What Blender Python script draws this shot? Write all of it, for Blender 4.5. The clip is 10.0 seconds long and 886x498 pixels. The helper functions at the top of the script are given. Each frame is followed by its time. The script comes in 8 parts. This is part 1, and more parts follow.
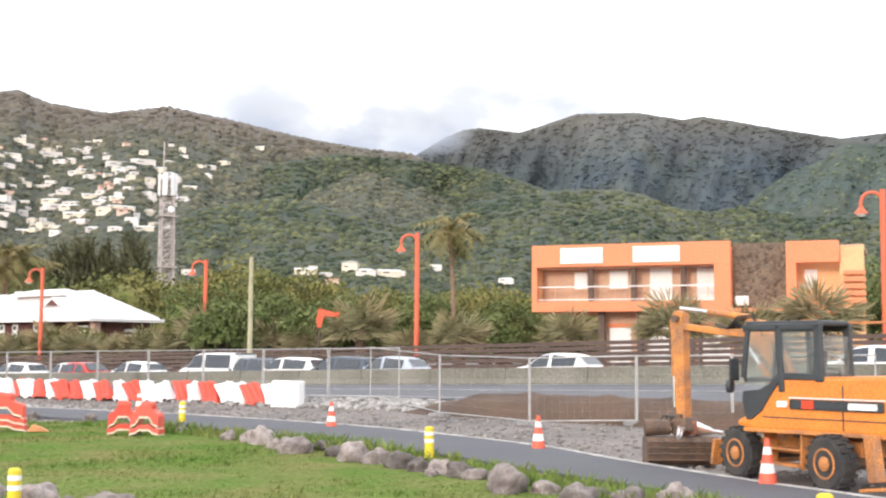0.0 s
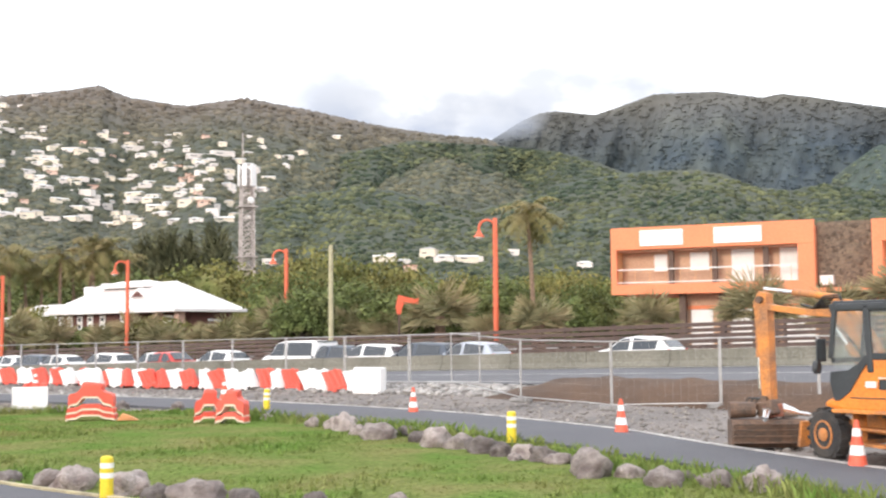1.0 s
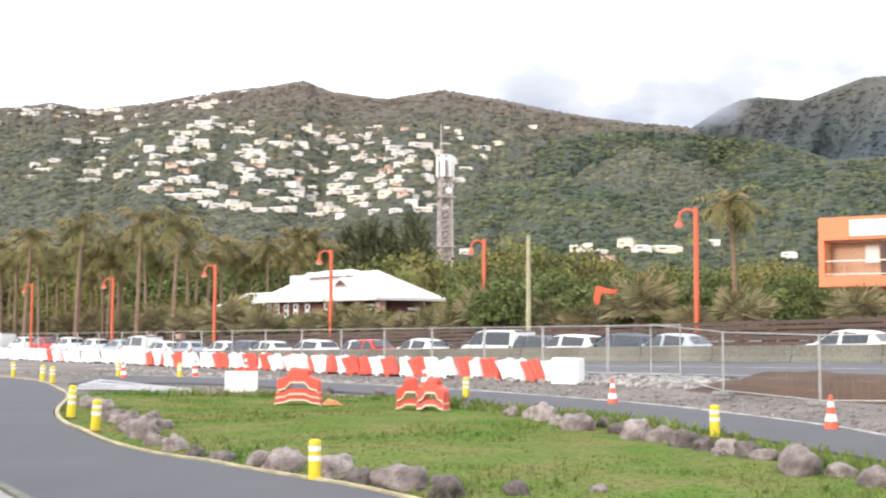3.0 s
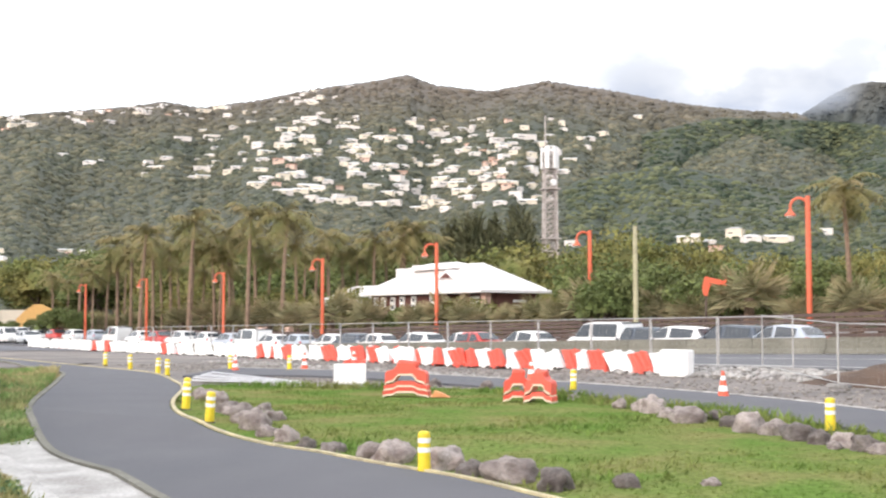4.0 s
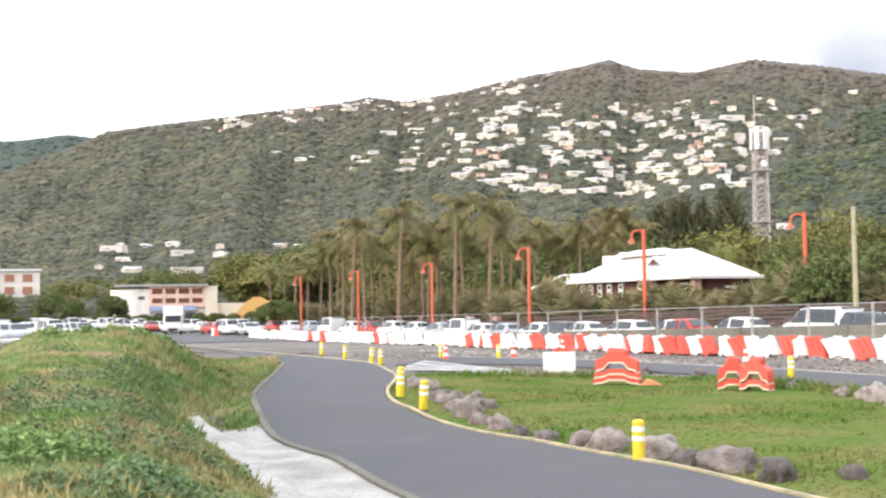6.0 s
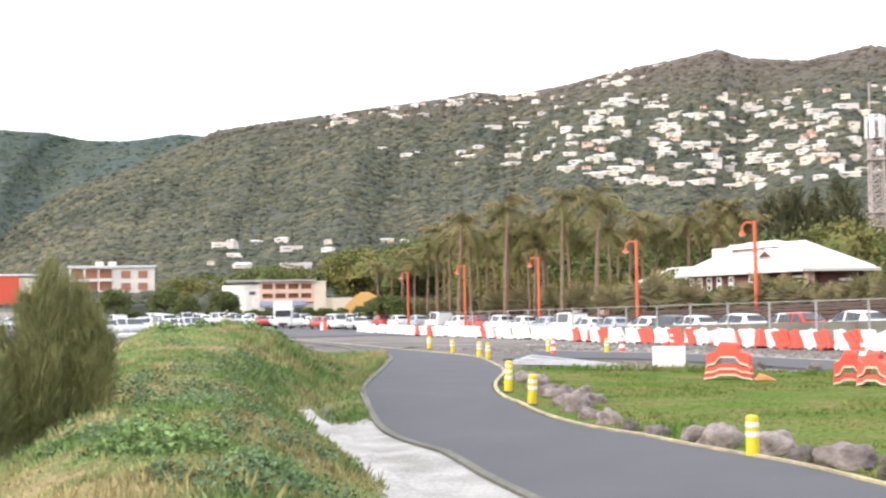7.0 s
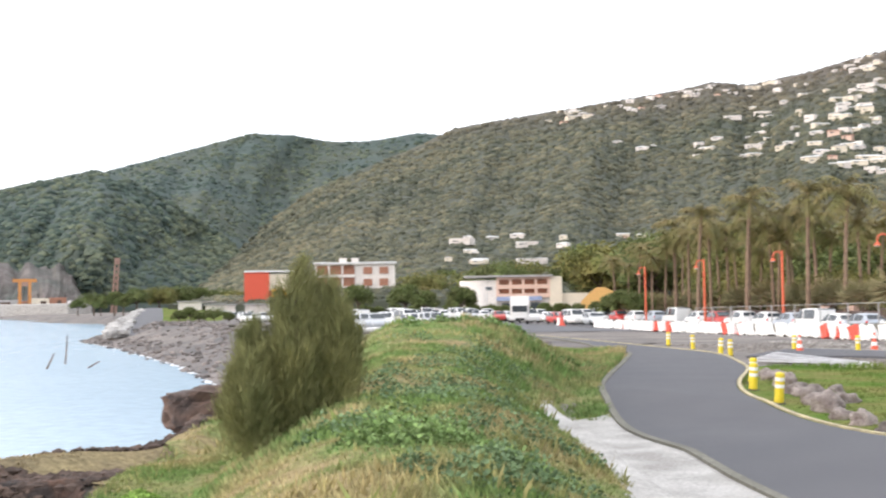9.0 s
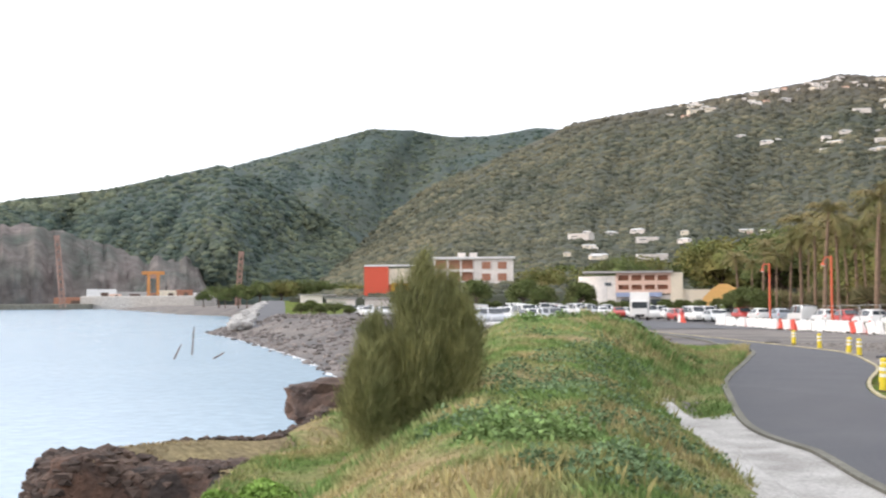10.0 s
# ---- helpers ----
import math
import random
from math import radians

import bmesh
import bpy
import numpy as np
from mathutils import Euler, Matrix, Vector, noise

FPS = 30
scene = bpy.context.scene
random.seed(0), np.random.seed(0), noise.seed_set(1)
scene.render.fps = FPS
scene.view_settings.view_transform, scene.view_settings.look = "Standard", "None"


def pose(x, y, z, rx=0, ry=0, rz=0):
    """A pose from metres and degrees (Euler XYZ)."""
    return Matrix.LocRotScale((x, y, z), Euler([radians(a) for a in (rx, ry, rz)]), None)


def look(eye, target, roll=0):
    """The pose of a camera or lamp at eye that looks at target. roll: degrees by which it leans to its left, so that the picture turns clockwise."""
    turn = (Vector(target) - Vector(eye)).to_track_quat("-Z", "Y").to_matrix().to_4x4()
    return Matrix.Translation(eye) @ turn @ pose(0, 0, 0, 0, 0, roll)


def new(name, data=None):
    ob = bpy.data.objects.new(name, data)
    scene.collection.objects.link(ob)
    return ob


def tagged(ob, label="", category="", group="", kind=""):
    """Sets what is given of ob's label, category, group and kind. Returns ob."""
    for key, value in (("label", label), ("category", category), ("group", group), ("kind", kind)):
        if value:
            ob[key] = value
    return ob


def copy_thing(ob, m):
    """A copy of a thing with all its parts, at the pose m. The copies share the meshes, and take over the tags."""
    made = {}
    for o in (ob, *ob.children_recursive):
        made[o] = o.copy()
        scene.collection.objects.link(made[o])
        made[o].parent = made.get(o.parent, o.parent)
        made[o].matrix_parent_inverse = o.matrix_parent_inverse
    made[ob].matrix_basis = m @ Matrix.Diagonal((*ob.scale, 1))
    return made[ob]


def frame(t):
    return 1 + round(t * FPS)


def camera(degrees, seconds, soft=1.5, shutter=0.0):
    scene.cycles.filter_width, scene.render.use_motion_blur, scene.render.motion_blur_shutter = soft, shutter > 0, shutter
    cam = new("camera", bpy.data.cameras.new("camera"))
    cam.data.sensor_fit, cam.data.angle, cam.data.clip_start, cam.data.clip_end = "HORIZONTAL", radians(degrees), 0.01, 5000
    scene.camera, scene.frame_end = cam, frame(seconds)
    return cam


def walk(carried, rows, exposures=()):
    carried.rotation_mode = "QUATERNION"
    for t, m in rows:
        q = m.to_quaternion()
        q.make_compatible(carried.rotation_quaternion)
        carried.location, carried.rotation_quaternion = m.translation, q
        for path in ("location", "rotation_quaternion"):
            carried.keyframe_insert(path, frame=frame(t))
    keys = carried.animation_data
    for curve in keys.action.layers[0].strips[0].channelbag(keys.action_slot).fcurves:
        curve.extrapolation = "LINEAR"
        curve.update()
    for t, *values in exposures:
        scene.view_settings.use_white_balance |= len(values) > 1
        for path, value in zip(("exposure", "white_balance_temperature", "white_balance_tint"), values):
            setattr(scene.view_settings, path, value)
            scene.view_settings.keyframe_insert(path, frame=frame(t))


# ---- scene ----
# ---------------------------------------------------------------- camera
EYE_Z = 2.3
ARM = 0.4
cam = camera(40.47, 10.0, soft=2.2, shutter=0.4)
PATH = [(0.0, 0.0, 4.87, -0.28), (0.5, 1.69, 4.42, 0.32), (1.0, 3.77, 4.18, 0.54), (1.5, 6.47, 4.09, 0.4), (2.0, 8.57, 4.01, 0.36),
        (2.5, 10.74, 3.93, 0.0), (4.0, 18.1, 3.37, 0.08), (4.5, 20.68, 3.35, 0.1), (5.0, 23.16, 3.24, 0.07), (6.5, 30.38, 2.79, 1.04),
        (7.0, 32.95, 2.7, 0.98), (7.5, 35.5, 2.57, 1.14), (8.0, 38.95, 2.81, 0.96), (8.5, 41.59, 2.72, 1.25), (9.0, 44.14, 2.66, 0.89),
        (9.5, 47.07, 2.39, 0.65), (10.0, 49.76, 2.48, 0.36)]
walk(cam, [(t, pose(-ARM * math.sin(radians(y)), ARM * math.cos(radians(y)), EYE_Z, 90 + p, r, y)) for t, y, p, r in PATH],
     exposures=[(0.0, 0.0), (6.5, 0.04), (8.5, -0.03), (9.5, -0.24), (10.0, -0.32)])

# ---------------------------------------------------------------- world and sun
SUN_EL, SUN_AZ = 16.0, 150.0          # the sun stands low over the sea, behind the camera's left shoulder
world = bpy.data.worlds.new("evening_sky")
scene.world = world
world.use_nodes = True
wn, wl = world.node_tree.nodes, world.node_tree.links
wn.clear()
w_out, w_bg = wn.new("ShaderNodeOutputWorld"), wn.new("ShaderNodeBackground")
w_sky = wn.new("ShaderNodeTexSky")
w_sky.sky_type, w_sky.sun_disc = "NISHITA", False
w_sky.sun_elevation, w_sky.sun_rotation = radians(SUN_EL), radians(360 - SUN_AZ)
w_gain = wn.new("ShaderNodeMix")
w_gain.data_type, w_gain.blend_type = "RGBA", "MULTIPLY"
w_gain.inputs["Factor"].default_value = 1.0
wl.new(w_sky.outputs[0], w_gain.inputs["A"])
w_gain.inputs["B"].default_value = (0.12, 0.12, 0.12, 1)
w_geo = wn.new("ShaderNodeTexCoord")
w_map = wn.new("ShaderNodeMapping")
w_map.inputs["Scale"].default_value = (1.0, 1.0, 3.5)
w_noise = wn.new("ShaderNodeTexNoise")
w_noise.inputs["Scale"].default_value, w_noise.inputs["Detail"].default_value = 2.2, 6.0
w_ramp = wn.new("ShaderNodeValToRGB")
w_ramp.color_ramp.elements[0].position, w_ramp.color_ramp.elements[0].color = 0.28, (0.55, 0.55, 0.55, 1)
w_ramp.color_ramp.elements[1].position, w_ramp.color_ramp.elements[1].color = 0.55, (0.97, 0.97, 0.97, 1)
w_mix = wn.new("ShaderNodeMix")
w_mix.data_type = "RGBA"
w_mix.inputs["B"].default_value = (1.56, 1.59, 1.68, 1)
wl.new(w_geo.outputs["Generated"], w_map.inputs[0])
wl.new(w_map.outputs[0], w_noise.inputs["Vector"])
wl.new(w_noise.outputs["Fac"], w_ramp.inputs[0])
wl.new(w_ramp.outputs[0], w_mix.inputs["Factor"])
wl.new(w_gain.outputs["Result"], w_mix.inputs["A"])
wl.new(w_mix.outputs["Result"], w_bg.inputs["Color"])
wl.new(w_bg.outputs[0], w_out.inputs["Surface"])
w_bg.inputs["Strength"].default_value = 1.35


def bearing(az, d=1.0):
    """The place d metres off at az degrees left of straight ahead."""
    return Vector((-math.sin(radians(az)) * d, math.cos(radians(az)) * d, 0))


sun = new("sun", bpy.data.lights.new("sun", "SUN"))
sun.data.energy, sun.data.angle, sun.data.color = 2.2, radians(12), (1.0, 0.87, 0.765)
sun.matrix_world = look(bearing(SUN_AZ, 100) + Vector((0, 0, 100 * math.tan(radians(SUN_EL)))), (0, 0, 0))

# ---------------------------------------------------------------- materials


def mat(name, col, rough=0.8, var=0.25, scale=3.0, fine=40.0, bump=0.0, metal=0.0, tint=None, obj=0.0, island=0.0, spec=0.5, heath=None, deep=0.03, edge=(0.35, 0.7), fleck=0.0):
    """A surface with broad stains and fine grain; tint is the second colour that the stains lean to."""
    m = bpy.data.materials.new(name)
    m.use_nodes = True
    n, l = m.node_tree.nodes, m.node_tree.links
    b = n["Principled BSDF"]
    b.inputs["Roughness"].default_value, b.inputs["Metallic"].default_value = rough, metal
    b.inputs["Specular IOR Level"].default_value = spec
    co = n.new("ShaderNodeTexCoord")
    big, small = n.new("ShaderNodeTexNoise"), n.new("ShaderNodeTexNoise")
    big.inputs["Scale"].default_value, big.inputs["Detail"].default_value = scale, 5
    small.inputs["Scale"].default_value, small.inputs["Detail"].default_value = fine, 3
    for q in (big, small):
        l.new(co.outputs["Object"], q.inputs["Vector"])
    t = tint or [c * 0.6 for c in col]
    m1 = n.new("ShaderNodeMix")
    m1.data_type = "RGBA"
    m1.inputs["A"].default_value, m1.inputs["B"].default_value = (*col, 1), (*t, 1)
    r = n.new("ShaderNodeMapRange")
    r.inputs["From Min"].default_value, r.inputs["From Max"].default_value = edge
    r.inputs["To Max"].default_value = min(1.0, var * 2.4)
    stain = big.outputs["Fac"]
    if fleck:      # single bodies lean to either colour
        ri, fm = n.new("ShaderNodeNewGeometry"), n.new("ShaderNodeMath")
        fm.operation = "MULTIPLY_ADD"
        fm.inputs[1].default_value = fleck
        l.new(ri.outputs["Random Per Island"], fm.inputs[0]), l.new(stain, fm.inputs[2])
        stain = fm.outputs[0]
    l.new(stain, r.inputs["Value"])
    l.new(r.outputs[0], m1.inputs["Factor"])
    r2 = n.new("ShaderNodeMapRange")
    r2.inputs["From Min"].default_value, r2.inputs["From Max"].default_value = 0.3, 0.7
    r2.inputs["To Min"].default_value, r2.inputs["To Max"].default_value = 1 - var * 0.6, 1 + var * 0.5
    l.new(small.outputs["Fac"], r2.inputs["Value"])
    last = r2.outputs[0]
    for amount, kind in ((obj, "obj"), (island, "isl")):
        if amount:
            q = n.new("ShaderNodeObjectInfo" if kind == "obj" else "ShaderNodeNewGeometry")
            r3 = n.new("ShaderNodeMapRange")
            r3.inputs["To Min"].default_value, r3.inputs["To Max"].default_value = 1 - amount, 1 + amount
            l.new(q.outputs["Random" if kind == "obj" else "Random Per Island"], r3.inputs["Value"])
            mu = n.new("ShaderNodeMath")
            mu.operation = "MULTIPLY"
            l.new(last, mu.inputs[0]), l.new(r3.outputs[0], mu.inputs[1])
            last = mu.outputs[0]
    m2 = n.new("ShaderNodeVectorMath")
    m2.operation = "SCALE"
    colour = m1.outputs["Result"]
    if heath:      # dry heath takes over above a height
        ge, sp, hr, m3 = n.new("ShaderNodeNewGeometry"), n.new("ShaderNodeSeparateXYZ"), n.new("ShaderNodeMapRange"), n.new("ShaderNodeMix")
        m3.data_type = "RGBA"
        hr.inputs["From Min"].default_value, hr.inputs["From Max"].default_value = heath[0], heath[1]
        hr.inputs["To Max"].default_value = 0.85
        m3.inputs["B"].default_value = (*heath[2], 1)
        l.new(ge.outputs["Position"], sp.inputs[0]), l.new(sp.outputs["Z"], hr.inputs["Value"]), l.new(hr.outputs[0], m3.inputs["Factor"])
        l.new(colour, m3.inputs["A"])
        colour = m3.outputs["Result"]
    l.new(colour, m2.inputs[0]), l.new(last, m2.inputs["Scale"])
    l.new(m2.outputs[0], b.inputs["Base Color"])
    if bump:
        bp = n.new("ShaderNodeBump")
        bp.inputs["Strength"].default_value, bp.inputs["Distance"].default_value = min(1.0, bump), deep
        l.new(small.outputs["Fac"], bp.inputs["Height"])
        l.new(bp.outputs[0], b.inputs["Normal"])
    return m


def glass_mat(name, col=(0.03, 0.035, 0.04)):
    """Tinted glazing: dark and glossy."""
    m = mat(name, col, 0.06, 0.15, 1.5, 8, spec=0.8)
    return m


M_ASPHALT = mat("asphalt", (0.105, 0.105, 0.115), 0.9, 0.22, 0.5, 60, 0.35, tint=(0.082, 0.083, 0.095))
M_ROAD = mat("old_asphalt", (0.13, 0.13, 0.14), 0.9, 0.25, 0.25, 40, 0.3, tint=(0.09, 0.09, 0.1))
M_LINE_Y = mat("yellow_line", (0.56, 0.48, 0.28), 0.8, 0.5, 2, 30, tint=(0.25, 0.22, 0.16))
M_LINE_W = mat("white_line", (0.55, 0.53, 0.5), 0.8, 0.5, 2, 30, tint=(0.25, 0.24, 0.23))
M_GRASS = mat("turf", (0.115, 0.18, 0.045), 1.0, 0.5, 0.5, 9, 0.6, tint=(0.2, 0.19, 0.08), spec=0.0)
M_BANK = mat("bank_turf", (0.175, 0.215, 0.085), 1.0, 0.6, 0.55, 7, 0.9, tint=(0.30, 0.24, 0.135), edge=(0.43, 0.62), spec=0.0)
M_DIRT = mat("gravel_dirt", (0.235, 0.205, 0.185), 0.95, 0.45, 0.25, 14, 0.8, tint=(0.115, 0.105, 0.1))
M_BROWN = mat("brown_earth", (0.115, 0.07, 0.045), 0.95, 0.4, 0.8, 12, 0.9, tint=(0.065, 0.042, 0.03))
M_SAND = mat("pale_sand", (0.51, 0.49, 0.465), 0.95, 0.4, 0.9, 18, 0.6, tint=(0.31, 0.29, 0.27))
M_ROCK = mat("lava_boulder", (0.29, 0.25, 0.23), 0.92, 0.5, 3.5, 14, 1.0, tint=(0.12, 0.092, 0.085), obj=0.45, deep=0.05)
M_LAVA = mat("dark_lava", (0.075, 0.055, 0.048), 0.9, 0.5, 0.7, 6, 0.9, tint=(0.14, 0.08, 0.055))
M_BEACH = mat("cobble_beach", (0.20, 0.172, 0.158), 0.9, 0.5, 0.12, 2.5, 0.8, tint=(0.09, 0.085, 0.085))
M_CONC = mat("weathered_concrete", (0.20, 0.19, 0.155), 0.9, 0.45, 0.5, 10, 0.3, tint=(0.12, 0.115, 0.09))

# ---------------------------------------------------------------- helpers for building


def part(name, bm, material, parent=None, label=""):
    """Links a bmesh as one mesh object under a thing or a part."""
    me = bpy.data.meshes.new(name)
    bm.to_mesh(me)
    bm.free()
    me.materials.append(material)
    ob = new(name, me)
    ob.parent = parent
    if label:
        ob["label"] = label
    return ob


def raw(name, verts, faces, material, parent=None, label="", smooth=False):
    """The same from lists of corners and faces."""
    me = bpy.data.meshes.new(name)
    me.from_pydata([tuple(map(float, q)) for q in verts], [], [tuple(map(int, q)) for q in faces])
    me.materials.append(material)
    if smooth:
        me.polygons.foreach_set("use_smooth", [True] * len(me.polygons))
    ob = new(name, me)
    ob.parent = parent
    if label:
        ob["label"] = label
    return ob


def thing(name, m, label, category, group="", kind=""):
    """An empty at the base of a thing, to hold its parts."""
    ob = new(name)
    ob.empty_display_size = 0.2
    ob.matrix_basis = m
    return tagged(ob, label, category, group, kind)


def box(bm, size, at, rot=(0, 0, 0), bevel=0.0):
    m = pose(*at, *rot) @ Matrix.Diagonal((*size, 1))
    r = bmesh.ops.create_cube(bm, size=1.0, matrix=m)
    if bevel:
        edges = list({e for q in r["verts"] for e in q.link_edges})
        bmesh.ops.bevel(bm, geom=edges, offset=bevel, segments=2, affect="EDGES", profile=0.6)
    return bm


def rod(bm, a, b, r1, r2=None, seg=10, caps=True):
    """A round bar from a to b."""
    a, b = Vector(a), Vector(b)
    d = b - a
    m = Matrix.Translation((a + b) / 2) @ d.to_track_quat("Z", "Y").to_matrix().to_4x4()
    bmesh.ops.create_cone(bm, cap_ends=caps, segments=seg, radius1=r1, radius2=r1 if r2 is None else r2, depth=d.length, matrix=m)
    return bm


def tube(bm, pts, r, seg=8):
    """A round bar bent through points, in one piece."""
    pts = [Vector(q) for q in pts]
    ref = Vector((0.31, 0.87, 0.38))
    rings = []
    for i, q in enumerate(pts):
        d = (pts[min(i + 1, len(pts) - 1)] - pts[max(i - 1, 0)]).normalized()
        u = d.cross(ref).normalized()
        w = d.cross(u)
        rings.append([bm.verts.new(q + (u * math.cos(2 * math.pi * k / seg) + w * math.sin(2 * math.pi * k / seg)) * r) for k in range(seg)])
    for p, q in zip(rings, rings[1:]):
        for k in range(seg):
            bm.faces.new((p[k], p[(k + 1) % seg], q[(k + 1) % seg], q[k]))
    bm.faces.new(rings[0][::-1]), bm.faces.new(rings[-1])
    return bm


def lathe(bm, prof, seg=20):
    """A turned body from (radius, height) pairs."""
    rings = [[bm.verts.new((r * math.cos(2 * math.pi * k / seg), r * math.sin(2 * math.pi * k / seg), z)) for k in range(seg)] for r, z in prof]
    for a, b in zip(rings, rings[1:]):
        for k in range(seg):
            bm.faces.new((a[k], a[(k + 1) % seg], b[(k + 1) % seg], b[k]))
    bm.faces.new(rings[-1])
    bm.faces.new(rings[0][::-1])
    return bm


def prism(bm, outline, y0, y1, bevel=0.0):
    """A plate from an outline in x and z, from y0 to y1."""
    a = [bm.verts.new((x, y0, z)) for x, z in outline]
    b = [bm.verts.new((x, y1, z)) for x, z in outline]
    n = len(a)
    fs = [bm.faces.new(a), bm.faces.new(b[::-1])]
    for k in range(n):
        fs.append(bm.faces.new((a[k], b[k], b[(k + 1) % n], a[(k + 1) % n])))
    bmesh.ops.recalc_face_normals(bm, faces=fs)
    if bevel:
        es = {e for f_ in fs for e in f_.edges}
        bmesh.ops.bevel(bm, geom=list(es), offset=bevel, segments=2, affect="EDGES", profile=0.6)
    return bm


def boxed(name, size, at, material, parent, rot=(0, 0, 0), bevel=0.0, label=""):
    return part(name, box(bmesh.new(), size, at, rot, bevel), material, parent, label)


def rodded(name, a, b, r, material, parent, r2=None, seg=10, label=""):
    return part(name, rod(bmesh.new(), a, b, r, r2, seg), material, parent, label)


def smooth_line(pts, step):
    """A smooth curve through points, with a point about every step metres."""
    p = [Vector(q) for q in pts]
    p = [p[0] * 2 - p[1]] + p + [p[-1] * 2 - p[-2]]
    out = []
    for i in range(1, len(p) - 2):
        n = max(1, int((p[i + 1] - p[i]).length / step))
        for k in range(n):
            u = k / n
            out.append(0.5 * (2 * p[i] + (p[i + 1] - p[i - 1]) * u + (2 * p[i - 1] - 5 * p[i] + 4 * p[i + 1] - p[i + 2]) * u * u
                              + (3 * p[i] - p[i - 1] - 3 * p[i + 1] + p[i + 2]) * u ** 3))
    out.append(p[-2])
    return out


def sstep(a, b, x):
    u = np.clip((np.asarray(x, float) - a) / (b - a), 0, 1)
    return u * u * (3 - 2 * u)


def wavy(x, y, k, seed=0.0):
    """A cheap uneven field between about -1 and 1."""
    return (np.sin(k * x * 1.0 + seed + 1.7 * np.sin(k * 0.61 * y + seed)) + np.sin(k * 0.83 * y - 0.4 * k * x + 2.1 * seed + 1.3 * np.sin(k * 0.47 * x))
            + 0.6 * np.sin(k * 2.1 * x + k * 1.7 * y + seed * 3)) / 2.6


# ---------------------------------------------------------------- lie of the land
U, N = Vector((-0.8, 0.6, 0)), Vector((0.6, 0.8, 0))      # along the main road, and across it
SEA_Z = -2.2
COAST = [(-16, -400), (-18, -60), (-17, -20), (-14.5, 2), (-16.4, 6.2), (-19.9, 7.6), (-23.0, 8.9), (-23.9, 10.1), (-24.0, 12.4), (-24.1, 14.6), (-25.8, 16.9), (-28.6, 19.0), (-30.5, 21.6), (-41, 30), (-53, 38),
         (-76, 51), (-120, 72), (-158, 88), (-250, 150), (-346, 200), (-447, 227), (-1036, 454), (-1390, 507), (-5000, 1200)]
AXIS = bearing(45.5)
ACROSS = Vector((AXIS.y, -AXIS.x, 0))


def on_road(s, v):
    """The place s metres along the road and v metres across."""
    return U * (s + 32.8) + N * v


def shore(x, y):
    """Signed distance to the shore line, positive on land."""
    best, side = np.full(np.shape(x), 1e9), np.ones(np.shape(x))
    for (ax, ay), (bx, by) in zip(COAST, COAST[1:]):
        ex, ey = bx - ax, by - ay
        u = np.clip(((x - ax) * ex + (y - ay) * ey) / (ex * ex + ey * ey), 0, 1)
        d = np.hypot(x - ax - u * ex, y - ay - u * ey)
        c = np.sign((y - ay) * ex - (x - ax) * ey)
        near = d < best
        best, side = np.where(near, d, best), np.where(near, -c, side)
    return best * side


def hollow(x, y):
    """How far the washed-out hollow behind the lava rim has been cut away, 0 to 1."""
    d, az = np.hypot(x, y), np.degrees(np.arctan2(-np.asarray(x, float), y))
    rim = 23.1 + 0.35 * wavy(x, y, 1.1) + 0.15 * wavy(x, y, 3.0, 1)
    return sstep(0, 1.0, rim - d) * sstep(60.2, 62.6, az + 0.5 * wavy(x, y, 0.8)) * sstep(90, 80, az) * sstep(11, 15, d)


def land(x, y):
    """The ground's height."""
    x, y = np.asarray(x, float), np.asarray(y, float)
    s, v = -0.8 * x + 0.6 * y - 32.8, 0.6 * x + 0.8 * y
    base = np.clip(0.8 - 0.0215 * s, -0.5, 1.3) * sstep(26, 44, v)
    base = base - 0.36 * sstep(43.4, 45, v) * (1 - sstep(50, 51.2, v)) * sstep(80, 30, s)
    sd = shore(x, y) + 0.35 * wavy(x, y, 0.9) * sstep(80, 30, np.hypot(x, y))
    cliff = SEA_Z + 1.2 * sstep(0, 0.6, sd) + 0.05 * np.clip(sd, 0, 60)
    cliff = cliff + 0.28 * sstep(0, 0.6, sd) * (1 - sstep(1.2, 2.2, sd)) * (1 + 0.5 * wavy(x, y, 1.1))
    beach = SEA_Z + np.interp(sd, [0, 6, 10, 60], [0, 0.9, 2.4, 7.5])
    cliff = cliff - 1.5 * hollow(x, y)
    k = sstep(21, 29, y)
    edge = np.where(sd > 0, cliff * (1 - k) + beach * k, SEA_Z + np.clip(sd * 0.35, -5, 0) - 0.5 * (1 - k))
    z = np.minimum(base, edge)
    t, w = x * AXIS.x + y * AXIS.y, x * ACROSS.x + y * ACROSS.y
    hr = np.interp(t, [-60, 0, 10, 20, 30, 38, 44, 50, 54], [0.75, 0.72, 0.7, 0.85, 1.25, 1.72, 1.1, 0.1, -1.5])
    wr = np.interp(t, [-60, 28, 34, 46, 54], [3.0, 3.1, 4.9, 7.6, 7.6])
    prof = np.where(w > 0, hr - (hr + 0.12) * sstep(0.12, 1.0, w / wr) ** (1 + 0.9 * sstep(25, 33, t)), hr - (hr + 1.5) * sstep(0.3, 5.5, -w))
    calm = 1 - sstep(0.5, 0.85, w / wr)
    prof = prof + calm * (0.10 * wavy(x, y, 1.3) + 0.05 * wavy(x, y, 3.1, 2))
    inside = (t > -60) & (t < 54) & (w < wr) & (w > -6)
    return np.where(inside, np.maximum(z, prof), z)


def land_at(x, y):
    return float(land(np.array([x]), np.array([y]))[0])


def onland(p, dz=0.0):
    return Vector((p[0], p[1], land_at(p[0], p[1]) + dz))


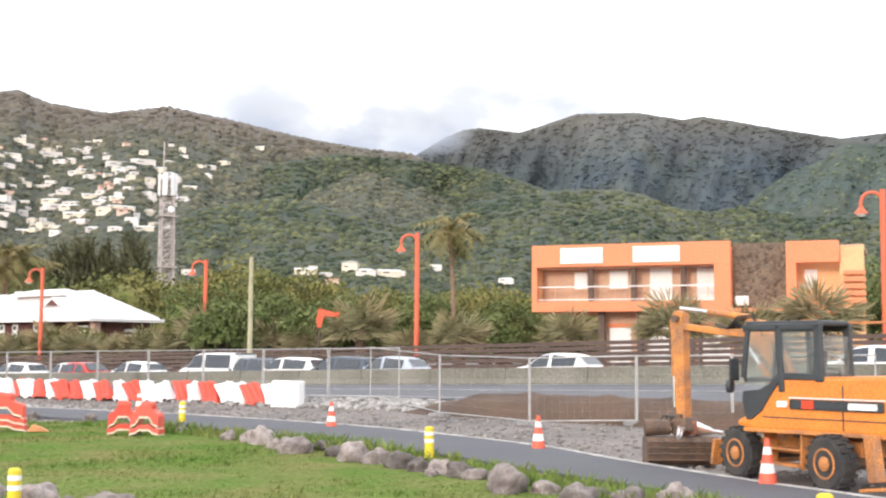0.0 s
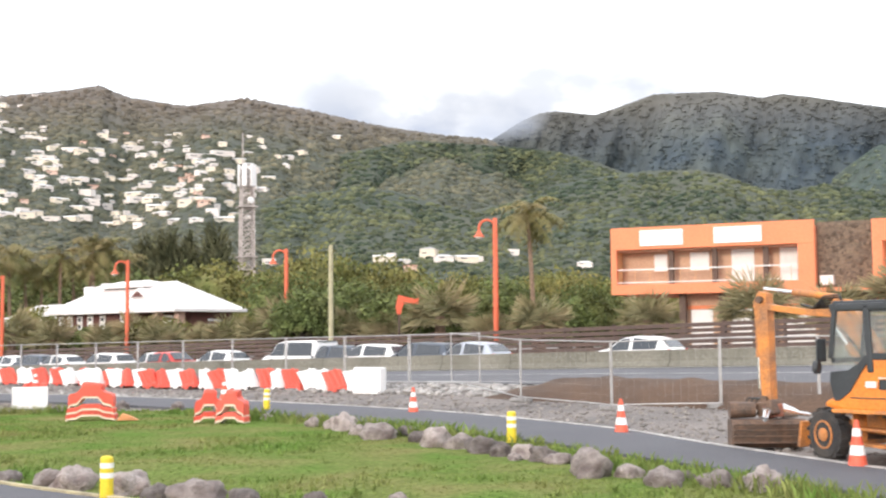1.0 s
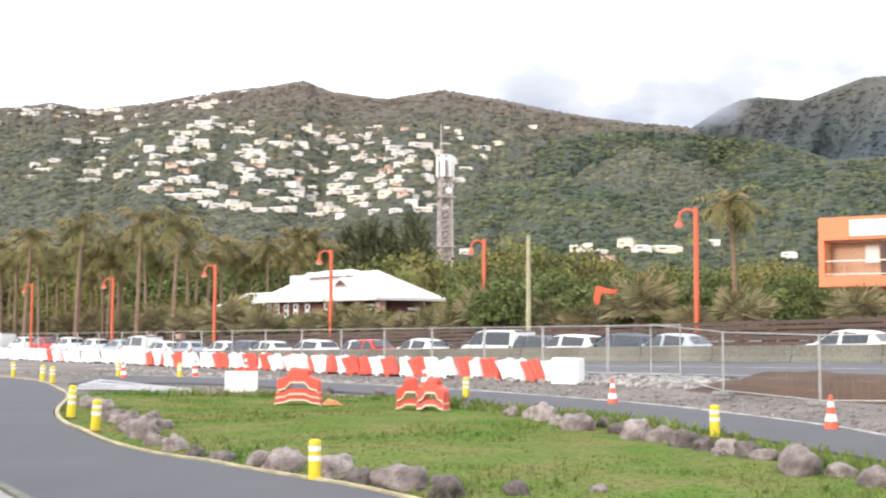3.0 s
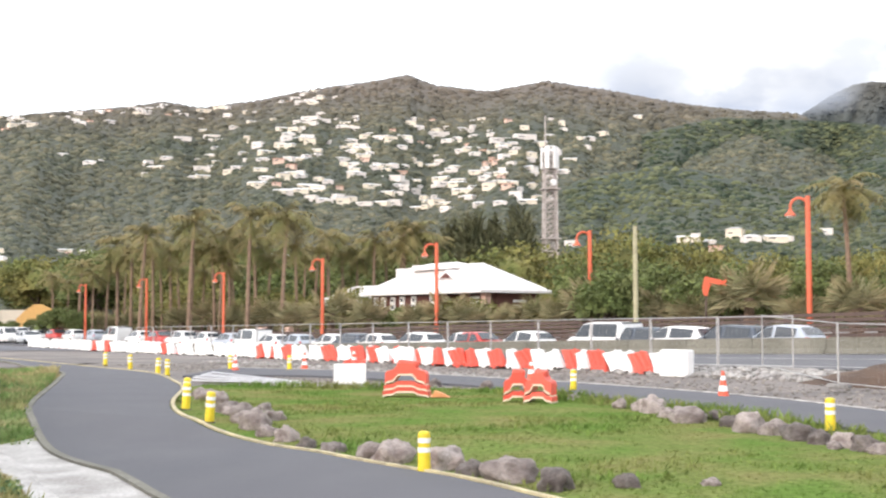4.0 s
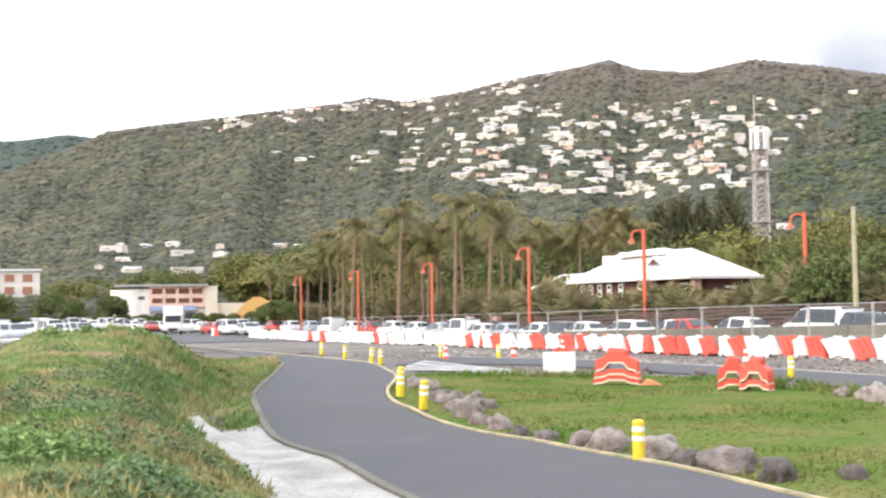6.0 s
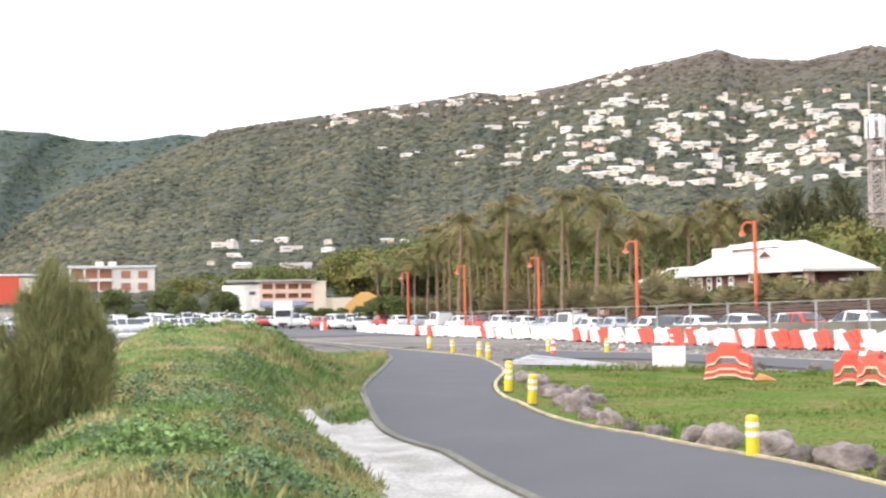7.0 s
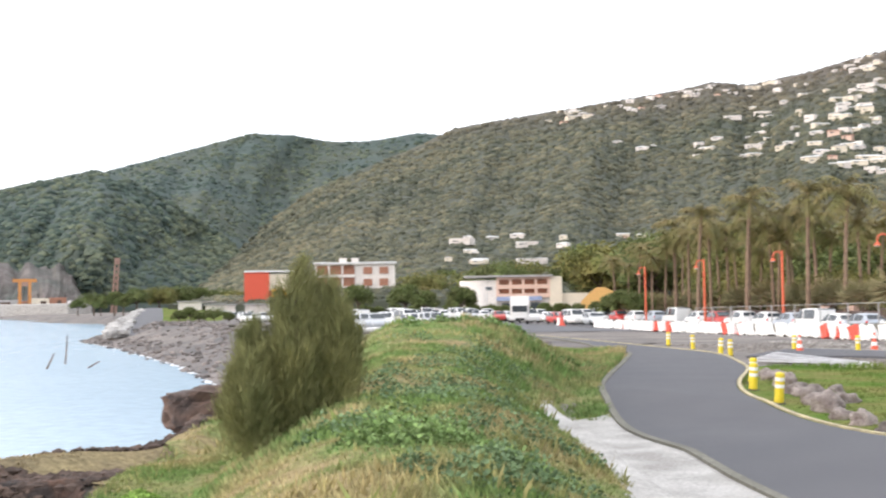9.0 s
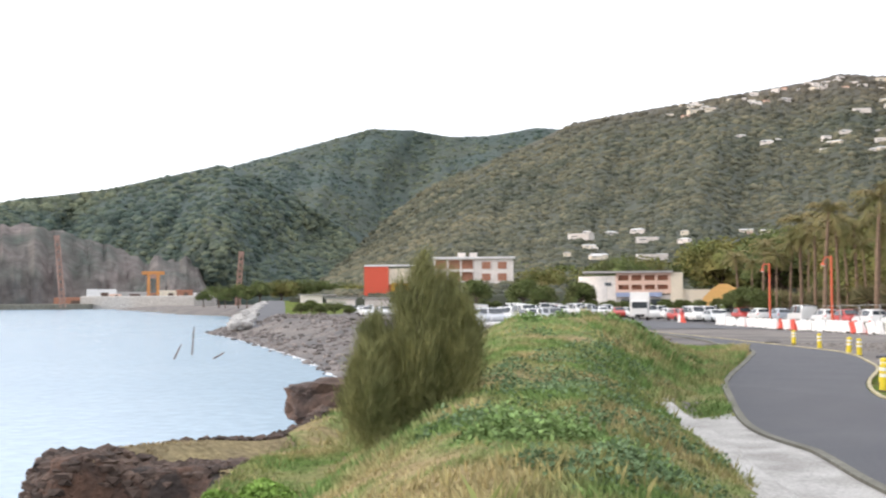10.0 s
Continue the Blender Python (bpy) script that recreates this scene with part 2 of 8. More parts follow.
def spaced(lo, a, b, hi, step, far):
    """Grid lines, step apart from a to b and wider outwards."""
    mid = list(np.arange(a, b + step / 2, step))
    out = np.geomspace(step, hi - b, far) + b
    back = a - np.geomspace(step, a - lo, far)
    return np.array(sorted(set([round(float(q), 3) for q in [*back, *mid, *out]])))


def sheet(name, xs, ys, zf, material):
    gx, gy = np.meshgrid(xs, ys)
    gz = zf(gx, gy)
    nx, ny = len(xs), len(ys)
    idx = np.arange(nx * ny).reshape(ny, nx)
    fc = np.stack([idx[:-1, :-1], idx[:-1, 1:], idx[1:, 1:], idx[1:, :-1]], -1).reshape(-1, 4)
    return raw(name, np.stack([gx, gy, gz], -1).reshape(-1, 3), fc, material, smooth=True)


ground = sheet("ground", spaced(-4800, -62, 30, 4800, 0.45, 45), spaced(-600, -2, 80, 4900, 0.45, 45),
               lambda x, y: land(x, y) - 0.7 * np.minimum(1, 4 * hollow(x, y)), M_DIRT)
tagged(ground, "land of grey gravel, dry soil and dark lava rock", "ground", kind="structure")

# grass, beach and lava are laid on the same sheet by where they lie: separate skins a little above it


def skin(name, inside, xs, ys, material, dz, label, category):
    """A skin over the ground where inside(x, y) holds."""
    gx, gy = np.meshgrid(xs, ys)
    gz = land(gx, gy) + dz
    keep = inside(gx, gy)
    nx, ny = len(xs), len(ys)
    idx = np.arange(nx * ny).reshape(ny, nx)
    ok = keep[:-1, :-1] & keep[:-1, 1:] & keep[1:, 1:] & keep[1:, :-1]
    fc = np.stack([idx[:-1, :-1], idx[:-1, 1:], idx[1:, 1:], idx[1:, :-1]], -1)[ok]
    used = np.unique(fc)
    back = np.full(nx * ny, -1)
    back[used] = np.arange(len(used))
    ob = raw(name, np.stack([gx, gy, gz], -1).reshape(-1, 3)[used], back[fc], material, smooth=True)
    return tagged(ob, label, category, kind="structure")


EDGE_R = [(14, 1), (8, 5.5), (2.5, 10.4), (-3, 15.5), (-4.4, 16.8), (-6.4, 18.6), (-9.7, 20.9), (-13.2, 23.6), (-15.3, 26), (-17.5, 29.5), (-20.3, 34.8),
          (-22.9, 38.7), (-27.5, 44.6), (-33.8, 49.6), (-45.6, 58.5), (-70, 76)]
EDGE_L = [(9, -2.5), (4, 2.6), (-1, 8), (-6.7, 13.4), (-9.2, 15.8), (-11.6, 18.1), (-14.7, 20.8), (-17.9, 24.3), (-20.4, 27.5), (-27.1, 37.9), (-31.4, 44.1),
          (-37, 49.2), (-44.2, 56), (-68, 74)]
FAR_A = [(12, 9), (8.6, 15.5), (6.3, 19.8), (5.5, 21.3), (3.7, 25.4), (2.2, 29.3), (-0.6, 33.8), (-3.3, 36.9), (-8.7, 41.6), (-14.4, 45.6), (-20, 49), (-27, 51)]
FAR_B = [(9.5, 8), (6, 14.5), (4.2, 18.6), (3.4, 20.4), (1.6, 23.6), (0.1, 26.4), (-2.6, 30.4), (-5.1, 33.2), (-10.3, 38.2), (-15.6, 42.2), (-20.6, 44.6), (-25, 43)]


def even(pts, n):
    p = smooth_line([(x, y, 0) for x, y in pts], 0.4)
    d = np.cumsum([0] + [(b - a).length for a, b in zip(p, p[1:])])
    q = np.linspace(0, d[-1], n)
    return np.stack([np.interp(q, d, [v.x for v in p]), np.interp(q, d, [v.y for v in p])], 1)


def band(name, a, b, material, dz, n=160, m=8, label="", category="path"):
    """A paved band between two edge lines, with a thickness."""
    ea, eb = even(a, n), even(b, n)
    vs, fs = [], []
    for k in range(n):
        for j in range(m + 1):
            q = ea[k] + (eb[k] - ea[k]) * j / m
            camber = 0.03 * math.sin(math.pi * j / m)
            vs.append((q[0], q[1], land_at(*q) + dz + camber))
        q = ea[k]
        vs.append((q[0], q[1], land_at(*q) - 0.2))
        q = eb[k]
        vs.append((q[0], q[1], land_at(*q) - 0.2))
    w = m + 3
    for k in range(n - 1):
        o, p = k * w, (k + 1) * w
        fs += [(o + j, o + j + 1, p + j + 1, p + j) for j in range(m)]
        fs += [(o + m + 1, o, p, p + m + 1), (o + m, o + m + 2, p + m + 2, p + m)]
    return tagged(raw(name, vs, fs, material, smooth=False), label, category, kind="structure")


def ribbon(name, pts, width, material, dz, label, category="line", n=240, high=0.0):
    p = even(pts, n)
    d = np.gradient(p, axis=0)
    d /= np.linalg.norm(d, axis=1)[:, None]
    side = np.stack([-d[:, 1], d[:, 0]], 1) * width / 2
    vs, fs = [], []
    for k in range(n):
        for q, h in ((p[k] - side[k], dz), (p[k] - side[k], dz + high + 0.008), (p[k] + side[k], dz + high + 0.008), (p[k] + side[k], dz)):
            vs.append((q[0], q[1], land_at(*p[k]) + h))
    for k in range(n - 1):
        o = k * 4
        fs += [(o + j, o + j + 1, o + j + 5, o + j + 4) for j in range(3)]
    return tagged(raw(name, vs, fs, material), label, category, kind="structure")


band("cycle_path", EDGE_R, EDGE_L, M_ASPHALT, 0.10, label="smooth dark grey asphalt cycle path that bends away")
band("back_path", FAR_A, FAR_B, M_ASPHALT, 0.09, label="narrow grey asphalt path behind the grass island")
ribbon("edge_line_right", [(x + 0.06, y + 0.06) for x, y in EDGE_R], 0.10, M_LINE_Y, 0.09, "faded yellow edging along the asphalt path", high=0.03)
ribbon("edge_line_left", [(x - 0.06, y - 0.06) for x, y in EDGE_L], 0.16, M_CONC, 0.07, "low weathered concrete edging of the path", high=0.05)
ribbon("back_path_line", FAR_A, 0.14, M_LINE_W, 0.08, "worn pale edging of the back path", high=0.02)


def inside_poly(poly):
    def f(x, y):
        hit = np.zeros(np.shape(x), bool)
        for (ax, ay), (bx, by) in zip(poly, poly[1:] + poly[:1]):
            c = ((ay > y) != (by > y)) & (x < (bx - ax) * (y - ay) / (by - ay + 1e-12) + ax)
            hit ^= c
        return hit
    return f


ISLAND = [(x + 0.1, y + 0.1) for x, y in EDGE_R[:11]] + [(-21, 38)] + [(x - 0.1, y - 0.2) for x, y in FAR_B[-4::-1]]
in_island = inside_poly(ISLAND)
in_lawn = inside_poly([(x - 0.3, y - 0.3) for x, y in EDGE_R[:11]] + [(-21.5, 38)] + [(x + 0.4, y + 0.4) for x, y in FAR_B[-4::-1]])


in_left = inside_poly([(x, y) for x, y in EDGE_L] + [(0, 90), (40, 40), (30, -20)])


def in_mound(x, y):
    t, w = x * AXIS.x + y * AXIS.y, x * ACROSS.x + y * ACROSS.y
    wr = np.interp(t, [-60, 28, 34, 46, 54], [3.0, 3.1, 4.9, 7.6, 7.6])
    return (t > -20) & (t < 52) & (w < wr + 0.3 * wavy(x, y, 2.0)) & (w > -5.4)


def in_bank(x, y):
    w = x * ACROSS.x + y * ACROSS.y
    t = x * AXIS.x + y * AXIS.y
    return (in_mound(x, y) & ((w < 2.55 + 0.2 * wavy(x, y, 2.3)) | (t > 27))) | ((t > 27.5 + 0.5 * wavy(x, y, 1.7)) & (t < 58) & (w > 0) & (w < 14) & ~in_left(x + 0.15, y + 0.15))


fine_x, fine_y = np.arange(-62, 16, 0.3), np.arange(-12, 62, 0.3)
skin("lawn", in_lawn, fine_x, fine_y, M_GRASS, 0.035, "green and straw-coloured mown grass island between two paths", "grass")


def laid(name, t0, t1, n, lo, hi, m, material, dz, label, category, fill=0.0):
    """A skin along the bank, between two edges given as distances across its axis."""
    tt = np.linspace(t0, t1, n)
    vs, fs = [], []
    for t_ in tt:
        for k in range(m + 1):
            w_ = lo(t_) + (hi(t_) - lo(t_)) * k / m
            p = AXIS * t_ + ACROSS * w_
            vs.append((p.x, p.y, 0))
    vs = np.array(vs)
    vs[:, 2] = land(vs[:, 0], vs[:, 1]) + dz
    if fill:      # the hollow along the foot of the bank is filled
        t_, w_ = vs[:, 0] * AXIS.x + vs[:, 1] * AXIS.y, vs[:, 0] * ACROSS.x + vs[:, 1] * ACROSS.y
        vs[:, 2] += fill * np.exp(-((w_ - np.interp(t_, [-60, 28, 34, 46], [3.0, 3.1, 4.9, 7.6])) / 0.4) ** 2)
    for i_ in range(n - 1):
        for k in range(m):
            o = i_ * (m + 1) + k
            fs.append((o, o + 1, o + m + 2, o + m + 1))
    return tagged(raw(name, vs, fs, material, smooth=True), label, category, kind="structure")


LEFT_T = [x * AXIS.x + y * AXIS.y for x, y in EDGE_L[1:]]
LEFT_W = [x * ACROSS.x + y * ACROSS.y for x, y in EDGE_L[1:]]
path_w = lambda t_: float(np.interp(t_, LEFT_T, LEFT_W)) + 0.1
bank_w = lambda t_: 2.55 + 0.13 * math.sin(t_ * 2.1) + 0.09 * math.sin(t_ * 5.3) + 0.05 * math.sin(t_ * 11)
mix_w = lambda t_: bank_w(t_) + (path_w(t_) - bank_w(t_)) * float(sstep(27.0, 28.6, t_))
laid("sand_patch", LEFT_T[0], 28.5, 150, lambda t_: 2.0, path_w, 24, M_SAND, 0.08, "pale trodden sand beside the path", "sand", 0.07)
laid("grass_bank", -20, 52, 320, lambda t_: -5.3 + 0.3 * math.sin(t_ * 1.3), mix_w, 40, M_BANK, 0.09, "overgrown green grassy bank along the path", "grass")
lava_w = lambda x, y: 1.1 + 0.5 * wavy(x, y, 0.6)
skin("lava_shelf", lambda x, y: (shore(x, y) < lava_w(x, y) + 0.5) & (shore(x, y) > -6) & (y < 36), np.arange(-62, -10, 0.35), np.arange(-20, 40, 0.35), M_LAVA, 0.03,
     "dark broken lava rock at the water's edge", "rock")
skin("earth_face", lambda x, y: hollow(x * 0.972, y * 0.972) > 0.05, np.arange(-26, -8, 0.15), np.arange(-2, 14, 0.15),
     mat("red_brown_earth", (0.105, 0.058, 0.04), 0.95, 0.5, 1.4, 7, 1.0, tint=(0.034, 0.025, 0.022), deep=0.12, edge=(0.4, 0.6)), 0.14, "red-brown eroded face below the lava rim", "rock")
skin("dry_turf", lambda x, y: (hollow(x, y) < 0.05) & (shore(x, y) > lava_w(x, y)) & (shore(x, y) < 18) & (y < 34) & (x * ACROSS.x + y * ACROSS.y < -3), np.arange(-50, -8, 0.35), np.arange(-10, 36, 0.35),
     mat("dry_turf", (0.30, 0.245, 0.14), 1.0, 0.55, 0.6, 8, 0.8, tint=(0.16, 0.13, 0.09), spec=0.0), 0.05, "dry straw-coloured turf above the lava shore", "grass")
skin("cobble_beach", lambda x, y: (shore(x, y) < 24) & (shore(x, y) > -8) & (y > 26), np.arange(-420, -36, 1.5), np.arange(26, 260, 1.5), M_BEACH, 0.05,
     "grey cobble beach along the bay", "beach")

sea_m = mat("sea_water", (0.27, 0.40, 0.52), 0.22, 0.15, 0.05, 1.6, 0.8, tint=(0.22, 0.35, 0.48), spec=0.6)
sea = raw("water", [(-4900, -4900, SEA_Z), (300, -4900, SEA_Z), (300, 4900, SEA_Z), (-4900, 4900, SEA_Z)], [(0, 1, 2, 3)], sea_m)
tagged(sea, "calm pale blue sea water in the bay", "sea", kind="structure")

surf = even([(-41.6, 30.2), (-53.4, 38.2), (-76.4, 51.3), (-120.4, 72.4), (-158.5, 88.6)], 160)
vs, fs = [], []
for k_, q in enumerate(surf):
    for w_ in (-0.7 - 0.5 * math.sin(k_ * 0.9), 1.2):
        vs.append((q[0] - 0.55 * w_, q[1] + 0.83 * w_, SEA_Z + 0.035 + 0.02 * (w_ > 0)))
    if k_:
        fs.append((2 * k_ - 2, 2 * k_ - 1, 2 * k_ + 1, 2 * k_))
tagged(raw("surf_line", vs, fs, mat("white_foam", (0.78, 0.80, 0.82), 0.7, 0.4, 0.8, 6, tint=(0.4, 0.48, 0.55))), "thin white line of foam along the beach", "foam", kind="structure")

# ---------------------------------------------------------------- main road
def road_strip(name, s0, s1, v0, v1, material, dz, label, n=60, m=2, category="road", high=0.0):
    vs, fs = [], []
    for k in range(n + 1):
        for j in range(m + 1):
            p = on_road(s0 + (s1 - s0) * k / n, v0 + (v1 - v0) * j / m)
            vs.append((p.x, p.y, land_at(p.x, p.y) + dz + high))
    for k in range(n):
        for j in range(m):
            o = k * (m + 1) + j
            fs.append((o, o + 1, o + m + 2, o + m + 1))
    return tagged(raw(name, vs, fs, material), label, category, kind="structure")


road_strip("road", -90, 260, 35.6, 42.6, M_ROAD, 0.05, "grey asphalt main road", n=120)
road_strip("road_far_lane", -90, 260, 43.2, 50.4, M_ROAD, 0.05, "grey asphalt carriageway beyond the concrete wall", n=120)
for v, w in ((36.1, 0.16), (39.1, 0.14), (42.2, 0.16)):
    road_strip("road_line", -90, 260, v, v + w, M_LINE_W, 0.062, "white painted road line", n=120, m=1)


def wall_run():
    top = thing("median_wall", pose(0, 0, 0), "weathered grey concrete median wall along the road", "wall", kind="structure")
    for k in range(-20, 36):
        a, b = on_road(k * 4.0, 42.9), on_road(k * 4.0 + 3.97, 42.9)
        bm = bmesh.new()
        for p in (a, b):
            p.z = land_at(p.x, p.y)
        prof = [(-0.3, -0.3), (-0.3, 0.1), (-0.14, 0.3), (-0.1, 0.74), (0.1, 0.74), (0.14, 0.3), (0.3, 0.1), (0.3, -0.3)]
        ra = [bm.verts.new(a + N * q + Vector((0, 0, h))) for q, h in prof]
        rb = [bm.verts.new(b + N * q + Vector((0, 0, h))) for q, h in prof]
        for j in range(len(prof)):
            i = (j + 1) % len(prof)
            bm.faces.new((ra[j], ra[i], rb[i], rb[j]))
        bm.faces.new(ra[::-1]), bm.faces.new(rb)
        part("wall_block", bm, M_CONC, top)


wall_run()

# ---------------------------------------------------------------- hills
M_HILL = mat("wooded_slope", (0.054, 0.062, 0.043), 0.95, 0.42, 0.006, 0.05, 0.6, tint=(0.062, 0.064, 0.038), deep=6.0, heath=(240, 390, (0.125, 0.10, 0.08)), edge=(0.40, 0.66))
# far slope and mountain: aerial haze is put into the bluer base colours
M_HILL_FAR = mat("hazy_wooded_slope", (0.052, 0.076, 0.068), 0.95, 0.42, 0.005, 0.035, 0.6, tint=(0.062, 0.075, 0.055), deep=9.0, edge=(0.42, 0.64))
M_MOUNT = mat("hazy_mountain", (0.046, 0.066, 0.084), 0.95, 0.42, 0.0035, 0.016, 0.5, tint=(0.074, 0.088, 0.08), deep=14.0, edge=(0.42, 0.62), heath=(470, 640, (0.105, 0.098, 0.082)))
M_HILL_C = mat("foothill_slope", (0.03, 0.044, 0.026), 0.95, 0.42, 0.006, 0.05, 0.6, tint=(0.062, 0.068, 0.04), deep=6.0, edge=(0.40, 0.66))
M_CLUMP = mat("hill_trees", (0.071, 0.081, 0.055), 0.95, 0.42, 0.006, 0.03, tint=(0.178, 0.158, 0.097), island=0.16, heath=(240, 390, (0.13, 0.104, 0.083)), edge=(0.52, 1.0), fleck=0.3)
# far trees and mountain scrub carry the same haze tint in their colour
M_CLUMP_FAR = mat("hazy_hill_trees", (0.056, 0.084, 0.068), 0.95, 0.42, 0.005, 0.03, tint=(0.165, 0.175, 0.10), island=0.15, edge=(0.52, 1.0), fleck=0.3)
M_CLUMP_C = mat("foothill_trees", (0.03, 0.048, 0.028), 0.95, 0.42, 0.009, 0.04, tint=(0.125, 0.13, 0.06), island=0.24, edge=(0.5, 0.95), fleck=0.3)
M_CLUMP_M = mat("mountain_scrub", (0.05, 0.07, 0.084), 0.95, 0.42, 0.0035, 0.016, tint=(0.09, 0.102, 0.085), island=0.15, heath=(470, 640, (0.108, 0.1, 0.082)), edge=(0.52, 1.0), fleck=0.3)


class Hill:
    """A slope that climbs from a base at d0 metres to a crest whose height over the horizon is given by bearing."""

    def __init__(self, crest, el0, d0, d1, p=1.0, q=1.4, gully=0.3, seed=0.0, run=1.0):
        self.az, self.el = [c[0] for c in crest], [c[1] for c in crest]
        self.el0, self.d0, self.d1, self.p, self.q, self.gully, self.seed, self.run = el0, d0, d1, p, q, gully, seed, run

    def at(self, az, u):
        az, u = np.asarray(az, float), np.asarray(u, float)
        top = np.interp(az, self.az, self.el)
        e = self.el0 + (top - self.el0) * u ** self.p
        dm = (self.d1 - self.d0)
        d = self.d0 + dm * u ** self.q
        k = u * self.run
        g = wavy(az * 5 + 9 * k, k * 10, 0.11, self.seed) + 0.28 * wavy(az * 7 + 8 * k, k * 20 + az, 0.3, self.seed + 1) + 0.05 * wavy(az * 20, u * 50, 0.5, self.seed + 2)
        d = d * (1 + 0.22 * self.gully * g * np.sin(math.pi * np.clip(u, 0, 1)))
        e = e + 0.05 * self.gully * wavy(az * 9, u * 9, 1.9, self.seed + 3) + 0.03 * self.gully * wavy(az * 31, u, 1.1, self.seed)
        h = EYE_Z + d * np.tan(np.radians(e))
        a = np.radians(az)
        return np.stack([-np.sin(a) * d, np.cos(a) * d, h], -1)

    def u_of(self, az, el):
        top = np.interp(az, self.az, self.el)
        return np.clip((el - self.el0) / np.maximum(top - self.el0, 0.05), 0, 1) ** (1 / self.p)

    def mesh(self, name, material, na, nu, label):
        az, u = np.meshgrid(np.linspace(self.az[0], self.az[-1], na), np.linspace(0, 1, nu))
        v = self.at(az, u)
        back = v[-1:].copy()
        back[..., :2] *= 1.12
        back[..., 2] = back[..., 2] * 0.75
        foot = v[:1].copy()
        foot[..., 2] = -8
        v = np.concatenate([foot, v, back])
        idx = np.arange(v.shape[0] * na).reshape(v.shape[0], na)
        fc = np.stack([idx[:-1, :-1], idx[1:, :-1], idx[1:, 1:], idx[:-1, 1:]], -1).reshape(-1, 4)
        ob = raw(name, v.reshape(-1, 3), fc, material, smooth=True)
        return tagged(ob, label, "hill", kind="structure")

    def clumps(self, name, material, count, lo, hi, size, label, seed, flat=0.6):
        """Tree crowns all over the slope, as many uneven small bodies."""
        rng = np.random.default_rng(seed)
        az = rng.uniform(self.az[0], self.az[-1], count)
        top = np.interp(az, self.az, self.el)
        u = self.u_of(az, lo + (np.minimum(top, hi) - lo) * rng.uniform(0, 0.985, count))
        pos = self.at(az, u)
        d = np.hypot(pos[:, 0], pos[:, 1])
        r = d * size * rng.uniform(0.45, 1.5, count) ** 1.3
        crown_field(name, pos, r, material, label, rng, flat, 0.02)


bm_ico = bmesh.new()
bmesh.ops.create_icosphere(bm_ico, subdivisions=1, radius=1.0)
ICO_V = np.array([q.co[:] for q in bm_ico.verts])
ICO_F = np.array([[q.index for q in f_.verts] for f_ in bm_ico.faces if f_.calc_center_median().z > -0.5])
bmesh.ops.subdivide_edges(bm_ico, edges=bm_ico.edges[:], cuts=1)
bm_ico.free()


def crown_field(name, pos, r, material, label, rng, flat=0.34, sink=-0.13):
    n = len(pos)
    k = len(ICO_V)
    jit = rng.uniform(0.62, 1.28, (n, k, 1))
    v = ICO_V[None] * jit * r[:, None, None]
    v[..., 2] *= flat
    v[..., 2] += (r * sink)[:, None]
    v = v + pos[:, None]
    fc = (ICO_F[None] + (np.arange(n) * k)[:, None, None]).reshape(-1, 3)
    return tagged(raw(name, v.reshape(-1, 3), fc, material, smooth=True), label, "trees", kind="stuff")


HILL_A = Hill([(-40, 9.0), (-24, 9.6), (-20.4, 9.86), (-18.5, 9.71), (-16.3, 10.15), (-13.5, 10.75), (-12.2, 10.98), (-11.4, 10.85), (-9.3, 11.25), (-6.4, 11.24), (-5.3, 10.9), (-3.6, 10.4), (-1.8, 10.62), (-1.0, 10.55),
               (-0.1, 10.2), (1.4, 9.3), (3, 8.6), (6, 8.0)], 3.0, 2750, 3350, 0.9, 1.0, 0.38, 4.0, 0.9)
HILL_B = Hill([(-4, 5.5), (-1, 8.0), (1.5, 9.4), (4, 9.64), (7.2, 10.15), (10.4, 10.84), (13.1, 11.3), (15.8, 10.86), (18.5, 11.15), (19.8, 11.63), (21, 11.4), (24.3, 10.9), (26.8, 10.36), (29.6, 9.9),
               (31.3, 10.13), (33.3, 9.77), (37, 9.32), (41.4, 8.72), (43.5, 8.4), (45.2, 7.56), (47.9, 6.53), (50.4, 5.47), (52.5, 3.87), (54.7, 2.26), (55.8, 1.0), (57, 0.4)],
              0.2, 330, 2100, 1.0, 1.5, 0.85, 1.0)
HILL_C = Hill([(-40, 6), (-24, 5.9), (-20.3, 6.1), (-16.2, 6.35), (-13.9, 6.8), (-12.6, 6.55), (-11.0, 6.75), (-9.5, 7.4), (-8.2, 7.68), (-5.8, 7.7), (-4.2, 7.5), (-1.8, 7.2), (0.6, 6.35), (2.3, 5.95), (3.9, 6.3), (6.0, 6.95),
               (8.1, 7.2), (11.5, 6.6), (14, 5.4), (17, 4.0), (20, 1.5)], 0.2, 300, 950, 1.0, 1.4, 0.8, 2.0)
HILL_G = Hill([(-8.5, 5.8), (-7.4, 6.5), (-5.5, 7.4), (-3.7, 8.15), (-1.8, 8.72), (0.6, 9.0), (2.3, 9.15), (5.0, 9.35), (7.1, 9.0), (9.2, 8.6), (10.8, 7.8), (12.5, 6.4)], 3.0, 1150, 1750, 1.0, 1.2, 0.6, 6.0)
HILL_F = Hill([(-40, 8.6), (-25, 9.1), (-20.3, 9.35), (-18.6, 9.45), (-17.4, 8.65), (-16.2, 8.3), (-15.0, 7.5), (-14.4, 7.0), (-13.9, 6.2), (-13.2, 5.4)], 3.0, 1700, 2300, 0.9, 1.1, 0.6, 7.0)
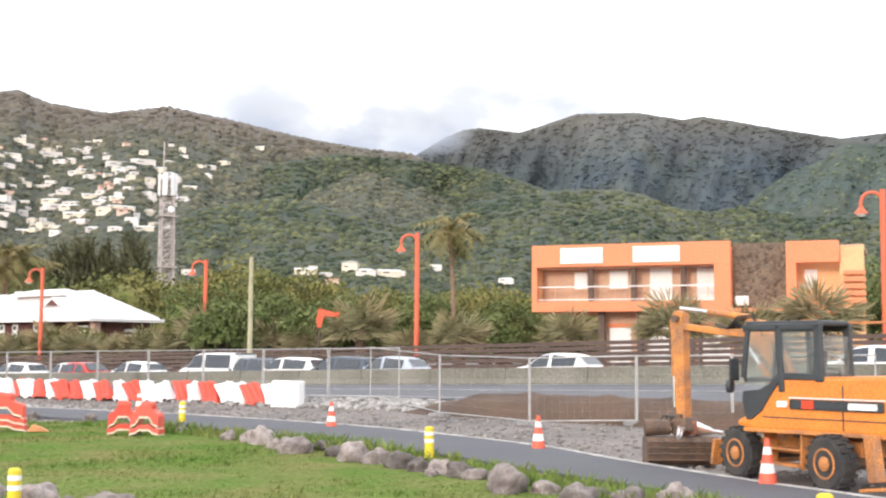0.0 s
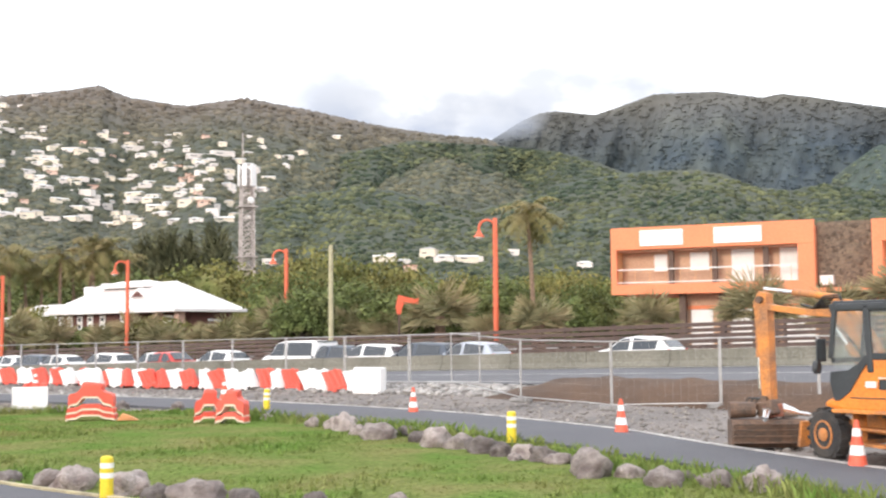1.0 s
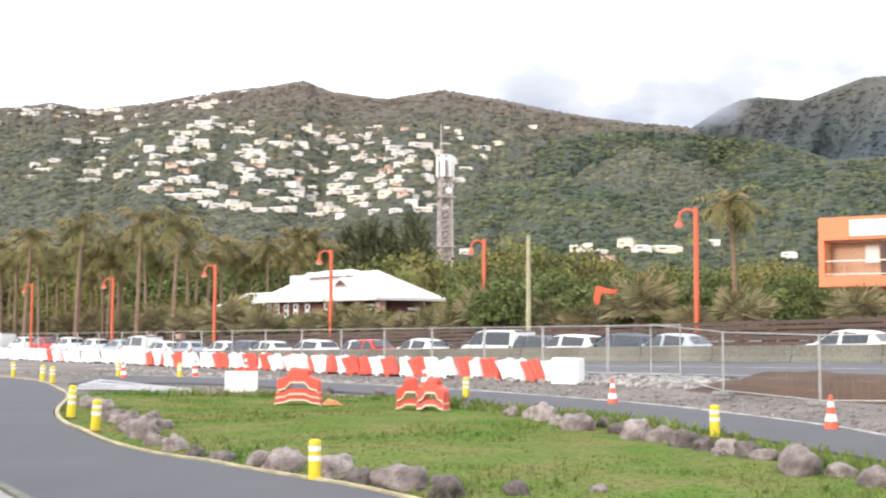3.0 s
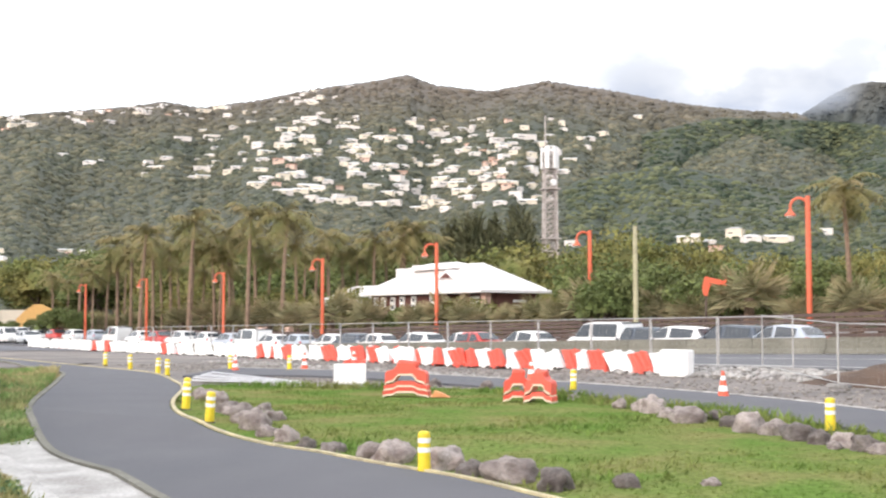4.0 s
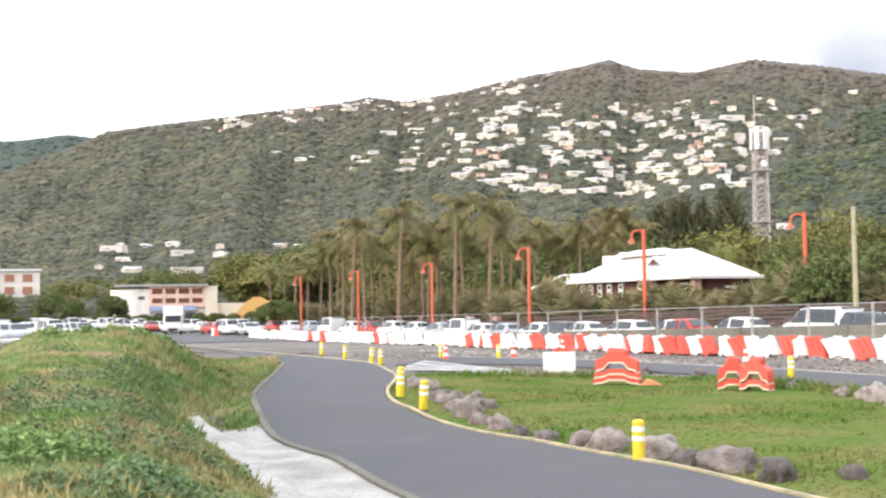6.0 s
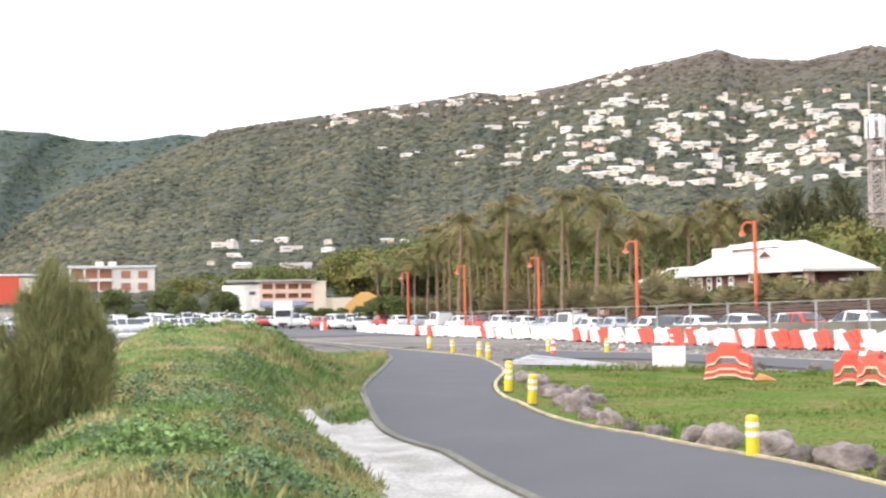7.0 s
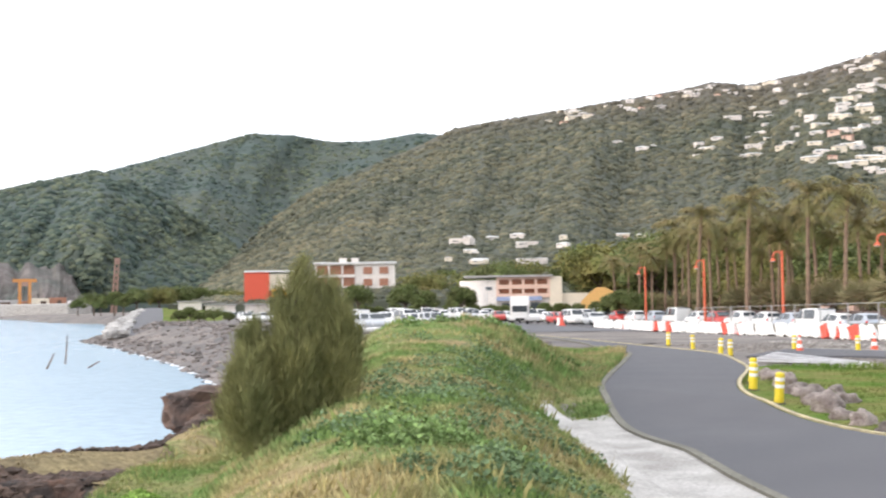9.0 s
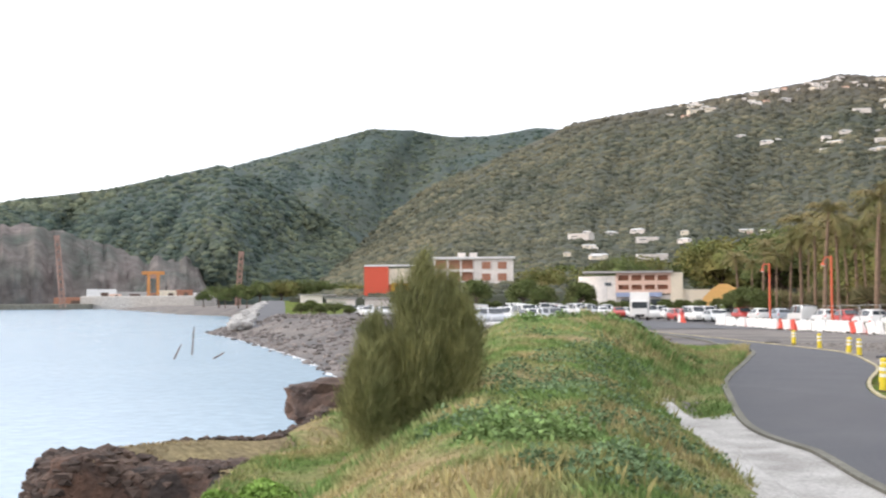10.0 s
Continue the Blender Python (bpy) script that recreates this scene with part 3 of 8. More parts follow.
HILL_D = Hill([(52.5, 1.0), (53.6, 2.53), (54.7, 3.6), (56.8, 4.94), (58.7, 5.99), (60.2, 6.45), (65.4, 5.23), (70, 4.55), (75, 4.0), (90, 1.5)],
              -0.2, 1150, 1700, 0.8, 1.2, 0.6, 3.0)
HILL_E = Hill([(42, 7.9), (45.2, 8.2), (47.6, 7.83), (49.3, 7.8), (51.2, 8.13), (53.1, 8.2), (56.5, 7.28), (60, 6.3), (64, 5.0)], 1.0, 1500, 2700, 0.9, 1.1, 0.6, 5.0)

HILL_A.mesh("hill_far_right", M_MOUNT, 520, 110, "steep dark mountains under low cloud, tinted blue with haze")
HILL_B.mesh("hill_town", M_HILL, 520, 90, "long green hillside covered with woods and houses")
HILL_C.mesh("hill_wooded", M_HILL_C, 380, 70, "rounded green wooded foothills")
HILL_G.mesh("hill_middle", M_HILL_C, 240, 50, "wooded green ridge behind the foothills")
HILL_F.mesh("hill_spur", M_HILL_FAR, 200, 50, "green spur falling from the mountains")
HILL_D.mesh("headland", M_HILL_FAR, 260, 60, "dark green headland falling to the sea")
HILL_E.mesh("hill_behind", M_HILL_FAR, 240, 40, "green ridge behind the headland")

# ---------------------------------------------------------------- stones and the island's edge
rng = np.random.default_rng(7)


def stone_mesh(seed, flat=0.7):
    bm = bmesh.new()
    bmesh.ops.create_icosphere(bm, subdivisions=3, radius=0.5)
    for q in bm.verts:
        d = q.co.normalized()
        k = 1 + 0.42 * noise.noise(d * 1.5 + Vector((seed * 7.1, 0, 0))) + 0.20 * noise.noise(d * 3.7 + Vector((0, seed * 3.3, 0))) + 0.05 * noise.noise(d * 9 + Vector((seed, 0, 1)))
        q.co = Vector((d.x * 0.5 * k, d.y * 0.42 * k, d.z * 0.5 * k * flat))
        if q.co.z < -0.2:
            q.co.z = -0.2
    me = bpy.data.meshes.new("boulder")
    bm.to_mesh(me)
    bm.free()
    me.materials.append(M_ROCK)
    me.polygons.foreach_set("use_smooth", [True] * len(me.polygons))
    return me


STONES = [stone_mesh(k, 0.62 + 0.08 * (k % 4)) for k in range(8)]


def boulder(x, y, size, k, label="rounded grey-brown lava boulder at the edge of the grass"):
    ob = new("boulder", STONES[k % 8])
    ob.matrix_basis = Matrix.Translation((x, y, land_at(x, y) + 0.14 * size)) @ pose(0, 0, 0, 0, 0, k * 77) @ Matrix.Diagonal((size, size, size * (0.9 + 0.05 * (k % 5)), 1))
    return tagged(ob, label, "boulder", "boulders round the grass island")


k = 0
for x, y, size in [(-4.8, 18.1, 1.0), (-5.6, 18.6, .6), (-6.3, 19.4, .85), (-7.45, 20.0, .75), (-7.95, 20.4, .75), (-9, 21, .55), (-9.8, 21.6, .5), (-10.6, 22.4, .6), (-11.3, 22.9, .55),
                   (-11.9, 23.6, .8), (-12.6, 24.5, .7), (-13.2, 25.5, .75), (-13.9, 26.4, .6), (-14.4, 27, .7), (-15.9, 29.2, .75), (-16.5, 30.4, .6), (-17.3, 31.2, .8), (-18.2, 32.4, .6),
                   (-4.0, 17.4, .7), (-3.0, 17.6, .45), (-1.85, 17.9, .4), (-12.3, 25.3, .6), (-13.7, 27.6, .5),
                   (3.4, 18.3, .8), (2.85, 18.75, .75), (2.05, 18.85, .8), (1.65, 20.0, .6), (1.05, 20.15, 1.0), (.57, 22.1, .6), (.33, 22.5, .75), (0, 23.05, .75), (-.43, 23.5, .65), (-.8, 24.15, .95), (-1.3, 25.05, .75),
                   (-1.85, 25.55, 1.0), (-2.3, 26.6, .6), (-2.7, 28.3, .75), (-3.3, 27.4, 1.05), (-3.9, 28.6, .6), (-4.4, 29.9, .8), (2.5, 19.6, .5), (-.2, 22.7, .4), (-4.7, 30.5, .7), (-5.4, 31.2, .5), (-7.2, 34, .5), (-10, 38, .6), (-11.2, 39, .7), (-13.4, 40, .6), (-14.6, 40.4, .5)]:
    boulder(x, y, size * (0.92 if x < -3.95 and y < 33 else 0.8), k)
    k += 1

# ---------------------------------------------------------------- grass blades
M_BLADE = mat("grass_blade", (0.12, 0.205, 0.045), 1.0, 0.5, 0.5, 3, tint=(0.225, 0.225, 0.085), island=0.3, spec=0.0)
M_BLADE_TALL = mat("tall_grass", (0.23, 0.27, 0.095), 1.0, 0.5, 0.5, 3, tint=(0.46, 0.37, 0.19), island=0.3, spec=0.0)
M_BLADE_GREEN = mat("bank_grass", (0.185, 0.275, 0.095), 1.0, 0.55, 0.55, 3, tint=(0.40, 0.345, 0.18), island=0.3, edge=(0.43, 0.62), spec=0.0)
M_HERB = mat("leafy_weeds", (0.21, 0.31, 0.11), 0.9, 0.4, 1.0, 6, island=0.4, spec=0.3)


def blades(name, inside, x0, x1, y0, y1, count, hmin, hmax, width, material, label, seed, patchy=0.0, z0=0.02):
    g = np.random.default_rng(seed)
    x, y = g.uniform(x0, x1, count), g.uniform(y0, y1, count)
    ok = inside(x, y)
    if patchy:
        ok &= (wavy(x, y, 0.9, seed) + 0.5 * wavy(x, y, 2.7, seed + 1)) > patchy
    x, y = x[ok], y[ok]
    n = len(x)
    z = land(x, y) + z0
    m = 3
    a = g.uniform(0, 2 * math.pi, (n, m))
    h = g.uniform(hmin, hmax, (n, m)) * (1 + 0.5 * wavy(x, y, 0.7, 5))[:, None]
    lean = g.uniform(0.1, 0.6, (n, m)) * h
    w = width * g.uniform(0.6, 1.4, (n, m))
    ox, oy = x[:, None] + g.normal(0, width * 1.5, (n, m)), y[:, None] + g.normal(0, width * 1.5, (n, m))
    ca, sa = np.cos(a), np.sin(a)
    zz = np.broadcast_to(z[:, None], (n, m))
    p0 = np.stack([ox - sa * w, oy + ca * w, zz], -1)
    p1 = np.stack([ox + sa * w, oy - ca * w, zz], -1)
    p2 = np.stack([ox + ca * lean * .35 + sa * w * .7, oy + sa * lean * .35 - ca * w * .7, zz + h * .6], -1)
    p3 = np.stack([ox + ca * lean, oy + sa * lean, zz + h], -1)
    v = np.stack([p0, p1, p2, p3], 2).reshape(-1, 3)
    i = np.arange(n * m)[:, None] * 4
    fc = np.concatenate([i + np.array([[0, 1, 2]]), i + np.array([[0, 2, 3]])], 1).reshape(-1, 3)
    return tagged(raw(name, v, fc, material), label, "grass", kind="stuff")


blades("lawn_grass", in_island, -22, 5, 14, 46, 90000, 0.015, 0.05, 0.012, M_BLADE, "short green lawn grass blades", 11)
blades("lawn_tufts", in_island, -22, 5, 14, 46, 24000, 0.05, 0.13, 0.014, M_BLADE, "longer bright green tufts in the lawn", 12, patchy=0.3)
EDGE_TUFT = lambda x, y: in_island(x, y) & ~in_island(x + 0.9, y + 1.1)
blades("edge_grass", EDGE_TUFT, -22, 5, 14, 46, 32000, 0.10, 0.27, 0.015, M_BLADE, "rank green grass along the boulders", 13)
blades("bank_grass", in_bank, -42, 4, 2, 42, 130000, 0.04, 0.16, 0.013, M_BLADE_GREEN, "rough green and straw-coloured grass on the bank", 14)
blades("bank_near_grass", lambda x, y: in_bank(x, y) & (np.hypot(x, y) > 5), -21, 0, 2, 22, 110000, 0.05, 0.17, 0.011, M_BLADE_GREEN, "knee-high tangled green grass on the bank", 17)
blades("bank_end_grass", lambda x, y: in_bank(x, y) & (x * ACROSS.x + y * ACROSS.y > 1.5) & (x * AXIS.x + y * AXIS.y > 28), -40, -12, 16, 44, 60000, 0.12, 0.36, 0.018, M_BLADE_GREEN, "rank green grass at the end of the bank", 18)
blades("bank_tufts", in_bank, -42, 2, 4, 42, 22000, 0.10, 0.28, 0.011, M_BLADE_TALL, "tall pale grass tufts on the bank", 15, patchy=0.25)
blades("shelf_grass", lambda x, y: (hollow(x, y) < 0.03) & (shore(x, y) > lava_w(x, y)) & (shore(x, y) < 16) & (x * ACROSS.x + y * ACROSS.y < -2) & ~in_mound(x, y), -40, -10, 2, 36, 90000, 0.015, 0.06, 0.016,
       mat("dry_grass", (0.36, 0.28, 0.16), 0.9, 0.4, 0.3, 3, tint=(0.24, 0.19, 0.10), island=0.4), "dry yellow grass above the lava shore", 16, patchy=-1.0)


def weeds(name, cx, cy, rx, ry, count, size, label, seed, material=M_HERB):
    """Low leafy plants: small leaves at all angles."""
    g = np.random.default_rng(seed)
    k = g.integers(0, 14, count)
    ox, oy, hh, wd = g.normal(0, 0.55, 14), g.normal(0, 0.55, 14), g.uniform(0.1, 0.3, 14), g.uniform(0.1, 0.3, 14)
    dx, dy = g.normal(0, 1, count), g.normal(0, 1, count)
    x, y = cx + rx * (ox[k] + wd[k] * dx), cy + ry * (oy[k] + wd[k] * dy)
    z = land(x, y) + g.uniform(0.02, 1.0, count) * hh[k] * np.exp(-(dx * dx + dy * dy) / 3) * min(2.0, 1 + size * 5) + 0.06
    keep = ~in_left(x, y) & ~in_left(x + 0.35, y + 0.35) & (x * ACROSS.x + y * ACROSS.y < np.where(x * AXIS.x + y * AXIS.y > 28.5, 14, 2.4))
    x, y, z = x[keep], y[keep], z[keep]
    leaf_cloud(name, np.stack([x, y, z], 1), size, material, g, label=label)


def leaf_cloud(name, pos, size, material, g, parent=None, label="", stretch=1.0, droop=0.0):
    """Small leaves, each of two faces, folded a little along the middle."""
    n = len(pos)
    d = g.normal(0, 1, (n, 3))
    d[:, 2] = d[:, 2] * 0.6 + 0.2 - droop
    d /= np.linalg.norm(d, axis=1)[:, None]
    s = np.cross(d, g.normal(0, 1, (n, 3)))
    s /= np.linalg.norm(s, axis=1)[:, None]
    up = np.cross(s, d)
    ln = size * g.uniform(0.6, 1.4, (n, 1)) * stretch
    w = size * g.uniform(0.3, 0.6, (n, 1))
    p0, p2 = pos - d * ln * .5, pos + d * ln * .5
    p1, p3 = pos + s * w + up * w * .3, pos - s * w + up * w * .3
    v = np.stack([p0, p1, p2, p3], 1).reshape(-1, 3)
    i = np.arange(n)[:, None] * 4
    fc = np.concatenate([i + np.array([[0, 1, 2]]), i + np.array([[0, 2, 3]])], 1).reshape(-1, 3)
    ob = raw(name, v, fc, material, parent, label)
    if parent is None:
        tagged(ob, label, "plants", kind="stuff")
    return ob


weeds("bank_weeds", -9.4, 9.4, 1.6, 1.3, 2600, 0.06, "low dark green leafy weeds on the bank", 21)
weeds("shore_weeds", -16.3, 9.1, 1.5, 1.3, 16000, 0.07, "bright green creeper above the lava rocks", 22,
      mat("bright_creeper", (0.27, 0.42, 0.10), 0.9, 0.4, 1.0, 6, island=0.3, spec=0.2))
M_HERB_DULL = mat("dull_weeds", (0.17, 0.25, 0.125), 0.9, 0.4, 1.0, 6, island=0.35, spec=0.3)
for k_, (x_, y_, r_) in enumerate(((-7.6, 8.6, 1.1), (-11.2, 10.2, 1.2), (-12.6, 13.6, 1.3), (-15.4, 15.6, 1.2), (-10.2, 11.8, 0.9), (-17.6, 19.2, 1.5), (-20.6, 22.6, 1.5))):
    weeds("bank_low_weeds", x_, y_, r_, r_, 1500, 0.06, "patch of dull green low weeds on the bank", 120 + k_, M_HERB_DULL)
weeds("bank_crest_weeds", -24.6, 27.6, 1.5, 1.5, 2000, 0.11, "green leafy weeds on the crest of the bank", 24)
weeds("bank_end_weeds", -23.0, 28.8, 2.6, 2.6, 2600, 0.10, "green leafy weeds at the end of the bank", 23)

# loose stones on the works and lava along the shore


def rubble(name, pos, r, material, label):
    g = np.random.default_rng(len(pos))
    ob = crown_field(name, pos, r, material, label, g, 0.62, 0.2)
    ob["category"] = "rubble"
    ob.data.polygons.foreach_set("use_smooth", [False] * len(ob.data.polygons))
    return ob


M_PALE = mat("broken_concrete", (0.40, 0.385, 0.36), 0.95, 0.4, 2, 10, 0.5, tint=(0.22, 0.2, 0.19), island=0.3)
M_GRIT = mat("loose_gravel", (0.26, 0.235, 0.21), 0.95, 0.4, 2, 10, 0.5, tint=(0.15, 0.135, 0.125), island=0.35)


def scatter_works(count, s0, s1, v0, v1, lo, hi, seed):
    g = np.random.default_rng(seed)
    s, v = g.uniform(s0, s1, count), g.uniform(v0, v1, count)
    p = np.array([on_road(a, b)[:] for a, b in zip(s, v)])
    p[:, 2] = land(p[:, 0], p[:, 1])
    keep = ~inside_poly(FAR_A + FAR_B[::-1])(p[:, 0], p[:, 1]) & ~in_island(p[:, 0], p[:, 1]) & ~in_bank(p[:, 0], p[:, 1])
    return p[keep], g.uniform(lo, hi, count)[keep] * g.uniform(0.5, 1, count)[keep]


rubble("loose_gravel", *scatter_works(11000, -30, 28, 21.5, 34, 0.015, 0.10, 31), M_GRIT, "loose grey stones strewn over the works ground")
rubble("broken_concrete", *scatter_works(1300, -12, 5, 32.3, 35.2, 0.05, 0.24, 32), M_PALE, "pale broken concrete along the road edge")
rubble("rubble_ridge", *scatter_works(600, 2, 30, 27.5, 29.5, 0.04, 0.16, 33), M_PALE, "pale rubble strewn beside the barriers")


def lava_field(count, seed):
    """Jagged lava blocks along the water's edge and the rim of the hollow."""
    g = np.random.default_rng(seed)
    x, y = g.uniform(-46, -12, count), g.uniform(0, 38, count)
    sd, d, az = shore(x, y), np.hypot(x, y), np.degrees(np.arctan2(-x, y))
    rim = (np.abs(d - 23.6 - 0.35 * wavy(x, y, 1.1)) < 0.75) & (az > 56.5) & (az < 69) & (wavy(x, y, 1.7, 4.0) > -0.35)
    ok = (((sd > 0.1) & (sd < lava_w(x, y) * 0.8)) | (rim & (sd > 0))) & ~in_mound(x, y)
    x, y = x[ok], y[ok]
    return np.stack([x, y, land(x, y) + 0.03], 1), g.uniform(0.05, 0.16, count)[ok] * g.uniform(0.5, 1.4, count)[ok]


def lava_outcrop(az, d, w, h, seed, label):
    """A blocky upstanding mass of lava, broken and undercut."""
    bm = bmesh.new()
    bmesh.ops.create_icosphere(bm, subdivisions=4, radius=1.0)
    for q in bm.verts:
        c = q.co.copy()
        k = 1 + 0.25 * noise.noise(c * 1.4 + Vector((seed, 0, 0))) + 0.16 * noise.noise(c * 3.6 + Vector((0, seed, 0))) + 0.08 * noise.noise(c * 9)
        q.co = Vector((math.copysign(abs(c.x) ** 0.6, c.x) * w * k, math.copysign(abs(c.y) ** 0.6, c.y) * w * 0.6 * k, math.copysign(abs(c.z) ** 0.6, c.z) * h * k))
    ob = part("lava_outcrop", bm, M_LAVA)
    ob.matrix_basis = Matrix.Translation(onland(bearing(az, d), h * 0.3)) @ pose(0, 0, 0, 0, 0, az + 12)
    tagged(ob, label, "rock", "lava outcrops at the shore")


lava_outcrop(54.6, 34.2, 1.5, 0.62, 1.0, "dark broken lava outcrop at the water's edge")
lava_outcrop(52.6, 35.0, 1.2, 0.5, 2.0, "low brown lava outcrop above the beach")
rubble("lava_blocks", *lava_field(170000, 34), mat("jagged_lava", (0.065, 0.045, 0.038), 0.9, 0.5, 0.5, 8, 0.6, tint=(0.10, 0.066, 0.05), island=0.45), "jagged dark brown lava blocks heaped along the water")


def earth_bank():
    """A long low heap of brown spoil."""
    a, b = on_road(-7, 33.4), on_road(-24, 31.8)
    n, m = 70, 14
    vs, fs = [], []
    for i in range(n):
        for j in range(m):
            u, w = i / (n - 1), j / (m - 1) * 2 - 1
            p = a.lerp(b, u) + N * w * 1.7
            h = 0.62 * (1 - w * w) * math.sin(math.pi * min(1, 0.06 + u * 4) / 2) * min(1, (1 - u) * 6 + 0.05)
            h += 0.14 * noise.noise(Vector((p.x * 1.1, p.y * 1.1, 0))) * (1 - abs(w))
            vs.append((p.x, p.y, land_at(p.x, p.y) + max(h, -0.05) - 0.03))
    for i in range(n - 1):
        for j in range(m - 1):
            fs.append((i * m + j, i * m + j + 1, (i + 1) * m + j + 1, (i + 1) * m + j))
    tagged(raw("earth_bank", vs, fs, M_BROWN, smooth=True), "long low bank of brown earth beside the road", "earth bank")


earth_bank()

# ---------------------------------------------------------------- marker posts, cones, plastic barriers
M_YELLOW = mat("yellow_plastic", (0.78, 0.60, 0.03), 0.5, 0.2, 4, 40, obj=0.08)
M_WHITE_BAND = mat("white_reflector", (0.85, 0.83, 0.80), 0.35, 0.1, 4, 40)
M_RED = mat("red_plastic", (0.72, 0.09, 0.055), 0.5, 0.25, 2.5, 30, obj=0.12, tint=(0.5, 0.09, 0.06))
M_ORANGE_RED = mat("cone_red", (0.78, 0.13, 0.07), 0.55, 0.2, 4, 30)
M_WHITE = mat("white_plastic", (0.79, 0.77, 0.75), 0.5, 0.12, 2.5, 30, obj=0.06, tint=(0.7, 0.68, 0.66))
M_RUBBER = mat("black_rubber", (0.03, 0.03, 0.032), 0.85, 0.35, 3, 40, 0.4, tint=(0.08, 0.07, 0.06))
M_STEEL = mat("galvanised_steel", (0.5, 0.49, 0.48), 0.45, 0.3, 3, 40, metal=0.6)


def marker_post():
    t = thing("marker_post", pose(0, 0, 0), "yellow plastic marker post with white reflective bands", "post", "marker posts along the path")
    part("post_body", lathe(bmesh.new(), [(0.11, -0.05), (0.105, 0.02), (0.1, 0.3), (0.1, 0.62), (0.094, 0.67), (0.06, 0.695)], 18), M_YELLOW, t)
    for z in (0.36, 0.51):
        part("white_band", lathe(bmesh.new(), [(0.102, z), (0.1035, z + 0.004), (0.1035, z + 0.076), (0.102, z + 0.08)], 18), M_WHITE_BAND, t)
    part("foot_plate", lathe(bmesh.new(), [(0.15, 0.0), (0.15, 0.02), (0.12, 0.04)], 18), M_RUBBER, t)
    return t


first = None
for x, y, rx, ry in [(-6.45, 18.75, 0, 0), (-8, 37.6, 0, 1), (-.28, 25.9, 0, 0), (4.35, 14.15, 0, -3), (-13.35, 24.2, 2, 5), (-15.8, 27.4, 0, 3), (-17.2, 29.8, 0, 5), (-26, 43.5, 0, 0), (-27.3, 44.9, 0, 3),
                     (-23.4, 49.5, 0, 0), (-26.3, 49.4, 0, 0), (-31, 48.6, 2, 0), (-35, 52.6, 0, 0)]:
    m = Matrix.Translation(onland((x, y), 0.03)) @ pose(0, 0, 0, rx, ry, 0)
    if first is None:
        first = marker_post()
        first.matrix_basis = m
    else:
        copy_thing(first, m)


def cone():
    t = thing("traffic_cone", pose(0, 0, 0), "orange-red traffic cone with two white bands", "traffic cone", "cones along the works")
    part("base", box(bmesh.new(), (0.44, 0.44, 0.045), (0, 0, 0.0225), bevel=0.015), M_ORANGE_RED, t)
    rad = lambda z: 0.165 - 0.165 * 0.82 * z / 0.82
    part("cone_body", lathe(bmesh.new(), [(rad(z), z + 0.04) for z in (0, 0.1, 0.3, 0.5, 0.7, 0.78)], 22), M_ORANGE_RED, t)
    for z0, z1 in ((0.24, 0.40), (0.55, 0.68)):
        part("white_band", lathe(bmesh.new(), [(rad(z0 - .04) + .003, z0), (rad(z1 - .04) + .003, z1)], 22), M_WHITE_BAND, t)
    return t


first = None
for az, d, turn in [(5.19, 36.0, 20), (-4.45, 28.3, 35), (-14.7, 21.8, 10), (13.95, 45.5, 0), (27.8, 54, 0), (24.6, 56, 0), (22.3, 60, 0)]:
    p = onland(bearing(az, d), 0.0)
    m = Matrix.Translation(p + Vector((0, 0, 0.03 if az < 0 else 0.0))) @ pose(0, 0, 0, 0, 0, turn)
    if first is None:
        first = cone()
        first.matrix_basis = m
    else:
        copy_thing(first, m)


def barrier(material, label):
    """A water-filled separator: flared foot, narrow leaning waist, two openings and interlocking ends."""
    t = thing("plastic_barrier", pose(0, 0, 0), label, "barrier", "plastic barriers along the road")
    bm = bmesh.new()
    prof = [(0.22, 0.0), (0.22, 0.16), (0.15, 0.26), (0.12, 0.55), (0.11, 0.80), (0.08, 0.85)]
    rings = []
    for x, sh in ((-0.40, 0.0), (-0.37, 0.01), (-0.26, 0.012), (-0.20, -0.06), (-0.06, -0.06), (0.0, 0.012), (0.06, -0.06), (0.20, -0.06), (0.26, 0.012), (0.37, 0.01), (0.40, 0.0)):
        ring = []
        for y, z in prof:
            dent = sh if 0.2 < z < 0.7 else min(sh, 0.01)
            lean = 0.42 * (z - 0.4)
            ring.append(bm.verts.new((x + lean, -(y + dent), z)))
        for y, z in reversed(prof):
            dent = sh if 0.2 < z < 0.7 else min(sh, 0.01)
            ring.append(bm.verts.new((x + 0.42 * (z - 0.4), y + dent, z)))
        rings.append(ring)
    k = len(rings[0])
    for a, b in zip(rings, rings[1:]):
        for j in range(k):
            bm.faces.new((a[j], b[j], b[(j + 1) % k], a[(j + 1) % k]))
    bm.faces.new(rings[0]), bm.faces.new(rings[-1][::-1])
    bmesh.ops.recalc_face_normals(bm, faces=bm.faces[:])
    bmesh.ops.bevel(bm, geom=[e for e in bm.edges if e.calc_face_angle(0) > 0.7], offset=0.035, segments=2, affect="EDGES", profile=0.6)
    part("body", bm, material, t)
    part("filler_cap", lathe(bmesh.new(), [(0.05, 0.84), (0.05, 0.885), (0.03, 0.9)], 10), material, t)
    for x in (-0.2, 0.2):
        boxed("forklift_slot", (0.16, 0.47, 0.07), (x, 0, 0.045), M_RUBBER, t)
    return t


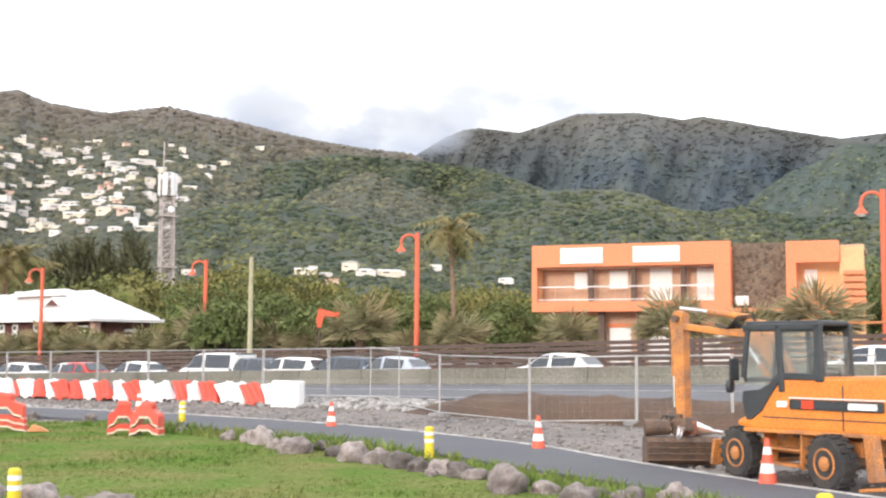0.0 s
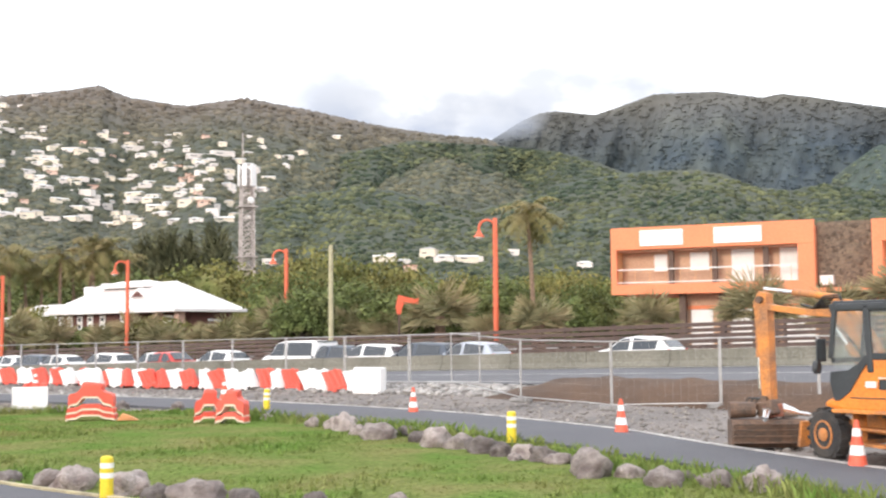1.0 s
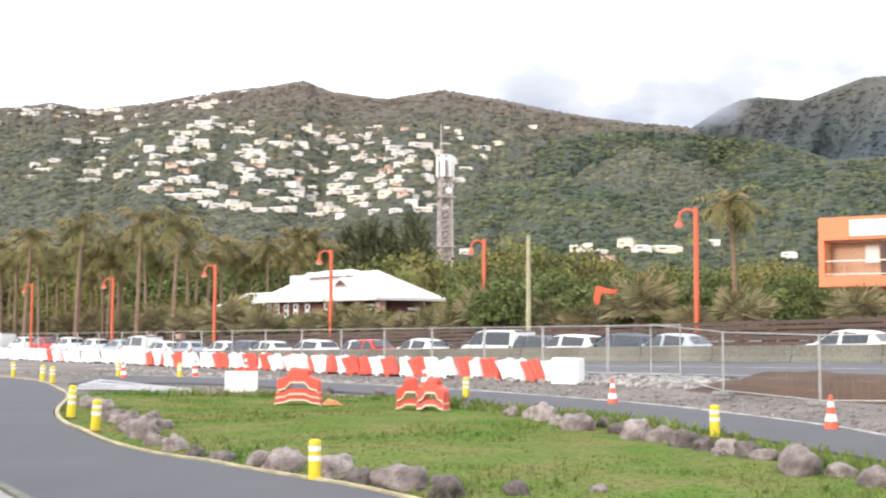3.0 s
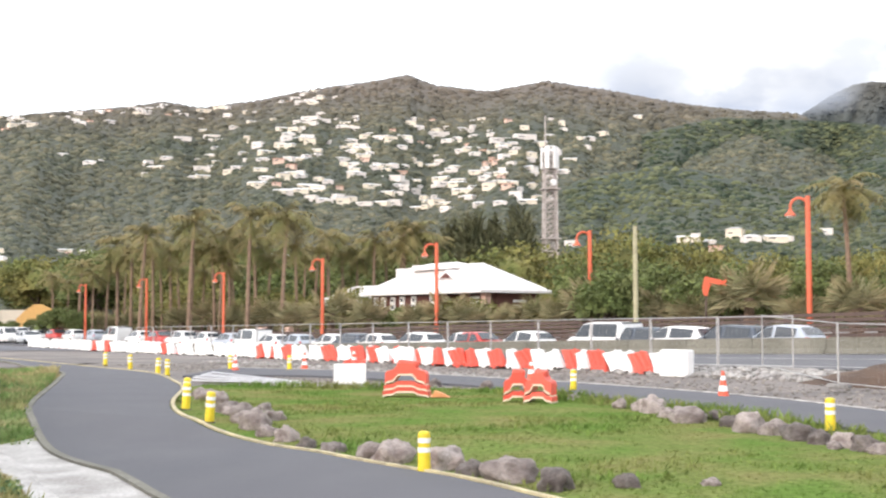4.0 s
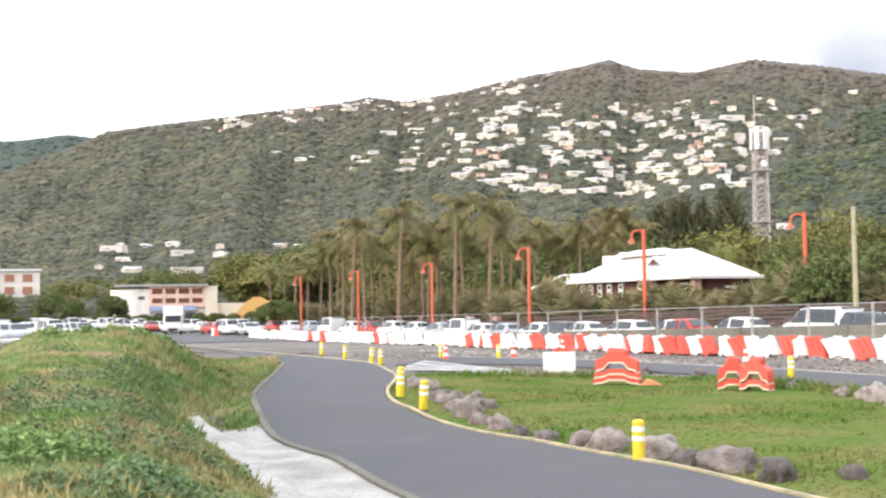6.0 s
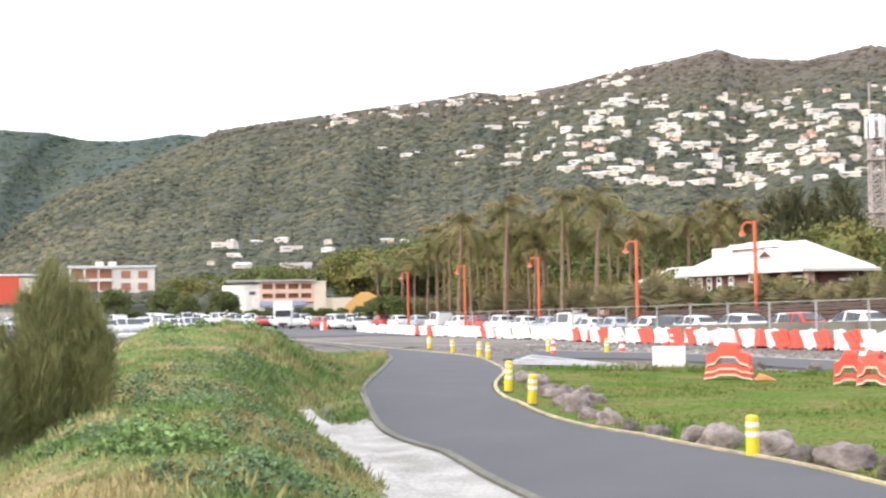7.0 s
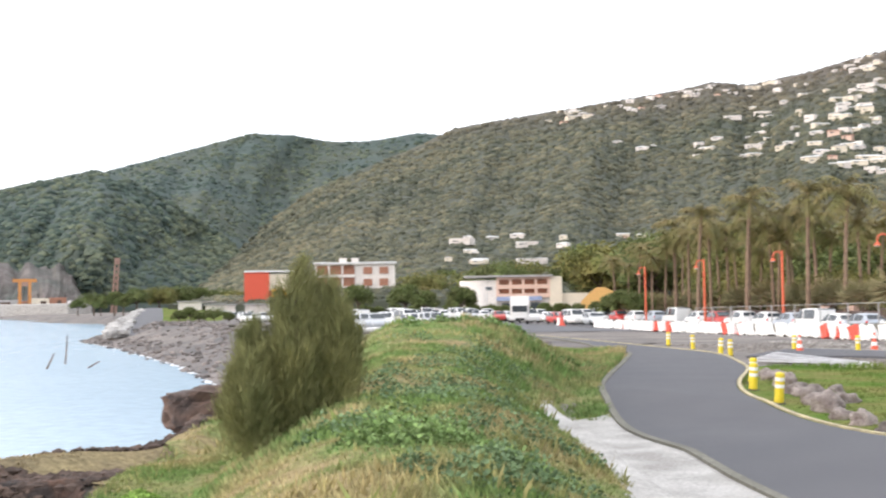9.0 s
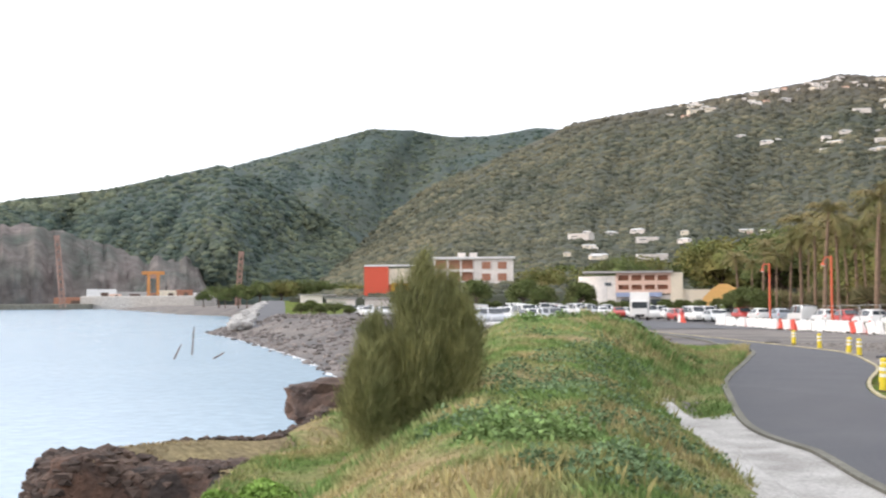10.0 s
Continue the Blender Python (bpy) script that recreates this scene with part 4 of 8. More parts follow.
B_RED = barrier(M_RED, "red plastic water-filled road barrier in a leaning row")
B_WHITE = barrier(M_WHITE, "white plastic water-filled road barrier in a leaning row")
B_RED.matrix_basis = pose(*onland(on_road(92.0, 32.5)), 0, 0, 143)
B_WHITE.matrix_basis = pose(*onland(on_road(93.1, 32.5)), 0, 0, 143)
pattern = "wrwwrwrwwrwrwrrwrwrwwrwrwrwwrwwwwrwrwrwwwwwwwwwwwwwrwrwwwwwwwwwwwwwrwwrwwwwwwwwwwrwwwwwwwww"
for i, c in enumerate(pattern):
    s_ = -0.45 + i * 0.88 + 0.06 * math.sin(i * 1.7)
    v_ = 32.5 + 0.25 * math.sin(i * 0.33) + (0.18 if i % 3 == 0 else 0)
    copy_thing(B_RED if c == "r" else B_WHITE, pose(*onland(on_road(s_, v_)), 3 * math.sin(i * 1.3), 7 + 6 * math.sin(i * 2.9), 143 + 22 * math.sin(i * 2.3)))
# the high white end piece and a pair set across the path
end_block = thing("plastic_barrier", pose(*onland(on_road(-1.5, 32.3)), 0, 0, 150), "large square white plastic barrier at the end of the row", "barrier", "plastic barriers along the road")
part("body", box(bmesh.new(), (1.25, 0.42, 0.94), (0, 0, 0.5), bevel=0.07), M_WHITE, end_block)
for x in (-0.35, 0.35):
    boxed("moulded_rib", (0.1, 0.46, 0.7), (x, 0, 0.52), M_WHITE, end_block, bevel=0.03)
boxed("foot", (1.15, 0.6, 0.12), (0, 0, 0.06), M_WHITE, end_block, bevel=0.03)
wp = thing("signboard", pose(*onland((-16.3, 39.4)), 0, 0, 22), "blank white upright signboard standing on the grass", "signboard")
boxed("board", (1.12, 0.1, 0.72), (0, 0, 0.42), M_WHITE, wp, bevel=0.02)
for x in (-0.4, 0.4):
    boxed("panel_foot", (0.08, 0.5, 0.08), (x, 0, 0.04), M_STEEL, wp)
copy_thing(B_RED, pose(*onland((-16.95, 41.0)), 0, 0, 22))


M_CREAM = mat("cream_plastic", (0.78, 0.66, 0.5), 0.6, 0.2, 3, 20)


def stacked(at, turn, layers, width, label):
    """A pile of nested red plastic road-block shells with white rims."""
    t = thing("barrier_stack", Matrix.Translation(onland(at, 0.03)) @ pose(0, 0, 0, 0, 0, turn), label, "road blocks", "stacks of road blocks on the grass")
    h = 0.0
    for i in range(layers):
        w = width * (1 - 0.05 * i) * (1 + 0.04 * math.sin(i * 3.1))
        for name, m_, dh, flare in (("rim", M_CREAM, 0.05, 0.0), ("shell", M_RED, 0.3 if i == layers - 1 else 0.12, 0.06)):
            bm = bmesh.new()
            pts = []
            for x, z in ((-0.5, 0), (-0.46, 0.07), (-0.3, 0.12), (-0.17, 0.3), (0.17, 0.3), (0.3, 0.12), (0.46, 0.07), (0.5, 0)):
                top = i == layers - 1
                pts.append((x * w, z * (1.0 if top else 0.45) + h + dh))
            low = [(x, z - dh) for x, z in reversed(pts)]
            prism(bm, pts + low, -0.26 + flare * .3, 0.26 - flare * .3)
            part(name, bm, m_, t)
            h += dh
    boxed("top_block", (0.46 * width, 0.36, 0.24), (0.03, 0, h + 0.27), M_RED, t, (0, 6, 0), 0.1)
    return t


stacked((-12.2, 33.9), 8, 3, 1.36, "stack of red road blocks with white rims on the lawn")
stacked((-8.55, 32.8), 14, 2, 0.8, "small stack of red road blocks with white rims on the lawn")
stacked((-7.85, 32.6), -6, 2, 0.8, "small stack of red road blocks beside another")
# a small orange rag in the grass, filed under the traffic cones
rag = bmesh.new()
prism(rag, [(-0.3, 0), (0.3, 0), (0.1, 0.12), (-0.15, 0.2)], -0.12, 0.12, 0.02)
rag_ob = part("fallen_cone", rag, mat("faded_orange", (0.75, 0.33, 0.14), 0.7, 0.3, 4, 30))
rag_ob.matrix_basis = Matrix.Translation(onland((-11.1, 33.7), 0.05)) @ pose(0, 0, 0, 0, 0, 15)
tagged(rag_ob, "small faded orange rag lying in the grass", "traffic cone")
M_BOARD = mat("pale_boards", (0.62, 0.62, 0.64), 0.6, 0.3, 3, 30)
for i in range(7):
    p = onland(bearing(27.4 - 0.15 * i, 45 + 0.22 * i), 0.06 + 0.05 * (i % 3))
    b_ = part("plank", box(bmesh.new(), (4.2 - 0.3 * (i % 3), 0.22, 0.05), (0, 0, 0), bevel=0.008), M_BOARD)
    b_.matrix_basis = Matrix.Translation(p) @ pose(0, 0, 0, 0, 2 + i, 20 + 3 * i)
    tagged(b_, "long pale plank lying in a loose pile", "plank", "planks in a pile")

# ---------------------------------------------------------------- site fence
M_WIRE = mat("fence_wire", (0.42, 0.41, 0.40), 0.5, 0.2, 3, 30, metal=0.6)
M_FOOT = mat("fence_foot", (0.34, 0.33, 0.32), 0.9, 0.4, 3, 30, 0.4)


def fence_panel(a, b, h=2.0, tall_a=True, label="galvanised mesh site-fence panel on concrete feet"):
    """A mesh panel between two places on the ground."""
    a, b = Vector(a), Vector(b)
    d = b - a
    L = math.hypot(d.x, d.y)
    t = thing("site_fence", Matrix.Translation(a) @ pose(0, 0, 0, 0, 0, math.degrees(math.atan2(d.y, d.x))), label, "fence", "site fence panels")
    dz = d.z
    rodded("post", (0.02, 0, 0), (0.02, 0, h), 0.024, M_STEEL, t)
    rodded("post", (L - 0.02, 0, dz), (L - 0.02, 0, h + dz), 0.024, M_STEEL, t)
    for z in (0.15, h - 0.03):
        rodded("rail", (0.02, 0, z), (L - 0.02, 0, z + dz), 0.02, M_STEEL, t)
    bm = bmesh.new()
    n = int(L / 0.22)
    for i in range(1, n):
        x = L * i / n
        rod(bm, (x, 0, 0.15 + dz * i / n), (x, 0, h - 0.03 + dz * i / n), 0.0013, None, 3, False)
    for i in range(1, 7):
        z = 0.15 + (h - 0.18) * i / 7
        rod(bm, (0, 0, z), (L, 0, z + dz), 0.0013, None, 3, False)
    part("wire_mesh", bm, M_WIRE, t)
    for x, z in ((0.02, 0), (L - 0.02, dz)):
        boxed("concrete_foot", (0.7, 0.24, 0.13), (x, 0, z + 0.065), M_FOOT, t, (0, 0, 25), 0.03)
    return t


ends = [onland(bearing(az, d)) for az, d in ((3.4, 46.5), (0.15, 39.2), (-4.05, 35.8), (-9.0, 35.2), (-13.3, 34.2), (-19.5, 33))]
for a, b in zip(ends, ends[1:]):
    fence_panel(a, b)
for i in range(-1, 17):
    fence_panel(onland(on_road(i * 3.55 - 1, 35.0)), onland(on_road(i * 3.55 + 2.5, 35.0)))

# ---------------------------------------------------------------- wheeled excavator
M_DIGGER = mat("orange_machine_paint", (0.78, 0.245, 0.035), 0.42, 0.3, 1.5, 25, obj=0.03, tint=(0.58, 0.19, 0.04))
M_DIGGER_OLD = mat("worn_orange_paint", (0.66, 0.25, 0.06), 0.6, 0.5, 3, 30, 0.2, tint=(0.30, 0.15, 0.08))
M_CAB = mat("dark_cab_frame", (0.045, 0.05, 0.055), 0.5, 0.3, 3, 30)
M_GREASE = mat("greasy_steel", (0.10, 0.075, 0.06), 0.55, 0.5, 4, 30, 0.3, metal=0.3, tint=(0.2, 0.12, 0.08))
M_CHROME = mat("bright_ram", (0.75, 0.75, 0.75), 0.2, 0.1, 4, 30, metal=0.9)
M_CABGLASS = mat("cab_glass", (0.86, 0.9, 0.88), 0.02, 0.1, 1.5, 8, spec=0.5)
M_CABGLASS.node_tree.nodes["Principled BSDF"].inputs["Transmission Weight"].default_value = 0.92
M_CABGLASS.node_tree.nodes["Principled BSDF"].inputs["IOR"].default_value = 1.05
M_HOSE = mat("black_hose", (0.03, 0.03, 0.03), 0.6, 0.2, 4, 30)


def excavator():
    base = Vector((6.9, 22.1, land_at(6.9, 22.1)))
    t = thing("excavator", Matrix.Translation(base), "orange wheeled excavator with a dark cab and folded arm on gravel", "excavator")
    ch = pose(0, 0, 0, 0, 0, 113)
    up = pose(0, 0, 0, 0, 0, 131)

    def put(ob, m):
        ob.matrix_basis = m @ ob.matrix_basis
        return ob
    # undercarriage
    put(boxed("chassis", (2.5, 0.8, 0.36), (0, 0, 0.66), M_DIGGER_OLD, t, bevel=0.05), ch)
    put(part("turntable", rod(bmesh.new(), (0, 0, 0.8), (0, 0, 0.98), 0.62, 0.6, 28), M_GREASE, t), ch)
    for x in (-1.2, 1.2):
        put(rodded("axle", (x, -0.9, 0.46), (x, 0.9, 0.46), 0.11, M_GREASE, t), ch)
    for x in (-1.2, 1.2):
        for y in (-0.98, 0.98):
            sy = 1 if y > 0 else -1
            w = part("wheel", lathe(bmesh.new(), [(0.24, -0.15), (0.40, -0.16), (0.455, -0.12), (0.47, 0), (0.455, 0.12), (0.40, 0.16), (0.24, 0.15)], 36), M_RUBBER, t)
            bm = bmesh.new()
            for j in range(18):
                a_ = 2 * math.pi * j / 18
                box(bm, (0.05, 0.07, 0.15), (0.465 * math.cos(a_), 0.465 * math.sin(a_), -0.07), (0, 0, math.degrees(a_)))
                a_ += math.pi / 18
                box(bm, (0.05, 0.07, 0.15), (0.465 * math.cos(a_), 0.465 * math.sin(a_), 0.07), (0, 0, math.degrees(a_)))
            part("tread", bm, M_RUBBER, w)
            part("rim", lathe(bmesh.new(), [(0.26, 0.10), (0.26, 0.165), (0.23, 0.17), (0.2, 0.09), (0.13, 0.08), (0.12, 0.17), (0.06, 0.19)], 24), M_DIGGER_OLD, w, "rusty orange wheel rim")
            w.matrix_basis = pose(x, y, 0.47, -90 * sy)
            put(w, ch)
    put(boxed("dozer_blade", (0.07, 2.1, 0.5), (2.02, 0, 0.42), M_DIGGER_OLD, t, (0, -12, 0), 0.02), ch)
    for y in (-0.5, 0.5):
        put(boxed("blade_arm", (0.7, 0.12, 0.16), (1.65, y, 0.5), M_DIGGER_OLD, t, (0, 10, 0), 0.02), ch)
    for z, y in ((0.95, 0.72), (0.62, 0.86), (0.36, 0.93)):
        put(boxed("step", (1.0, 0.3, 0.05), (0.05, y, z), M_DIGGER_OLD, t, bevel=0.012), ch)
    put(boxed("step_side", (0.05, 0.28, 0.7), (-0.45, 0.84, 0.65), M_DIGGER_OLD, t), ch)
    put(boxed("step_side", (0.05, 0.28, 0.7), (0.55, 0.84, 0.65), M_DIGGER_OLD, t), ch)
    for y in (-0.75, 0.75):
        put(part("stabiliser", box(box(bmesh.new(), (0.2, 0.2, 0.75), (-1.95, y, 0.6), (0, 8, 0), 0.02), (0.5, 0.42, 0.06), (-2.05, y, 0.12), (0, 8, 0), 0.015), M_DIGGER_OLD, t), ch)
    # upper works: x forward, y to the cab's side
    bm = prism(bmesh.new(), [(1.12, 1.0), (1.14, 1.1), (0.9, 1.2), (0.66, 1.36), (0.5, 1.56), (0.36, 1.76), (0.16, 1.88), (-1.7, 1.93), (-1.92, 1.86), (-2.02, 1.7), (-2.04, 1.25), (-1.9, 1.0), (-1.6, 0.93), (0.7, 0.93)], -1.14, 1.14, 0.07)
    put(part("engine_cover", bm, M_DIGGER, t), up)
    put(boxed("skirt", (2.9, 2.3, 0.07), (-0.45, 0, 0.94), M_DIGGER_OLD, t, bevel=0.02), up)
    put(boxed("side_stripe", (1.75, 0.012, 0.17), (-0.85, 1.149, 1.42), M_CAB, t, bevel=0.03), up)
    put(boxed("stripe_edge", (1.8, 0.008, 0.022), (-0.85, 1.148, 1.53), M_WHITE, t), up)
    put(boxed("side_marker_lamp", (0.24, 0.03, 0.15), (-0.32, 1.152, 1.42), mat("red_lens", (0.7, 0.07, 0.03), 0.2, 0.1), t, bevel=0.012), up)
    for x, w in ((0.18, 0.2), (-1.35, 0.52)):
        put(boxed("maker_mark", (w, 0.006, 0.11), (x, 1.158, 1.42), M_WHITE, t, bevel=0.025, label="white maker's plate, plain bar"), up)
    put(boxed("panel_gap", (0.02, 0.01, 0.75), (-0.98, 1.146, 1.38), M_CAB, t), up)
    put(boxed("panel_gap", (2.4, 0.01, 0.018), (-0.6, 1.146, 1.18), M_CAB, t), up)
    put(rodded("exhaust", (-1.5, 0.4, 1.78), (-1.5, 0.4, 2.1), 0.05, M_GREASE, t), up)
    put(part("mirror_arm", tube(bmesh.new(), [(-0.9, 1.0, 1.8), (-0.9, 1.1, 2.02), (-0.7, 1.15, 2.05)], 0.015), M_CAB, t), up)
    # cab
    x0, x1, y0, y1, zr = -0.62, 0.98, 0.18, 1.13, 2.82
    put(part("cab_roof", box(bmesh.new(), (x1 - x0 - 0.14, y1 - y0, 0.09), ((x0 + x1) / 2 - 0.02, (y0 + y1) / 2, zr), bevel=0.035), M_CAB, t), up)
    for y in (y0, y1):
        bm = bmesh.new()
        box(bm, (0.16, 0.08, 1.02), (x0 + 0.08, y, 2.32), (0, 2, 0), 0.03)
        box(bm, (0.09, 0.08, 1.02), (x1 - 0.06, y, 2.36), (0, -7, 0), 0.03)
        box(bm, (0.12, 0.08, 1.2), (0.22, y, 2.22), (0, 3, 0), 0.03)
        box(bm, (x1 - x0, 0.08, 0.14), ((x0 + x1) / 2, y, zr - 0.07), bevel=0.04)
        box(bm, (0.85, 0.07, 0.12), (-0.18, y, 1.9), bevel=0.02)
        prism(bm, [(0.16, 1.9), (0.3, 1.92), (0.42, 1.78), (0.62, 1.66), (x1, 1.62), (x1 + 0.02, 1.45), (x1 - 0.06, 1.12), (0.82, 1.12), (0.6, 1.28), (0.42, 1.55)], y - 0.035, y + 0.035, 0.012)
        put(part("cab_frame", bm, M_CAB, t), up)
    for x in (x0 + 0.04, x1 - 0.04):
        put(boxed("cross_member", (0.07, y1 - y0, 0.09), (x, (y0 + y1) / 2, 1.82), M_CAB, t), up)
    put(boxed("door_glass", (0.64, 0.012, 1.06), (0.6, y1, 2.2), M_CABGLASS, t), up)
    put(boxed("side_glass", (0.74, 0.012, 0.86), (-0.2, y1, 2.32), M_CABGLASS, t), up)
    put(boxed("side_glass", (1.4, 0.012, 0.78), (0.18, y0, 2.21), M_CABGLASS, t), up)
    put(boxed("rear_glass", (0.012, 0.82, 0.72), (x0 + 0.03, (y0 + y1) / 2, 2.24), M_CABGLASS, t, (0, 2, 0)), up)
    put(boxed("windscreen", (0.012, 0.82, 0.8), (x1 - 0.04, (y0 + y1) / 2, 2.25), M_CABGLASS, t, (0, -7, 0)), up)
    put(part("driver_seat", box(box(bmesh.new(), (0.45, 0.45, 0.14), (0.05, 0.65, 1.75), bevel=0.05), (0.14, 0.45, 0.6), (-0.2, 0.65, 2.05), (0, -8, 0), 0.05), M_HOSE, t), up)
    put(part("mirror", box(box(bmesh.new(), (0.04, 0.28, 0.4), (1.12, 1.22, 2.0), bevel=0.03), (0.12, 0.03, 0.03), (1.04, 1.15, 2.15)), M_CAB, t), up)
    put(part("mirror", rod(bmesh.new(), (1.18, 1.2, 1.7), (1.26, 1.22, 1.7), 0.12, None, 14), M_CAB, t), up)
    # arm
    def beam(name, pts, w, m_):
        bm = prism(bmesh.new(), pts, -w / 2, w / 2, 0.02)
        ob = part(name, bm, m_, t)
        ob.matrix_basis = pose(0, -0.25, 0)
        return put(ob, up)
    beam("boom_base", [(0.55, 1.5), (0.8, 1.45), (1.5, 2.3), (1.82, 2.55), (1.9, 2.75), (1.78, 2.95), (1.5, 2.93), (1.3, 2.72), (1.15, 2.45)], 0.24, M_DIGGER_OLD)
    beam("boom", [(1.6, 2.66), (1.8, 2.6), (2.4, 2.64), (3.3, 2.76), (3.52, 2.84), (3.45, 2.94), (3.2, 2.87), (2.4, 2.77), (1.7, 2.75)], 0.2, M_DIGGER_OLD)
    beam("stick", [(3.32, 3.1), (3.52, 3.16), (3.66, 2.92), (3.58, 2.4), (3.50, 1.1), (3.4, 0.92), (3.28, 0.97), (3.3, 2.5)], 0.22, M_DIGGER_OLD)
    def ram(a, b, r):
        a, b = Vector(a), Vector(b)
        mid = a.lerp(b, 0.58)
        for ob in (rodded("cylinder", a, mid, r, M_DIGGER_OLD, t), rodded("piston_rod", mid, b, r * 0.55, M_CHROME, t)):
            put(ob, up)
    ram((1.75, -0.2, 2.98), (3.45, -0.25, 3.2), 0.065)
    ram((1.0, -0.05, 1.5), (1.75, -0.05, 2.5), 0.07)
    ram((1.0, -0.45, 1.5), (1.75, -0.45, 2.5), 0.07)
    ram((3.64, -0.25, 2.7), (3.62, -0.25, 1.2), 0.05)
    for i in range(6):
        z = 0.04 * i
        put(part("hose", tube(bmesh.new(), [(1.4 + 0.05 * i, -0.1 - 0.06 * i, 2.6), (1.6 + z, -0.08 - 0.06 * i, 3.02 - z), (1.95, -0.1 - 0.05 * i, 3.0 - z), (2.2 + z, -0.1 - 0.05 * i, 2.78), (2.5, -0.12 - 0.04 * i, 2.86)], 0.017, 6), M_HOSE, t), up)
    for p_ in ((1.75, 2.74), (3.46, 2.98), (3.4, 1.0)):
        put(rodded("pivot_pin", (p_[0], -0.44, p_[1]), (p_[0], -0.06, p_[1]), 0.075, M_GREASE, t), up)
    # quick hitch and grading bucket
    put(boxed("quick_hitch", (0.4, 0.4, 0.3), (3.38, -0.25, 0.82), M_GREASE, t, (0, 15, 0), 0.05), up)
    put(rodded("tilt_ram", (3.2, 0.1, 0.78), (2.75, 0.75, 0.68), 0.09, M_CHROME, t, 0.05), up)
    # the bucket hangs turned across the arm
    bk = up @ pose(3.45, -0.2, 0, 0, 0, 49)
    prof = [(-0.28, 0.62), (0.22, 0.62), (0.3, 0.5), (0.26, 0.16), (0.1, 0.05), (-0.3, 0.05), (-0.34, 0.3)]
    bm = bmesh.new()
    prism(bm, prof, -0.72, 0.72, 0.03)
    ob = part("grading_bucket", bm, M_GREASE, t, "dark worn grading bucket")
    ob.matrix_basis = pose(0, 0, 0, 0, 0, 90)
    put(ob, bk)
    for z in (0.17, 0.29, 0.41, 0.52):
        put(boxed("bucket_rib", (1.40, 0.05, 0.03), (0, -0.345 + 0.02 * (z > 0.4), z), M_GREASE, t, bevel=0.008), bk)
        put(boxed("bucket_rib", (1.40, 0.05, 0.03), (0, 0.3, z), M_GREASE, t, bevel=0.008), bk)
    put(boxed("cutting_edge", (1.44, 0.3, 0.04), (0, -0.3, 0.05), M_GREASE, t), bk)
    put(rodded("rotor_motor", (0.72, 0.0, 0.79), (0.22, 0.0, 0.8), 0.17, M_GREASE, t, 0.15, 16), bk)
    put(boxed("tilt_body", (0.4, 0.34, 0.28), (-0.12, 0.0, 0.78), mat("rusty_red_casting", (0.30, 0.12, 0.08), 0.7, 0.4, 4, 30), t, (0, 6, 0), 0.06), bk)
    put(rodded("tilt_nose", (-0.3, 0.0, 0.77), (-0.62, 0.0, 0.72), 0.16, M_CHROME, t, 0.07, 16), bk)
    put(rodded("tilt_pin", (-0.62, 0.0, 0.72), (-0.85, 0.0, 0.69), 0.045, M_CHROME, t, None, 10), bk)
    for k in range(3):
        put(part("bucket_hose", tube(bmesh.new(), [(0.1 - 0.12 * k, -0.1, 1.0), (0.3 - 0.1 * k, -0.2, 1.02), (0.45 - 0.1 * k, -0.22, 0.8), (0.5 - 0.2 * k, -0.1, 0.66)], 0.02, 6), M_HOSE, t), bk)
    put(boxed("roof_bar", (1.9, 0.25, 0.04), (0.2, -0.75, 2.86), M_DIGGER_OLD, t), up)
    return t


excavator()

# ---------------------------------------------------------------- woods on the hills
HILL_B.clumps("hill_town_trees", M_CLUMP, 36000, 0.3, 20, 0.0026, "dense green trees over the town hillside", 41)
HILL_C.clumps("hill_wooded_trees", M_CLUMP_C, 20000, 0.3, 20, 0.0027, "dense green trees over the foothills", 42)
HILL_G.clumps("hill_middle_trees", M_CLUMP_C, 8000, 3.5, 20, 0.0021, "dense trees over the middle ridge", 45)
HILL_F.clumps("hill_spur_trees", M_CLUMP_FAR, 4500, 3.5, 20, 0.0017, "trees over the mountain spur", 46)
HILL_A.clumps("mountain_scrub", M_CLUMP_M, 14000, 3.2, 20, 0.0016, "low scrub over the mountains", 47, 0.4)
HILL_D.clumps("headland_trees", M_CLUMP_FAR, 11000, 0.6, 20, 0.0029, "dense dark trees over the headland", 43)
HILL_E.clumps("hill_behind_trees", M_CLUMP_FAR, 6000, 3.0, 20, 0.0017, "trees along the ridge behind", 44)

# low cloud over the valley
cloud_m = bpy.data.materials.new("low_cloud")
cloud_m.use_nodes = True
cn, cl = cloud_m.node_tree.nodes, cloud_m.node_tree.links
cn.clear()
c_out, c_mix, c_tr, c_em = cn.new("ShaderNodeOutputMaterial"), cn.new("ShaderNodeMixShader"), cn.new("ShaderNodeBsdfTransparent"), cn.new("ShaderNodeEmission")
c_em.inputs["Color"].default_value, c_em.inputs["Strength"].default_value = (0.74, 0.80, 0.90, 1), 1.0
c_co, c_no = cn.new("ShaderNodeTexCoord"), cn.new("ShaderNodeTexNoise")
c_no.inputs["Scale"].default_value, c_no.inputs["Detail"].default_value = 2.6, 6.0
c_map = cn.new("ShaderNodeMapping")
c_map.inputs["Scale"].default_value = (1.6, 1.0, 0.7)
cl.new(c_co.outputs["Generated"], c_map.inputs[0]), cl.new(c_map.outputs[0], c_no.inputs["Vector"])
c_sep = cn.new("ShaderNodeSeparateXYZ")
cl.new(c_co.outputs["Generated"], c_sep.inputs[0])


